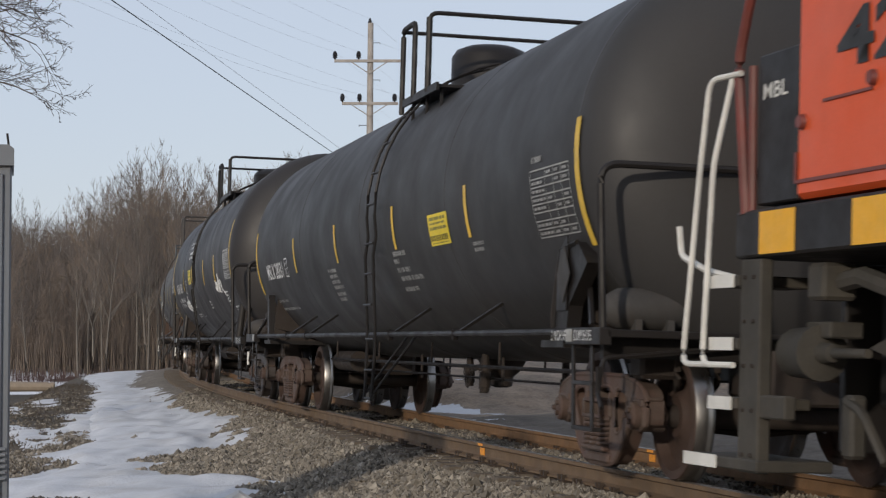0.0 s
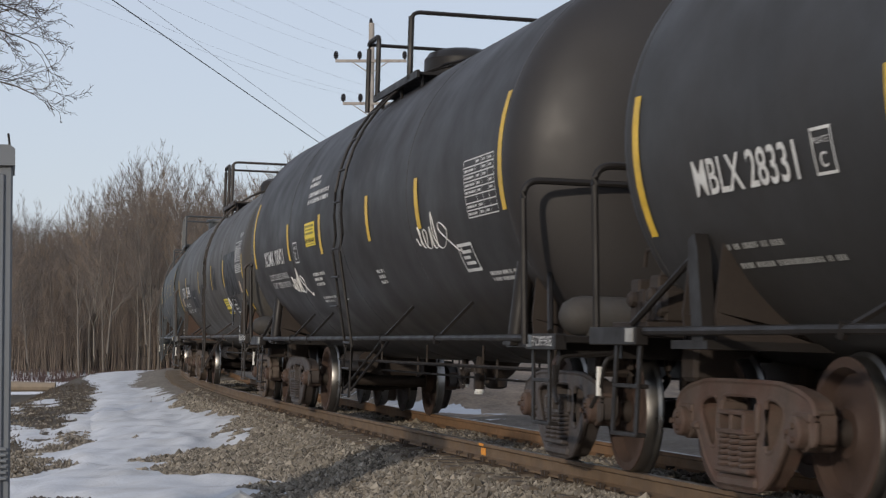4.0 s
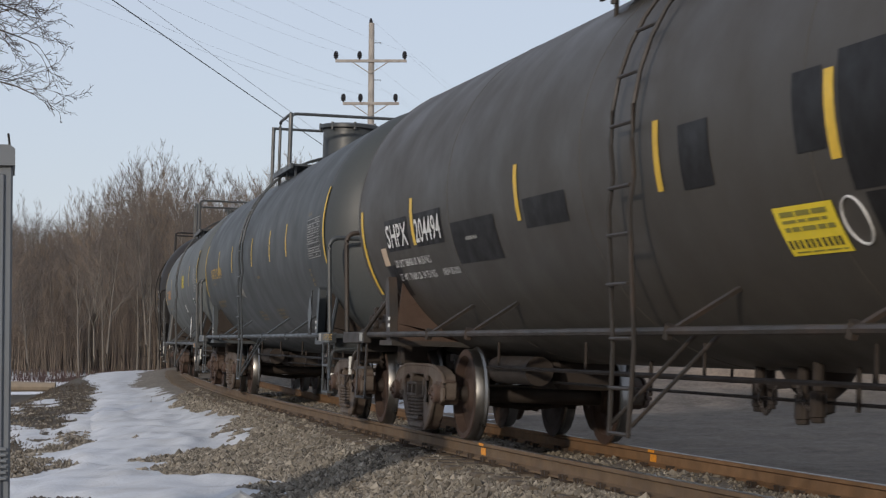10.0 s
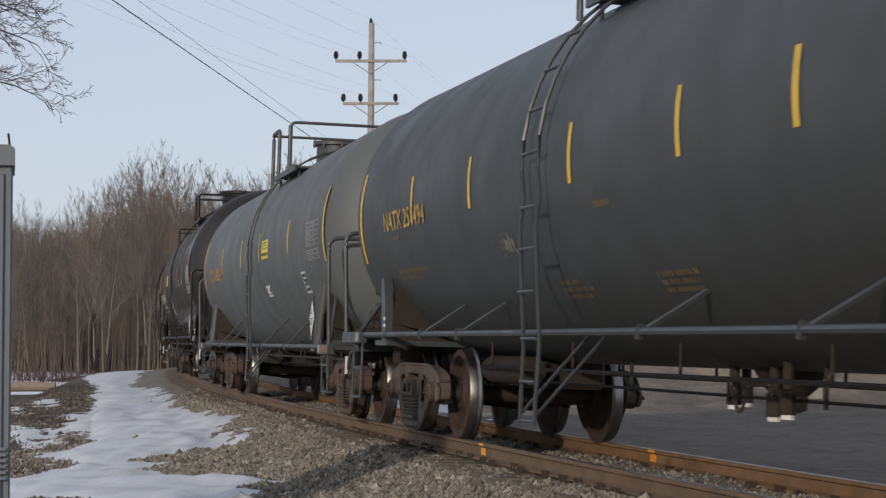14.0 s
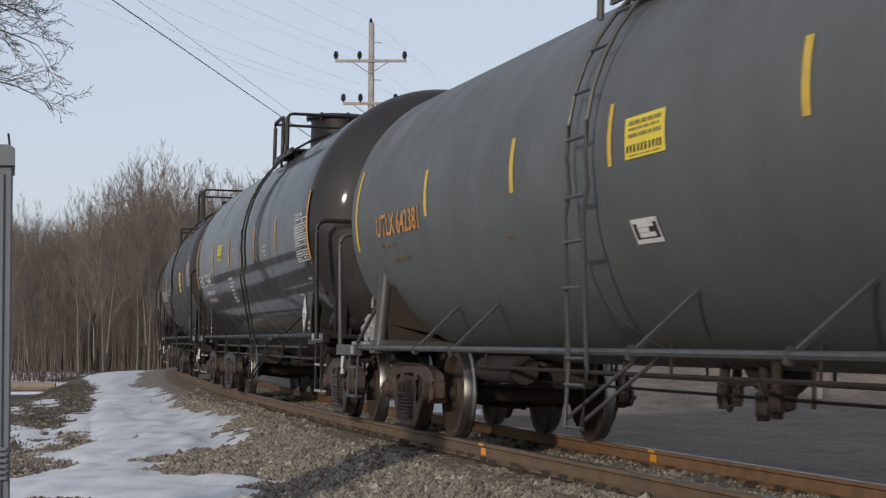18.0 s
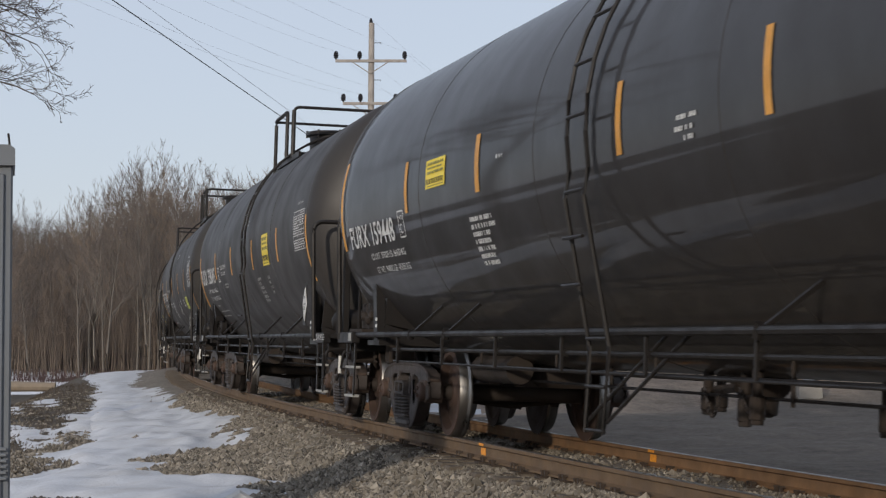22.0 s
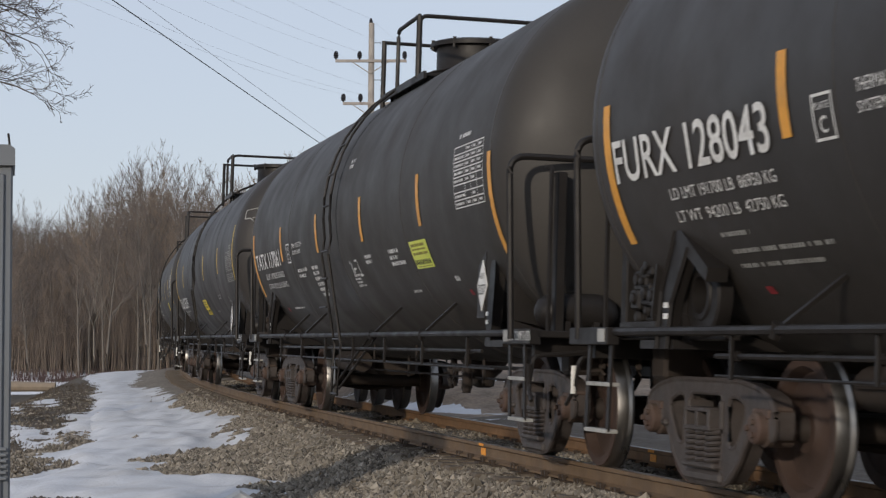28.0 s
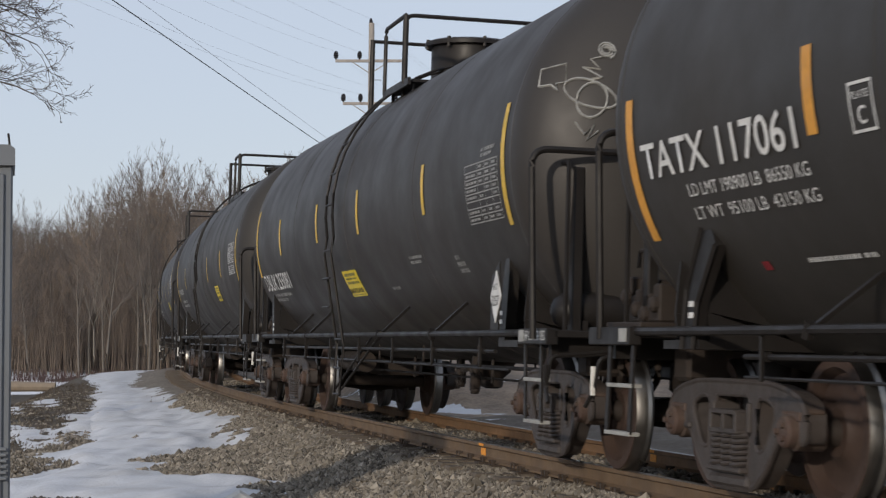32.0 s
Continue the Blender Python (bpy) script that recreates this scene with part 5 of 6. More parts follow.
MARKS_A = marks(dict(
    stripes=[(8.42, -27.5, 4, 0.11), (5.07, -19.5, -4), (1.96, -18.5, -3.5), (-1.4, -19, -3.7), (-4.5, -19.5, -4), (-8.0, -27.5, 4, 0.11)],
    signs=[(3.57, 4.35, -20, -10)], tables=[(7.19, 8.22, -23.5, -6)], bright=False, dim=M_WHITE_DIM, ink=M_WHITE,
    texts=[("MBLX 28331", -7.08, -20.5, 1.46, 0.225)], plates=[(-5.42, -5.17, -20.5, -11.8)],
    bars=[(1.75, -20.8, 0.84, 0.075, 1), (1.71, -23.5, 0.42, 0.075, 1), (1.73, -26.7, 0.84, 0.075, 1), (1.73, -29.9, 1.26, 0.075, 1), (1.67, -34.0, 1.08, 0.075, 1), (-6.98, -32.5, 1.3, 0.06, 1), (-6.9, -37, 1.6, 0.06, 1), (-2.18, -29.5, 0.64, 0.26, 4), (-2.2, -35, 0.64, 0.13, 2), (5.1, -24, 0.4, 0.1, 2), (7.24, -4, 0.4, 0.07, 1)],
    no_jack=True, placard=(7.74, 1.47), placard_y=-1.502, placard_mat=M_TANKGREY, sill_text=[("2 INCH HF", 7.75, 0.36), ("COMP SHOES", 8.3, 0.42)]))
MARKS_B = marks(dict(
    no_jack=True,
    sill=1.0, stripes=[(-7.72, -13.5, 19.5, 0.12), (-4.52, -13.5, 3, 0.13), (-2.04, -14, 2.5, 0.15), (0.94, -13.5, 3, 0.15), (3.38, -13.5, 3, 0.15), (6.48, -14, 19, 0.12)],
    signs=[(-3.1, -2.37, -9.5, 0.5)], tables=[(5.3, 6.3, -14, 2.5)], texts=[("XOMX 100421", -6.74, -14, 1.74, 0.21)],
    plates=[(-4.12, -3.8, -15.3, -6)], boxes=[(4.6, 5.12, -30, -20.8)],
    bars=[(-3.0, 8.5, 1.5, 0.18, 2), (-3.1, 16, 1.05, 0.17, 2), (-3.1, -27, 0.9, 0.20, 3), (-3.15, -35, 1.0, 0.1, 2), (0.8, -30, 0.42, 0.19, 3), (-1.8, -35, 0.3, 0.04, 1), (5.3, -34, 0.9, 0.12, 2)],
    small=[("LD LMT  206100 LB  93 450 KG", -6.62, -21.0, 1.62, 0.085), ("LT WT   79900 LB  36 250 KG", -6.55, -25.2, 1.58, 0.085)],
    scrawls=[(-4.85, -33, 1.25, 0.42), (3.2, -25, 1.6, 0.42)], dim=M_WHITE, sill_text=[("2 HF COMP SHOES", 7.4, 0.62)]))
MARKS_C = marks(dict(
    table_dark=True,
    stripes=[(7.46, -26, -3, 0.11), (7.52, -34.5, -28.5, 0.11), (4.0, -18, -2, 0.12), (1.4, -17.5, -2), (-1.85, -17.5, -2.3), (-5.5, -18.5, -3, 0.11), (-7.8, -34.5, -3, 0.11)],
    dark=[(4.1, 6.34, -24, 0.8), (3.53, 3.9, -15.8, -1), (1.8, 2.3, -18.3, -4.5), (-6.72, -5.72, -19.3, -8.4), (-5.42, -4.36, -19.3, -8.4), (-4.05, -2.6, -27, -14), (4.2, 5.6, -38, -24.6), (-1.7, -0.6, -20, -12), (-7.0, -6.4, -36, -24)],
    cream=[(6.66, 6.85, -23.5, -17), (-7.04, -6.8, -24, -17.6)],
    rings=[(3.98, -29.5, 0.14)], signs=[(3.0, 3.78, -35.2, -25)], tables=[(6.35, 7.36, -12, 4.5)], boxes=[(4.6, 5.14, -38.5, -26)],
    texts=[("SHPX", -6.66, -18, 0.92, 0.235), ("204494", -5.40, -18, 1.0, 0.235), ("DOT 111A100W1", 6.86, 6.8, 0.5, 0.075)],
    small=[("LD LMT 186400 LB  84 550 KG", -6.55, -25, 1.5, 0.075), ("LT WT  76600 LB  34 750 KG", -6.55, -30, 1.5, 0.075), ("NEW 05-2001", -4.76, -29.8, 0.62, 0.07)],
    bars=[(-3.6, -20, 0.5, 0.05, 1)], placard=(6.78, 1.48), placard_mat=M_BLACK, sill_text=[("2 INCH HF COMP SHOES", 7.88, 0.75)]))
MARKS_D = marks(dict(
    table_dark=True,
    table_ink=M_WHITE_DIM, stripes=[(7.46, -18.5, 12.5, 0.10), (4.08, -11, 4, 0.09), (2.29, -11, 4, 0.08), (0.06, -11, 4, 0.08), (-2.81, -11, 4, 0.08), (-5.0, -11, 4, 0.08), (-7.4, -22, 10.5, 0.10)],
    tables=[(6.15, 7.15, -14.8, 1.5)], texts=[("NATX 251494", -6.25, -12.2, 1.78, 0.20)], ink=M_YELLOW_DIM, dim=M_YELLOW_FAINT,
    bars=[(6.17, 3.3, 0.26, 0.06, 1), (-6.12, -15.5, 0.85, 0.055, 1), (-6.1, -30, 1.5, 0.14, 2), (-2.1, -27, 0.16, 0.22, 4), (0.5, -18, 0.36, 0.07, 1), (5.95, -27, 0.22, 0.24, 4), (-1.0, -42, 0.8, 0.2, 3), (1.2, -42, 0.9, 0.2, 3)],
    scrawls=[(-1.9, -30, 0.34, 0.22)], scrawl_mat=M_CHALK, placard=(6.77, 1.31), placard_mat=mat("dark_grey_frame_paint", (0.05, 0.056, 0.06), 0.45), sill_text=[("2 INCH HF COMP SHOES", 7.7, 0.7)]))
MARKS_E = marks(dict(
    no_jack=True,
    table_ink=M_WHITE_DIM, sill=0.90, stripes=[(7.62, -17.5, 12.5, 0.10), (4.44, -9.5, 5, 0.11), (1.2, -9.5, 5, 0.08), (-1.25, -9.7, 5, 0.11), (-4.22, -10, 4.7, 0.11), (-7.44, -17, 12.5, 0.10)],
    signs=[(1.53, 2.3, -9, 0.3)], tables=[(6.16, 7.22, -15.3, 0.5)], texts=[("UTLX 642381", -6.4, -13.5, 1.9, 0.23)], ink=mat("orange_stencil", (0.62, 0.27, 0.05), 0.6, vary=0.3, scale=12),
    dim=M_YELLOW_FAINT, boxes=[(5.32, 5.7, -29.7, -19.5), (1.38, 1.89, -28.5, -22.5)],
    bars=[(-6.3, -17.5, 0.9, 0.06, 1), (-6.0, -23, 1.2, 0.06, 1), (6.2, 2.4, 0.3, 0.05, 1), (-1.6, -22, 0.4, 0.05, 1)],
    placard=(7.11, 1.24, "3257"), sill_text=[("2 HF COMP SHOES", 7.6, 0.6)]))
MARKS_F = marks(dict(
    tint=M_AMBER, stripes=[(7.34, -15, 13.5, 0.11), (4.3, -7.5, 9, 0.10), (1.84, -7.5, 9), (-1.75, -7, 9.3, 0.13), (-4.38, -7.5, 9, 0.11), (-7.5, -15.5, 17.5, 0.11)],
    signs=[(-3.56, -2.84, -2.0, 6.8)], tables=[(6.24, 7.28, -15, 2.8)], texts=[("FURX 159448", -7.14, -15.5, 2.14, 0.24)], plates=[(-4.78, -4.54, -15, -6)],
    small=[("LD LMT 197000 LB  86650 KG", -6.3, -20.5, 1.55, 0.07), ("LT WT  94900 LB  43050 KG", -6.25, -25.5, 1.5, 0.07), ("TC / DOT 117R100W", 6.24, 3.4, 0.7, 0.06)],
    dim=M_WHITE, bars=[(2.92, -3.7, 0.38, 0.05, 1), (2.88, -6.0, 0.46, 0.05, 1), (3.02, -8.0, 0.18, 0.05, 1), (-2.14, -28, 0.74, 0.46, 7), (-1.14, 0.6, 0.22, 0.05, 1), (6.62, -23.5, 0.36, 0.05, 1), (5.4, -30, 0.3, 0.05, 1)],
    red=[(7.3, -32)], placard=(6.81, 1.31, "3257"), sill_text=[("2 INCH TREAD COND. SHOES", 7.3, 0.85)]))
MARKS_G = marks(dict(
    tint=M_AMBER, stripes=[(6.84, -25, 4, 0.11), (4.0, -12.5, 3.5, 0.12), (1.09, -13, 2.5, 0.11), (-1.89, -12.5, 3.5, 0.12), (-4.44, -12.5, 3.6, 0.12), (-7.2, -28.5, 4, 0.12)],
    signs=[(2.35, 3.04, -12.5, 3)], tables=[(5.75, 6.71, -10, 7)], texts=[("FURX 128043", -7.1, -14.3, 2.45, 0.285)], plates=[(-4.1, -3.86, -14.5, -6)],
    small=[("LD LMT 191700 LB  86950 KG", -6.25, -20, 1.56, 0.075), ("LT WT  94200 LB  42750 KG", -6.25, -25, 1.57, 0.075), ("THERMAL PROTECTION", -3.58, -7.6, 0.85, 0.07), ("SYSTEM EQUIPPED", -3.58, -11.5, 0.75, 0.07)],
    dim=M_WHITE_DIM, bars=[(-5.74, -29.5, 0.5, 0.05, 1), (-5.7, -33.5, 1.9, 0.05, 1), (-5.7, -37, 1.2, 0.05, 1), (-3.3, -19, 0.8, 0.1, 2), (1.3, -31, 0.5, 0.42, 6), (2.5, -27, 0.3, 0.30, 4), (0.3, 11, 0.3, 0.12, 2), (5.06, -32, 0.22, 0.08, 1), (6.0, 10, 0.5, 0.06, 1)],
    red=[(-5.6, -44), (5.3, -38)], placard=(6.63, 1.43, "3257"), sill_text=[("2 INCH HF COMP SHOES", 7.4, 0.7)]))
MARKS_H = marks(dict(
    tint=M_AMBER, sign=M_SIGN_G, stripes=[(6.8, -28.5, 3, 0.11), (4.08, -12.7, 4, 0.12), (1.19, -13, 3.5, 0.12), (-1.68, -13, 3, 0.12), (-4.55, -13, 3, 0.12), (-7.18, -28.5, 3.5, 0.12)],
    signs=[(3.40, 4.14, -26.6, -17.0)], tables=[(5.58, 6.6, -10.5, 7.5)], texts=[("TATX 117061", -7.0, -14.8, 2.26, 0.23)], plates=[(-4.1, -3.84, -14.5, -5.7)],
    small=[("LD LMT 190900 LB  86550 KG", -6.36, -20, 1.68, 0.08), ("LT WT  95100 LB  43150 KG", -6.36, -25, 1.7, 0.08), ("THERMAL PROTECTION", -3.58, -8.3, 0.78, 0.06), ("SYSTEM EQUIPPED", -3.58, -11.5, 0.65, 0.06)],
    dim=M_WHITE, bars=[(-3.5, -22, 0.75, 0.15, 2), (-2.4, -32, 0.6, 0.44, 6), (1.08, -21.5, 0.45, 0.12, 2), (2.35, -24, 0.7, 0.20, 3), (0.2, 17, 0.48, 0.13, 2), (0.15, -30, 0.5, 0.17, 4), (4.66, -32.5, 0.28, 0.09, 1), (-5.2, -37, 0.9, 0.05, 1), (2.7, -35, 0.5, 0.05, 1), (5.7, 10, 0.4, 0.06, 1)],
    diagrams=[(0.12, -26.5, 0.5, 7.5)], red=[(-5.82, -38), (4.9, -38)], placard=(6.53, 1.43, "3257"), sill_text=[("2 HF COMP SHOES", 7.4, 0.6)]))
MARKS_I = marks(dict(
    stripes=[(6.8, -18.5, 15, 0.11), (3.88, -9.5, 6.5, 0.11), (0.61, -10, 6.5, 0.11), (-2.03, -9, 7, 0.11), (-5.0, -10, 6.5, 0.11), (-7.2, -18.5, 15, 0.11)],
    signs=[(-0.95, -0.1, -34, -22.7)], tables=[(5.56, 6.64, -16, 0.8)], texts=[("DBUX 255081", -7.0, -26, 2.2, 0.24)], dim=M_WHITE_DIM, bright=False,
    bars=[(-6.6, -32, 1.6, 0.15, 2), (2.8, -24.5, 0.6, 0.1, 2), (6.1, 2.2, 0.45, 0.09, 2), (4.6, -30, 0.3, 0.2, 3), (1.4, -33, 0.5, 0.06, 1)], placard=(6.55, 1.33, "3257"), sill_text=[("2 HF COMP SHOES", 7.4, 0.6)]))
MARKS_FAR = marks(dict(stripes=[(6.9, -20, 12, 0.11), (4.0, -12, 4), (1.2, -12, 4), (-1.7, -12, 4), (-4.6, -12, 4), (-7.1, -20, 12, 0.11)],
                       signs=[(2.3, 3.0, -26, -16)], tables=[(5.6, 6.6, -12, 5)], bars=[(-6.8, -15, 2.0, 0.2, 1), (-6.4, -25, 1.6, 0.2, 2)]))

# ------------------------------------------------------------------ the train
P_BLACK_A = tank_paint("black_tank_paint_a", (0.036, 0.036, 0.037), 0.58, 0.3, spec=0.34)
P_BLACK_B = tank_paint("black_tank_paint_b", (0.026, 0.024, 0.024), 0.55, 0.3)
P_PATCH_C = tank_paint("patched_dark_grey_paint", (0.058, 0.053, 0.046), 0.54, 0.45, spec=0.4)
P_GREY_D = tank_paint("slate_grey_tank_paint", (0.055, 0.062, 0.065), 0.56, 0.3, spec=0.42)
P_GREY_E = tank_paint("green_grey_tank_paint", (0.112, 0.122, 0.122), 0.58, 0.35, spec=0.34)
P_GLOSS_F = tank_paint("glossy_black_tank_paint", (0.024, 0.022, 0.0215), 0.6, 0.2, 0.36, 0.06, spec=0.25)
P_BLACK_G = tank_paint("matt_black_tank_paint", (0.035, 0.032, 0.030), 0.55, 0.4)
P_BLACK_H = tank_paint("satin_black_tank_paint", (0.040, 0.037, 0.034), 0.58, 0.35, spec=0.36)

M_FRAME_D = mat("dark_grey_frame_paint", (0.05, 0.056, 0.06), 0.45, dirt=GRIME)
M_FRAME_E = mat("light_grey_frame_paint", (0.055, 0.058, 0.059), 0.5, dirt=GRIME)
tank_car("black tank car with thin yellow stripes and a faded stencil panel", -57.41, -43.11, P_BLACK_A, back=(-0.26, 0.36), jack="channel", R=1.555, zc=2.36, dome="dome", tone=1, seed=1, ladder_x=1.1, shift=-0.1, over=1.7, decals=MARKS_A, deck=(1.25, 0.62, 1.20, 1.88, 0.73, 2.32, 3.59, 4.38), pot=(-0.4, 0.45, 4.45), closed=True)
tank_car("black tank car with yellow reflective stripes and white scrawls", -39.31, -25.96, P_BLACK_B, back=(0.25, 0.24), jack="pipe", dome="dome", sill=1.0, seed=2, ladder_x=-0.16, shift=-0.65, over=1.2, decals=MARKS_B, deck=(1.2, -1.58, -1.0, 0.79, -1.14, 1.2, 3.87, 4.57), pot=(-1.7, 0.48, 4.60), closed=True, tips=True)
tank_car("dark tank car with repainted black patches and rusty trucks", -22.04, -7.97, P_PATCH_C, back=(0.25, 0.11), web=mat("rust_brown_web", (0.075, 0.045, 0.032), 0.8, vary=0.3, dirt=(0.04, 0.028, 0.022), dirt_amt=0.6), R=1.555, zc=2.36, dome="dome", tone=2, seed=3, ladder_x=0.78, shift=-0.45, over=1.3, decals=MARKS_C, deck=(1.15, -0.9, -0.1, 0.65, -1.2, 1.17, 3.68, 4.48), pot=(-1.8, 0.34, 4.41), closed=True, frame_paint=mat("brown_grey_frame_paint", (0.032, 0.028, 0.025), 0.6, dirt=(0.09, 0.055, 0.035), dirt_amt=0.5))
tank_car("slate grey tank car with thin yellow stripes", -4.04, 9.54, P_GREY_D, back=(0.22, 0.11), tone=2, reservoir=False, R=1.555, zc=2.36, shift=-0.3, seed=4, ladder_x=-0.85, over=1.28, decals=MARKS_D, deck=(1.12, -1.35, -0.5, 0.72, -1.15, 1.0, 3.70, 4.50), pot=(-0.42, 0.50, 4.52), frame_paint=M_FRAME_D, bands=2, tips=True)
tank_car("plain green-grey tank car with orange lettering", 13.39, 26.99, P_GREY_E, back=(0.14, 0.13), jack="pipe", reservoir=False, R=1.555, zc=2.36, shift=-0.3, sill=0.90, tone=1, seed=5, ladder_x=0.52, over=1.4, decals=MARKS_E, deck=(1.22, -0.31, 0.4, 1.64, -0.03, 2.29, 3.57, 4.28), pot=(-1.4, 0.42, 4.36), closed=True, frame_paint=M_FRAME_E, valve_paint=M_ALU, bands=3)
tank_car("glossy black tank car with amber stripes", 31.03, 44.39, P_GLOSS_F, back=(0.18, 0.10), R=1.71, zc=2.46, posts=True, rail_z=2.42, seed=6, ladder_x=1.32, shift=-0.08, over=1.35, decals=MARKS_F, deck=(1.22, 0.15, 1.1, 1.6, 0.3, 2.25, 3.86, 4.45), pot=(-0.75, 0.60, 4.75), closed=True)
tank_car("matt black tank car with amber stripes and large white lettering", 48.11, 61.37, P_BLACK_G, back=(0.17, 0.10), posts=True, rail_z=2.42, seed=7, ladder_x=0.87, shift=-0.2, over=1.1, jack="ring", decals=MARKS_G, deck=(1.1, -0.84, 0.5, 1.23, -0.51, 2.0, 3.82, 4.58), pot=(-1.6, 0.5, 4.55), closed=True)
tank_car("satin black tank car with amber stripes and neat white lettering", 65.05, 78.24, P_BLACK_H, back=(0.20, 0.12), posts=True, rail_z=2.42, seed=8, ladder_x=-0.25, shift=-0.2, over=1.08, jack="arm", decals=MARKS_H, deck=(1.05, -0.78, 0.05, 1.17, -0.73, 1.5, 3.91, 4.58), pot=(-0.3, 0.58, 4.57))
car_i = tank_car("black tank car with a chalk scrawl on its end", 81.94, 95.19, P_BLACK_G, back=(0.20, 0.20), posts=True, rail_z=2.42, seed=9, ladder_x=-0.49, shift=-0.1, over=1.15, decals=MARKS_I, deck=(1.15, -1.4, -0.6, 0.5, -0.6, 0.75, 3.88, 4.62), pot=(-1.0, 0.58, 4.62))
for i, (pp, dm) in enumerate(((P_BLACK_H, "pot"), (P_BLACK_B, "dome"), (P_BLACK_A, "pot"), (P_BLACK_G, "dome"))):
    tank_car("black tank car far back in the train", 98.89 + 16.95 * i, 112.14 + 16.95 * i, pp, dome=dm, posts=True, rail_z=2.42, seed=20 + i, ladder_x=-0.3, decals=MARKS_FAR)



# ------------------------------------------------------------------ locomotive at the head of the train
def locomotive(front, rear):
    half = (rear - front) / 2
    loco = thing("locomotive", "orange and black diesel locomotive with white step rails", "locomotive")
    MOVERS.append((loco, front, rear))
    E = half + 3.8                          # end of the platform
    bm = B()
    box(bm, -E, E, -1.50, 1.50, 1.45, 1.72, 0.015)
    part("underframe", bm, M_BLACK, loco)
    for i in range(11):
        bm = B()
        x = -E + 0.34 + i * 1.12
        box(bm, x, x + 0.45, -1.506, -1.502, 1.462, 1.70)
        part("reflector", bm, mat("amber_square", (0.78, 0.40, 0.02), 0.5, vary=0.1, scale=6), loco, "yellow reflective square")
    # cab at this end, hood beyond
    bm = B()
    box(bm, -E + 0.72, -E + 3.3, -1.47, 1.47, 1.745, 4.25, 0.03)
    cab = part("cab", bm, M_ORANGE, loco, "orange cab side")
    bm = B()
    box(bm, -E + 0.20, -E + 0.715, -1.46, 1.44, 1.745, 2.60, 0.01)
    part("end_panel", bm, M_BLACK, loco)
    bm = B()
    box(bm, -E + 0.72, -E + 3.2, -1.482, -1.474, 1.83, 1.85)
    box(bm, -E + 0.72, -E + 0.75, -1.482, -1.474, 1.85, 2.0)
    box(bm, -E + 1.05, -E + 1.6, -1.482, -1.474, 2.24, 2.255)
    part("door_seam", bm, M_REDRAIL, cab)
    for x, z in ((0.80, 2.16), (1.60, 2.30)):
        bm = B()
        lathe(bm, [(-1.50, 0.035), (-1.47, 0.045)], "Y", 10, centre=(-E + x, 0, z))
        part("latch", bm, M_REDRAIL, cab)
    me, co = text_mesh("42", 0.30, 0.80, bold=0.03)
    me.vertices.foreach_set("co", np.stack([-E + 1.20 + co[:, 0], np.full(len(co), -1.478), 2.39 + co[:, 1]], -1).ravel())
    me.materials.clear()
    me.update()
    part("lettering", me, M_INK, cab, "large black number")
    me, co = text_mesh("MBL", 0.09, 0.32, bold=0.01)
    me.vertices.foreach_set("co", np.stack([-E + 0.27 + co[:, 0], np.full(len(co), -1.465), 2.34 + co[:, 1]], -1).ravel())
    me.materials.clear()
    me.update()
    part("lettering", me, M_STEPWHITE, loco, "small white letters")
    for x in (1.35, 2.4):
        bm = B()
        box(bm, -E + x, -E + x + 0.75, -1.485, -1.474, 3.3, 3.95, 0.01)
        part("cab_window", bm, M_INSUL, cab)
    bm = B()
    box(bm, -E + 0.8, -E + 3.4, -1.5, 1.5, 4.25, 4.38, 0.05)
    part("cab_roof", bm, M_BLACK, loco)
    bm = B()
    box(bm, -E + 3.3, E - 1.4, -0.95, 0.95, 1.9, 4.1, 0.08)
    part("hood", bm, M_ORANGE, loco)
    bm = B()
    box(bm, -2.6, 2.6, -1.35, 1.35, 0.45, 1.55, 0.15)
    part("fuel_tank", bm, M_BLACK, loco)
    # corner steps
    for y in (-1, 1):
        for i, z in enumerate((0.28, 0.62, 0.96, 1.32)):
            bm = B()
            w = 0.36 if i else 0.60
            box(bm, -E - (0.62 if i == 0 else 0.27), -E + (0.40 if i == 0 else 0.10), *sorted((y * 1.05, y * 1.52)), z - 0.03, z + 0.035, 0.008)
            st = part("step", bm, M_LOCOGREY, loco)
            bm = B()
            box(bm, -E - (0.62 if i == 0 else 0.27), -E + (-0.14 if i == 0 else 0.06), *sorted((y * 1.535, y * 1.525)), z - 0.035, z + 0.04)
            part("white_edge", bm, M_STEPWHITE, st, "white painted tread edge")
        bm = B()
        box(bm, -E + 0.09, -E + 0.36, *sorted((y * 1.42, y * 1.50)), 0.24, 1.44, 0.01)
        box(bm, -E + 0.34, -E + 0.68, *sorted((y * 1.42, y * 1.49)), 0.55, 0.68, 0.01)
        part("step_panel", bm, M_LOCOGREY, loco, "dusty riveted step panel")
        bm = B()
        for i in range(5):
            for j in range(2):
                lathe(bm, [(y * 1.49, 0.014), (y * 1.515, 0.010)], "Y", 6, centre=(-E + 0.16 + 0.12 * j, 0, 0.34 + i * 0.25))
        part("rivet", bm, M_UNDER, loco)
        # white stanchions
        for dx, top in ((-0.60, 2.52), (-0.30, 2.4)):
            bm = B()
            base = [(-E + 0.10, y * 1.54, 0.84), (-E + dx + 0.02, y * 1.57, 0.84), (-E + dx * 0.66, y * 1.56, 2.0)]
            if top > 2.5:
                run = base + [(-E - 0.30, y * 1.55, top), (-E + 0.04, y * 1.50, top)]
            else:
                run = base + [(-E - 0.07, y * 1.50, 2.53)]
            tube(bm, rounded(run, 0.09, 4), 0.018, 8)
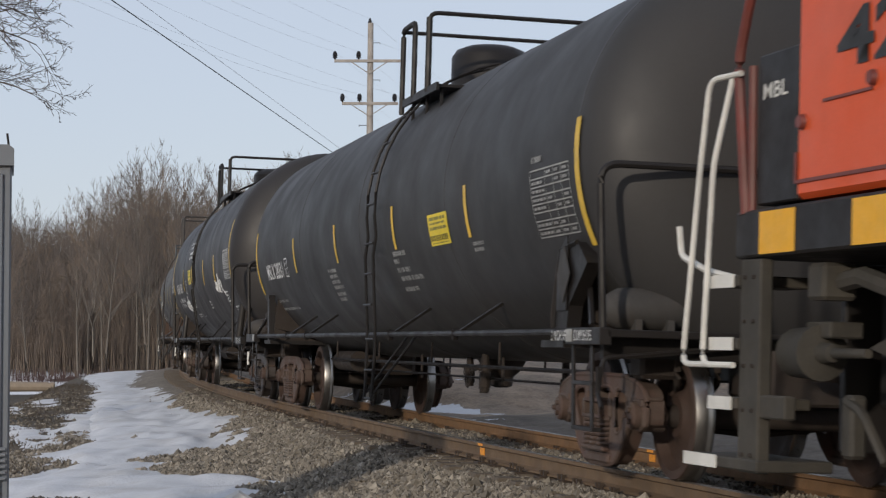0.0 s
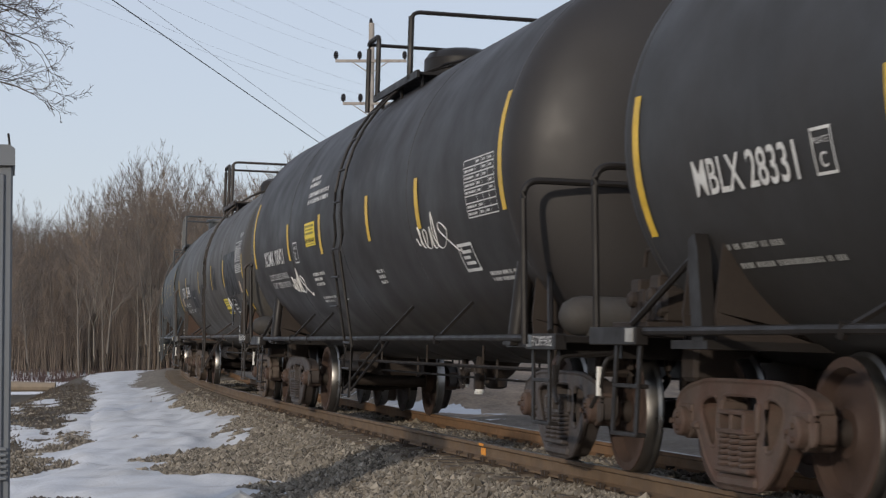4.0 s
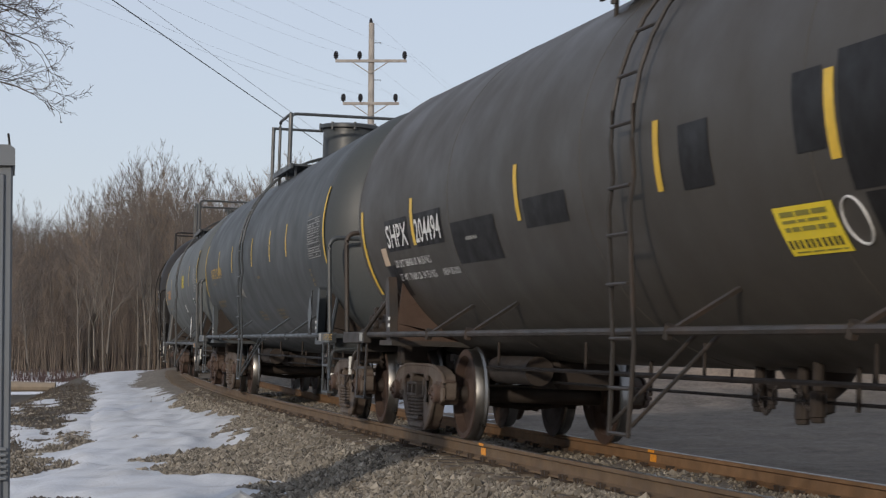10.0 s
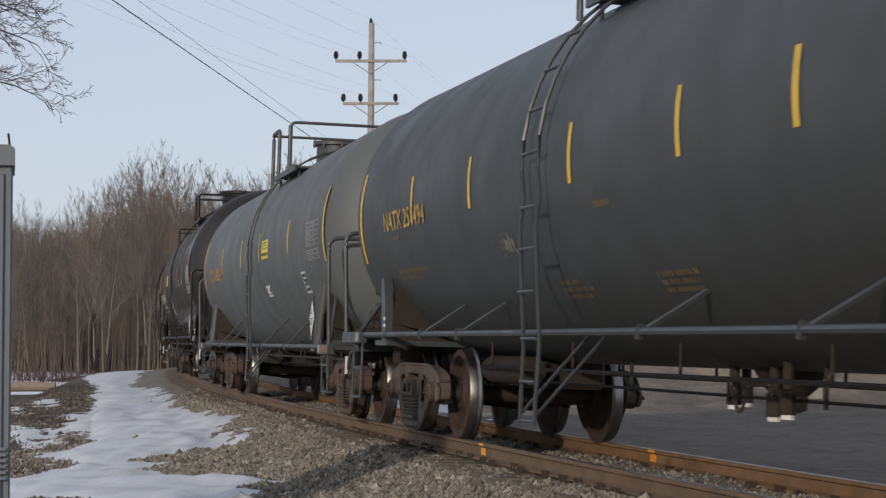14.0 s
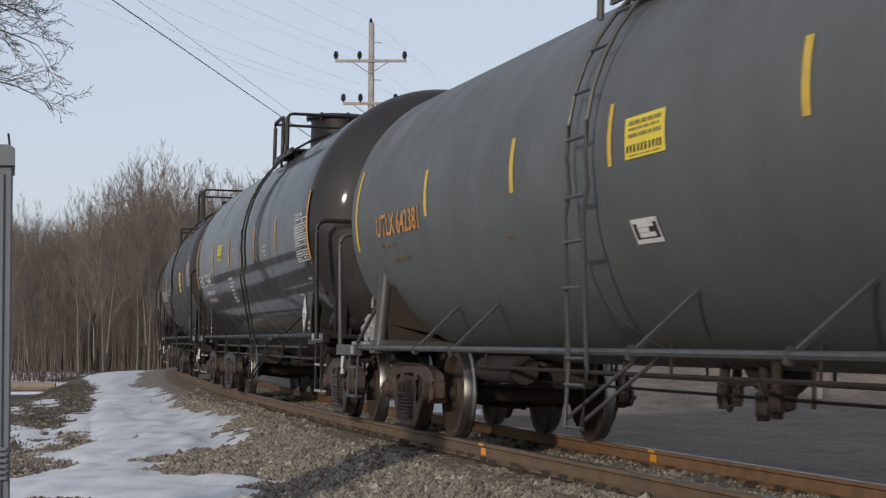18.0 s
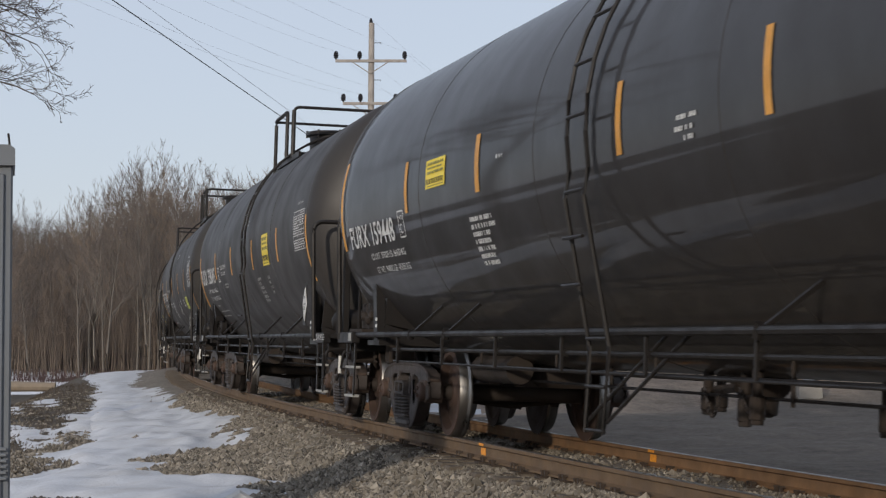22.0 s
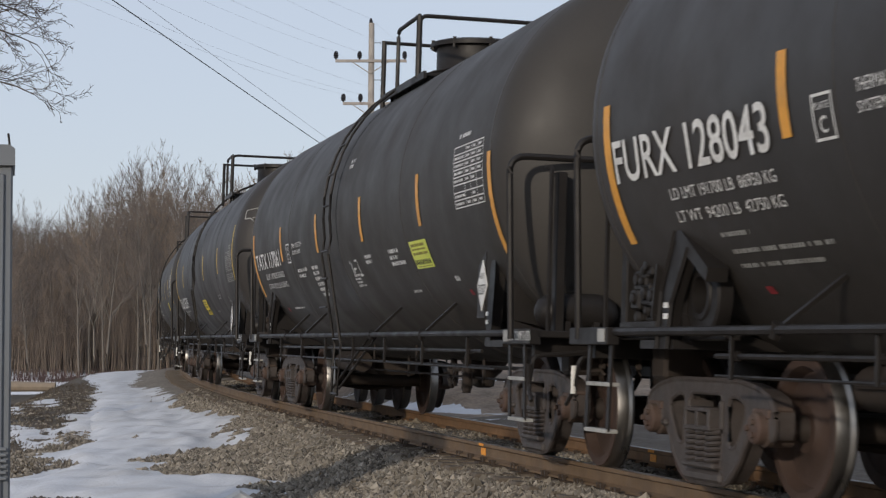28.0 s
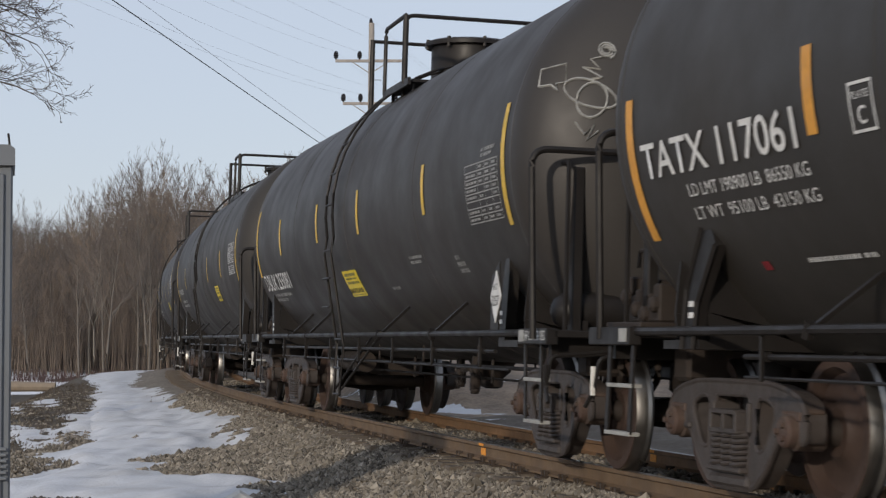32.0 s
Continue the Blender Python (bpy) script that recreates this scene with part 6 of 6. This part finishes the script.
            part("step_rail", bm, M_STEPWHITE, loco, "white tubular step rail")
        bm = B()
        tube(bm, rounded([(-E + 0.05, y * 1.47, 1.33), (-E - 0.42, y * 1.50, 1.40), (-E - 0.80, y * 1.50, 1.50), (-E - 0.85, y * 1.50, 1.68)], 0.05, 3), 0.02, 6)
        part("uncoupling_lever", bm, M_STEPWHITE, loco)
        bm = B()
        tube(bm, rounded([(-E + 0.10, y * 1.48, 1.70), (-E - 0.05, y * 1.48, 2.60), (-E + 0.10, y * 1.48, 2.95), (-E + 0.30, y * 1.45, 3.3), (-E + 0.36, y * 1.45, 3.9)], 0.1, 4), 0.032, 8)
        part("corner_post", bm, M_REDRAIL, loco, "dull red corner post")
        bm = B()
        tube(bm, [(-E + 0.16, y * 1.47, 1.70), (-E + 0.14, y * 1.47, 2.55)], 0.026, 8)
        part("stanchion", bm, M_REDRAIL, loco)
    bm = B()
    box(bm, -E - 0.05, -E + 0.02, -0.80, 0.80, 0.35, 1.45, 0.01)
    part("pilot_plate", bm, M_BLACK, loco)
    bm = B()
    box(bm, -E + 0.10, E - 0.10, -0.62, 0.62, 0.62, 1.44, 0.02)
    part("centre_sill", bm, M_INK, loco)
    bm = B()
    box(bm, -E - 0.72, -E - 0.05, -0.09, 0.09, 0.78, 0.95, 0.02)
    box(bm, -E - 0.98, -E - 0.70, -0.16, 0.12, 0.72, 1.0, 0.04)
    part("coupler", bm, M_UNDER, loco)
    bm = B()
    tube(bm, [(-E + 0.95, -1.30, 1.30), (-E + 1.2, -1.30, 1.32), (-E + 2.6, -1.25, 1.0)], 0.055, 8)
    box(bm, -E + 0.78, -E + 0.98, -1.42, -1.22, 1.20, 1.40, 0.02)
    part("sand_pipe", bm, M_LOCOGREY, loco)
    # trucks
    wb = B()
    lathe(wb, [(0.62, 0.10), (0.62, 0.17), (0.70, 0.19), (0.70, 0.41), (0.682, 0.43), (0.682, 0.535), (0.705, 0.535), (0.722, 0.512), (0.812, 0.505), (0.82, 0.44),
               (0.79, 0.42), (0.745, 0.40), (0.745, 0.26), (0.80, 0.16), (0.80, 0.08)], "Y", 40)
    lw = mesh_of(wb, "wheel", 40)
    lw.materials.append(M_WHEEL)
    lw.materials.append(M_TREAD)
    for p in lw.polygons:
        p.material_index = 1 if math.hypot(p.center.x, p.center.z) > 0.503 else 0
    for x in (-half, half):
        for y in (-1, 1):
            bm = B()
            prism(bm, [(x - 2.75, 0.95), (x - 2.5, 1.02), (x + 2.5, 1.02), (x + 2.75, 0.95), (x + 1.75, 0.74), (x + 0.9, 0.70), (x + 0.6, 0.50), (x - 0.6, 0.50), (x - 0.9, 0.70), (x - 1.75, 0.74)], *sorted((y * 0.98, y * 1.18)))
            for k in (-1, 1):
                box(bm, x + k * 1.37 - 0.24, x + k * 1.37 + 0.24, *sorted((y * 1.0, y * 1.20)), 0.34, 0.74, 0.02)
            sf = part("side_frame", bm, M_LOCOGREY, loco, "dusty locomotive truck frame")
            for k in (-1, 1):
                bm = B()
                lathe(bm, [(y * 1.16, 0.16), (y * 1.30, 0.15), (y * 1.33, 0.10)], "Y", 16, centre=(x + k * 1.37, 0, 0.51))
                part("journal_cover", bm, M_LOCOGREY, sf)
                bm = B()
                lathe(bm, [(x + k * 3.17 - 0.26, 0.10), (x + k * 3.17 - 0.23, 0.14), (x + k * 3.17 + 0.02, 0.145), (x + k * 3.17 + 0.04, 0.155), (x + k * 3.17 + 0.07, 0.155), (x + k * 3.17 + 0.09, 0.06), (x + k * 3.17 + 0.2, 0.05), (x + k * 3.17 + 0.21, 0.028), (x + k * 3.17 + 0.6, 0.025)], "X", 16, centre=(0, y * 1.28, 0.92))
                box(bm, x + k * 3.17 - 0.1, x + k * 3.17 + 0.2, *sorted((y * 1.10, y * 1.30)), 1.0, 1.09, 0.01)
                part("brake_cylinder", bm, M_LOCOGREY, sf)
                bm = B()
                box(bm, x + k * 2.85 - 0.06, x + k * 2.85 + 0.06, *sorted((y * 1.16, y * 1.26)), 0.36, 0.70, 0.02)
                tube(bm, rounded([(x + k * 2.85, y * 1.25, 0.66), (x + k * 2.65, y * 1.27, 0.62), (x + k * 2.4, y * 1.26, 0.36)], 0.08, 3), 0.026, 6)
                part("brake_hanger", bm, M_LOCOGREY, sf)
            for sx in (-0.32, -0.11, 0.11, 0.32):
                part("spring", SPR, M_CAST, sf, at=Matrix.Translation((x + sx, y * 1.08, 0.25)))
        for k in (-1, 1):
            ws = part("wheelset", AXL, M_UNDER, loco, at=Matrix.Translation((x + k * 1.37, 0, 0.51)))
            part("wheel", lw, None, ws)
            part("wheel", lw, None, ws, at=FLIP)
            ROLLERS.append((ws, x + k * 1.37, 0.51))
    return loco


locomotive(-75.46, -65.1)

# ------------------------------------------------------------------ scrawl on the last near car's end
def head_line(car, pts, half, over, shift, R=1.67, zc=2.46, dep=0.55):
    """A chalk line on the front head: points of (radius, angle) about the tank's axis."""
    bm = B()
    out = []
    for r, a in pts:
        s = min(1.0, r / R)
        x = shift + half + over - dep * (1 - math.sqrt(max(0.0, 1 - s ** 2.6))) + 0.012
        out.append((x, -r * math.cos(radians(a)), zc + r * math.sin(radians(a))))
    tube(bm, out, 0.010, 4)
    part("chalk_line", bm, M_WHITE_DIM, car, "loose pale chalk line")


def arc_pts(r, a, rr, aa, n, turns=1.0, grow=0.0, start=0.0):
    return [(r + rr * (1 + grow * i / n) * math.cos(start + 6.283 * turns * i / n), a + aa * (1 + grow * i / n) * math.sin(start + 6.283 * turns * i / n)) for i in range(n + 1)]


hi_ = (95.19 - 81.94) / 2
head_line(car_i, [(1.60, 17.6), (1.62, 22.6), (1.49, 26.5), (1.44, 21.0), (1.50, 19.6), (1.47, 17.8), (1.53, 18.9), (1.60, 17.6)], hi_, 1.15, 0.1)
head_line(car_i, arc_pts(1.30, 36.5, 0.02, 0.8, 26, 2.6, 2.6), hi_, 1.15, 0.1)
head_line(car_i, [(1.30, 33.5), (1.36, 31), (1.26, 29.5), (1.38, 27.5), (1.22, 27), (1.28, 25)], hi_, 1.15, 0.1)
head_line(car_i, arc_pts(1.24, 20.0, 0.20, 4.6, 30, 1.0), hi_, 1.15, 0.1)
head_line(car_i, arc_pts(1.22, 18.0, 0.11, 6.5, 30, 1.0), hi_, 1.15, 0.1)
head_line(car_i, [(1.30, 9), (1.22, 5), (1.16, 9), (1.20, 3), (1.12, 7)], hi_, 1.15, 0.1)

# ------------------------------------------------------------------ signal cabinet beside the path
cabinet = thing("equipment_cabinet", "tall plain grey metal trackside equipment cabinet", "cabinet", at=pose(-3.05, 14.1, -0.45, 0, 0, 12.3) @ Matrix.Scale(1.18, 4))
bm = B()
box(bm, -0.80, 0.0, 0.0, 0.7, 0.0, 2.34, 0.012)
part("body", bm, M_CABINET, cabinet)
bm = B()
prism(bm, [(-0.84, 2.30), (0.012, 2.30), (0.012, 2.40), (-0.02, 2.425), (-0.84, 2.425)], -0.04, 0.74)
part("roof_cap", bm, M_CABINET, cabinet)
bm = B()
box(bm, -0.77, -0.05, -0.02, 0.0, 0.10, 2.25, 0.006)
dr = part("door", bm, M_CABINET, cabinet)
for i in range(6):
    bm = B()
    box(bm, -0.55, -0.02, -0.035, -0.02, 0.42 + i * 0.035, 0.44 + i * 0.035, 0.004)
    part("louvre", bm, M_CABINET, dr)
bm = B()
tube(bm, [(-0.02, 0.05, 2.42), (-0.03, 0.05, 2.50)], 0.008, 6)
part("lifting_eye", bm, M_BLACK, cabinet)
bm = B()
box(bm, -0.90, 0.1, -0.1, 0.8, -0.25, 0.02, 0.02)
part("plinth", bm, M_CONCRETE, cabinet)

# ------------------------------------------------------------------ utility pole and wires
PX, PY = -3.11, 85.0
pole = thing("utility_pole", "weathered wooden utility pole with two crossarms and dark insulators", "utility pole", at=pose(PX, PY, -0.8))
bm = B()
tube(bm, [(0, 0, -0.5), (0, 0, 8), (0.05, 0, 15.4)], 0.19, 12, r_end=0.12)
part("shaft", bm, M_POLE, pole)
INS = []
for z, w, xs in ((13.75, 3.05, (-1.47, -0.46, 1.47)), (11.92, 2.40, (-1.15, -0.42, 1.08))):
    bm = B()
    box(bm, -w / 2 + 0.03, w / 2 + 0.03, -0.20, -0.09, z - 0.06, z + 0.06, 0.01)
    part("crossarm", bm, M_POLE, pole)
    bm = B()
    for k in (-1, 1):
        tube(bm, [(0, -0.16, z - 0.55), (k * 0.78, -0.16, z - 0.04)], 0.022, 5)
    part("arm_brace", bm, M_POLE, pole)
    for x in xs:
        bm = B()
        lathe(bm, [(z + 0.05, 0.03), (z + 0.12, 0.05), (z + 0.13, 0.11), (z + 0.20, 0.08), (z + 0.23, 0.12), (z + 0.30, 0.09), (z + 0.33, 0.10), (z + 0.42, 0.05)], "Z", 10, centre=(x, -0.14, 0))
        part("insulator", bm, M_INSUL, pole)
        INS.append((PX + x, PY - 0.14, z + 0.40 - 0.8))
bm = B()
lathe(bm, [(15.35, 0.04), (15.42, 0.09), (15.5, 0.07), (15.62, 0.03)], "Z", 8, centre=(0.02, 0, 0))
part("insulator", bm, M_INSUL, pole)
INS.append((PX + 0.02, PY, 14.8))
for z, s in ((14.55, 1), (12.95, 1), (11.0, -1)):
    bm = B()
    tube(bm, [(0.1 * s, 0, z), (0.45 * s, 0, z), (0.45 * s, 0, z - 0.06)], 0.015, 4)
    part("pole_step", bm, M_BLACK, pole)


def wire(name, label, a, b, sag, r, material, n=40):
    bm = B()
    pts = []
    for i in range(n + 1):
        t = i / n
        p = Vector(a).lerp(Vector(b), t)
        p.z -= sag * 4 * t * (1 - t)
        pts.append(p)
    tube(bm, pts, r, 5)
    solid(name, bm, material, label, "wire", "overhead wires")


for i, p in enumerate(INS):
    q = (p[0] - 12.5 - (0.3 if i > 2 else 0), p[1] - 56, p[2] + 0.4)
    wire("power_line", "thin grey overhead power line", p, q, 0.9, 0.003, M_WIRE)
    wire("power_line", "thin grey overhead power line", p, (p[0] + 16, p[1] + 52, p[2] - 2.5), 1.4, 0.003, M_WIRE)
wire("telephone_cable", "thick black overhead cable", (PX, PY - 0.2, 7.95), (-8.70, 20.0, 8.2), 0.03, 0.0125, M_CABLE, 60)
wire("telephone_cable", "thinner grey overhead cable", (PX, PY - 0.2, 8.28), (-8.70, 20.0, 8.6), 0.02, 0.006, M_WIRE, 60)

# ------------------------------------------------------------------ far side of the track
post = thing("signal_post", "steel post on a pale concrete pedestal", "signal post", at=pose(7.25, 39.6, -0.42))
bm = B()
prism(bm, [(-0.25, 0.0), (0.25, 0.0), (0.22, 0.62), (-0.22, 0.62)], -0.22, 0.22)
part("pedestal", bm, M_CONCRETE, post)
bm = B()
lathe(bm, [(0.60, 0.12), (0.66, 0.12), (0.70, 0.075), (4.0, 0.07)], "Z", 14)
part("mast", bm, M_CABINET, post)
bm = B()
tube(bm, [(0, 0, 0), (0.12, 0.05, 0.09), (0.26, 0.02, 0.02)], 0.12, 7, r_end=0.07)
rock = solid("boulder", bm, mat("pale_limestone", (0.62, 0.60, 0.56), 0.85, vary=0.12, scale=5, bump=0.4), "pale boulder at the edge of the gravel", "boulder", at=pose(-1.86, 17.15, -0.44))
bm = B()
tube(bm, [(-3.6, 0.1, 0.0), (-1.2, 0, 0.06), (0.0, 0, 0.05), (1.15, 0.05, 0.03)], 0.28, 10, r_end=0.22)
solid("fallen_trunk", bm, M_LOG, "pale barkless fallen tree trunk below the bank", "log", at=pose(-19.2, 93.0, -1.2))

# ------------------------------------------------------------------ bare trees
def tree_meshes(seed, height, spread, levels=4, thin=1.0, lean=0.0, first=0.35):
    """A bare tree: tapered trunk with main limbs, and its twigs."""
    r = random.Random(seed)
    tr, tw = B(), B()

    def grow(p, d, length, rad, lvl):
        n = 5 if lvl < 2 else 3
        pts = [p]
        q, dd = p.copy(), d.copy()
        for i in range(n):
            dd = (dd + Vector((r.uniform(-1, 1), r.uniform(-1, 1), r.uniform(-0.2, 0.9))) * (0.05 + 0.05 * lvl)).normalized()
            q = q + dd * length / n
            pts.append(q.copy())
        end = rad * (0.35 if lvl == 0 else 0.25)
        tube(tr if lvl < 2 else tw, pts, rad, 7 if lvl == 0 else (4 if lvl == 1 else 3), r_end=end)
        if lvl >= levels:
            return
        kids = (12, 7, 5, 4, 3)[lvl]
        for i in range(kids):
            t = r.uniform(first if lvl == 0 else 0.2, 1.0)
            f = t * n
            j = min(n - 1, int(f))
            base = pts[j].lerp(pts[j + 1], f - j)
            a = r.uniform(0, 6.283)
            side = Vector((math.cos(a), math.sin(a), 0.55 + r.uniform(-0.35, 0.4))).normalized()
            nd = (dd * (0.8 if lvl else 0.55) + side * spread * 0.62).normalized()
            grow(base, nd, length * r.uniform(0.30, 0.50) * (1.25 - 0.5 * t if lvl == 0 else 1), max(0.008 * thin, (rad + (end - rad) * t) * 0.55), lvl + 1)

    grow(Vector((0, 0, -0.3)), Vector((lean, 0, 1)).normalized(), height, height * 0.0085, 0)
    return mesh_of(tr, "trunk", 60), mesh_of(tw, "crown", 60)


TREES = [tree_meshes(100 + i, 13 + 1.2 * (i % 4), 0.9 + 0.1 * (i % 3), 4, 1.6, first=0.30 + 0.06 * (i % 3)) for i in range(6)]
rng = random.Random(77)
BARKS = (M_BARK, M_BARK_PALE, M_BARK)
TWIGS = (M_TWIG, M_TWIG_RED, M_TWIG)
proto = []
for i, (tm, cm) in enumerate(TREES):
    tm.materials.append(BARKS[i % 3])
    cm.materials.append(TWIGS[i % 3])
spots = []
while len(spots) < 150:
    y = rng.uniform(118, 175)
    px_ = rng.uniform(-60, 620)
    x = (px_ - 784) / 3527 * y
    if all((x - a) ** 2 + (y - b) ** 2 > 2.0 for a, b in spots):
        spots.append((x, y))
for i, (x, y) in enumerate(sorted(spots, key=lambda q: q[1])):
    k = rng.randrange(6)
    px_ = 784 + x / y * 3527
    tall = np.interp(px_, [-60, 20, 60, 100, 160, 270, 330, 440, 490, 620], [0.78, 0.80, 0.81, 0.67, 0.86, 1.05, 0.99, 0.93, 1.0, 1.0]) * y / 160 * 0.80
    s = tall * rng.uniform(0.80, 1.04) * 15.5 / (13 + 1.2 * (k % 4))
    t = thing("bare_tree", "tall leafless woodland tree with fine brown twigs", "tree", "trees of the wood",
              at=Matrix.Translation((x, y, float(ground_z(np.array([x]), np.array([y]))[0]))) @ Matrix.Rotation(rng.uniform(0, 6.28), 4, "Z") @ Matrix.Scale(s, 4))
    part("trunk", TREES[k][0], None, t)
    part("crown", TREES[k][1], None, t)

# thicket of thin stems that fills the wood
def thicket(name, label, count, x_px, y_rng, h_rng, material, seed, twigs=7, rad=0.02):
    r = random.Random(seed)
    vs, fs = [], []

    def stick(a, b, r0, r1):
        d = (b - a).normalized()
        s = d.cross(Vector((0.3, 1, 0.1))).normalized()
        t = d.cross(s)
        k = len(vs)
        for p, q in ((a, r0), (b, r1)):
            for j in range(3):
                an = 2.094 * j
                vs.append(tuple(p + s * math.cos(an) * q + t * math.sin(an) * q))
        for j in range(3):
            fs.append((k + j, k + (j + 1) % 3, k + 3 + (j + 1) % 3, k + 3 + j))

    for _ in range(count):
        y = r.uniform(*y_rng)
        x = (r.uniform(*x_px) - 784) / 3527 * y
        z = float(-1.35)
        h = r.uniform(*h_rng) * y / 150
        p = Vector((x, y, z))
        d = Vector((r.uniform(-0.12, 0.12), r.uniform(-0.1, 0.1), 1)).normalized()
        top = p + d * h
        stick(p, top, rad * 1.6, rad * 0.5)
        for i in range(twigs):
            f = r.uniform(0.25, 1.0)
            b = p.lerp(top, f)
            e = b + Vector((r.uniform(-1, 1), r.uniform(-0.6, 0.6), r.uniform(0.1, 1.3))).normalized() * h * r.uniform(0.08, 0.22)
            stick(b, e, rad * 0.7, rad * 0.25)
            e2 = b.lerp(e, 0.5) + Vector((r.uniform(-1, 1), r.uniform(-0.6, 0.6), r.uniform(0.0, 1.0))).normalized() * h * 0.09
            stick(b.lerp(e, 0.5), e2, rad * 0.5, rad * 0.25)
    me = bpy.data.meshes.new(name)
    me.from_pydata(vs, [], fs)
    solid(name, me, material, label, "undergrowth", kind="stuff")


thicket("woodland_thicket", "dense brown thicket of thin leafless stems", 4200, (-60, 640), (140, 190), (4.0, 11.0), M_TWIG, 5, 11, 0.019)
thicket("woodland_saplings", "reddish brown saplings at the wood's edge", 1500, (-60, 640), (128, 170), (3.0, 8.5), M_TWIG_RED, 6, 10, 0.017)
thicket("low_brush", "low dark reddish brush before the wood", 600, (-60, 330), (106, 120), (0.3, 0.9), M_BRUSH, 7, 8, 0.012)

# a nearer bare tree whose boughs hang into the corner of the view
def bough_tree(seed):
    r = random.Random(seed)
    tr, tw = B(), B()
    tube(tr, [(0, 0, -0.4), (0.05, 0, 4), (-0.1, 0.1, 8), (0.1, 0, 12.5)], 0.21, 10, r_end=0.05)

    def limb(p, d, length, rad, lvl):
        n = (9, 6, 4, 3)[lvl]
        pts = [p.copy()]
        for i in range(n):
            sag = (-0.05, -0.02, 0.03, 0.0)[lvl]
            d = (d + Vector((r.uniform(-0.3, 0.3), r.uniform(-0.3, 0.3), r.uniform(-0.34, 0.34) + sag)) * (0.55 + 0.25 * lvl)).normalized()
            p = p + d * length / n
            pts.append(p.copy())
        tube(tr if lvl == 0 else tw, pts, rad, 6 if lvl == 0 else 3, r_end=max(0.0032, rad * 0.25))
        if lvl == 3:
            return
        for i in range((15, 7, 5)[lvl]):
            t = 0.22 + 0.78 * (i + r.uniform(0, 1)) / (15, 7, 5)[lvl]
            f = min(n - 1e-3, t * n)
            j = int(f)
            base = pts[j].lerp(pts[j + 1], f - j)
            along = (pts[j + 1] - pts[j]).normalized()
            turn = Vector((r.uniform(-0.2, 0.5), r.uniform(-1, 1), r.choice((-1, 1)) * r.uniform(0.3, 1.0)))
            limb(base, (along + turn * 0.75).normalized(), length * r.uniform(0.20, 0.36), max(0.0042, rad * (1.1 - 0.8 * t) * 0.5), lvl + 1)

    for z, dz, ln in ((7.35, 0.16, 2.9), (7.6, 0.14, 3.0), (7.85, 0.2, 2.8), (8.2, 0.12, 3.0), (8.5, 0.10, 2.9), (8.8, 0.05, 2.9), (9.1, 0.1, 3.1), (9.5, 0.1, 3.0)):
        limb(Vector((0, r.uniform(-0.1, 0.1), z)), Vector((1, r.uniform(-0.3, 0.3), dz)).normalized(), ln, 0.038, 0)
    for z in (7.4, 8.9, 10.4):
        limb(Vector((0, 0, z)), Vector((-1, r.uniform(-0.6, 0.6), 0.4)).normalized(), 2.8, 0.04, 0)
    return mesh_of(tr, "trunk", 60), mesh_of(tw, "crown", 60)


tm, cm = bough_tree(311)
tm.materials.append(M_BARK_DARK)
cm.materials.append(M_BARK_DARK)
near = thing("bare_tree", "leafless tree with fine dark boughs reaching over the path", "tree", at=pose(-9.92, 34.0, -1.6))
part("trunk", tm, None, near)
part("crown", cm, None, near)


def motions():
    """Run the train through: vehicles along the track, wheelsets turning under them."""
    for ob, front, rear in MOVERS:
        walk(ob, [(t, car_pose(front, rear, t)) for t in np.arange(0, 32.01, 0.5)])
    n = 320
    rows = [32.0 * i / n for i in range(n + 1)]
    for ws, x, rad in ROLLERS:
        base = Matrix.Translation((x, 0, rad))
        walk(ws, [(t, base @ Matrix.Rotation((travelled(t) - travelled(0)) / rad, 4, "Y")) for t in rows])


motions()
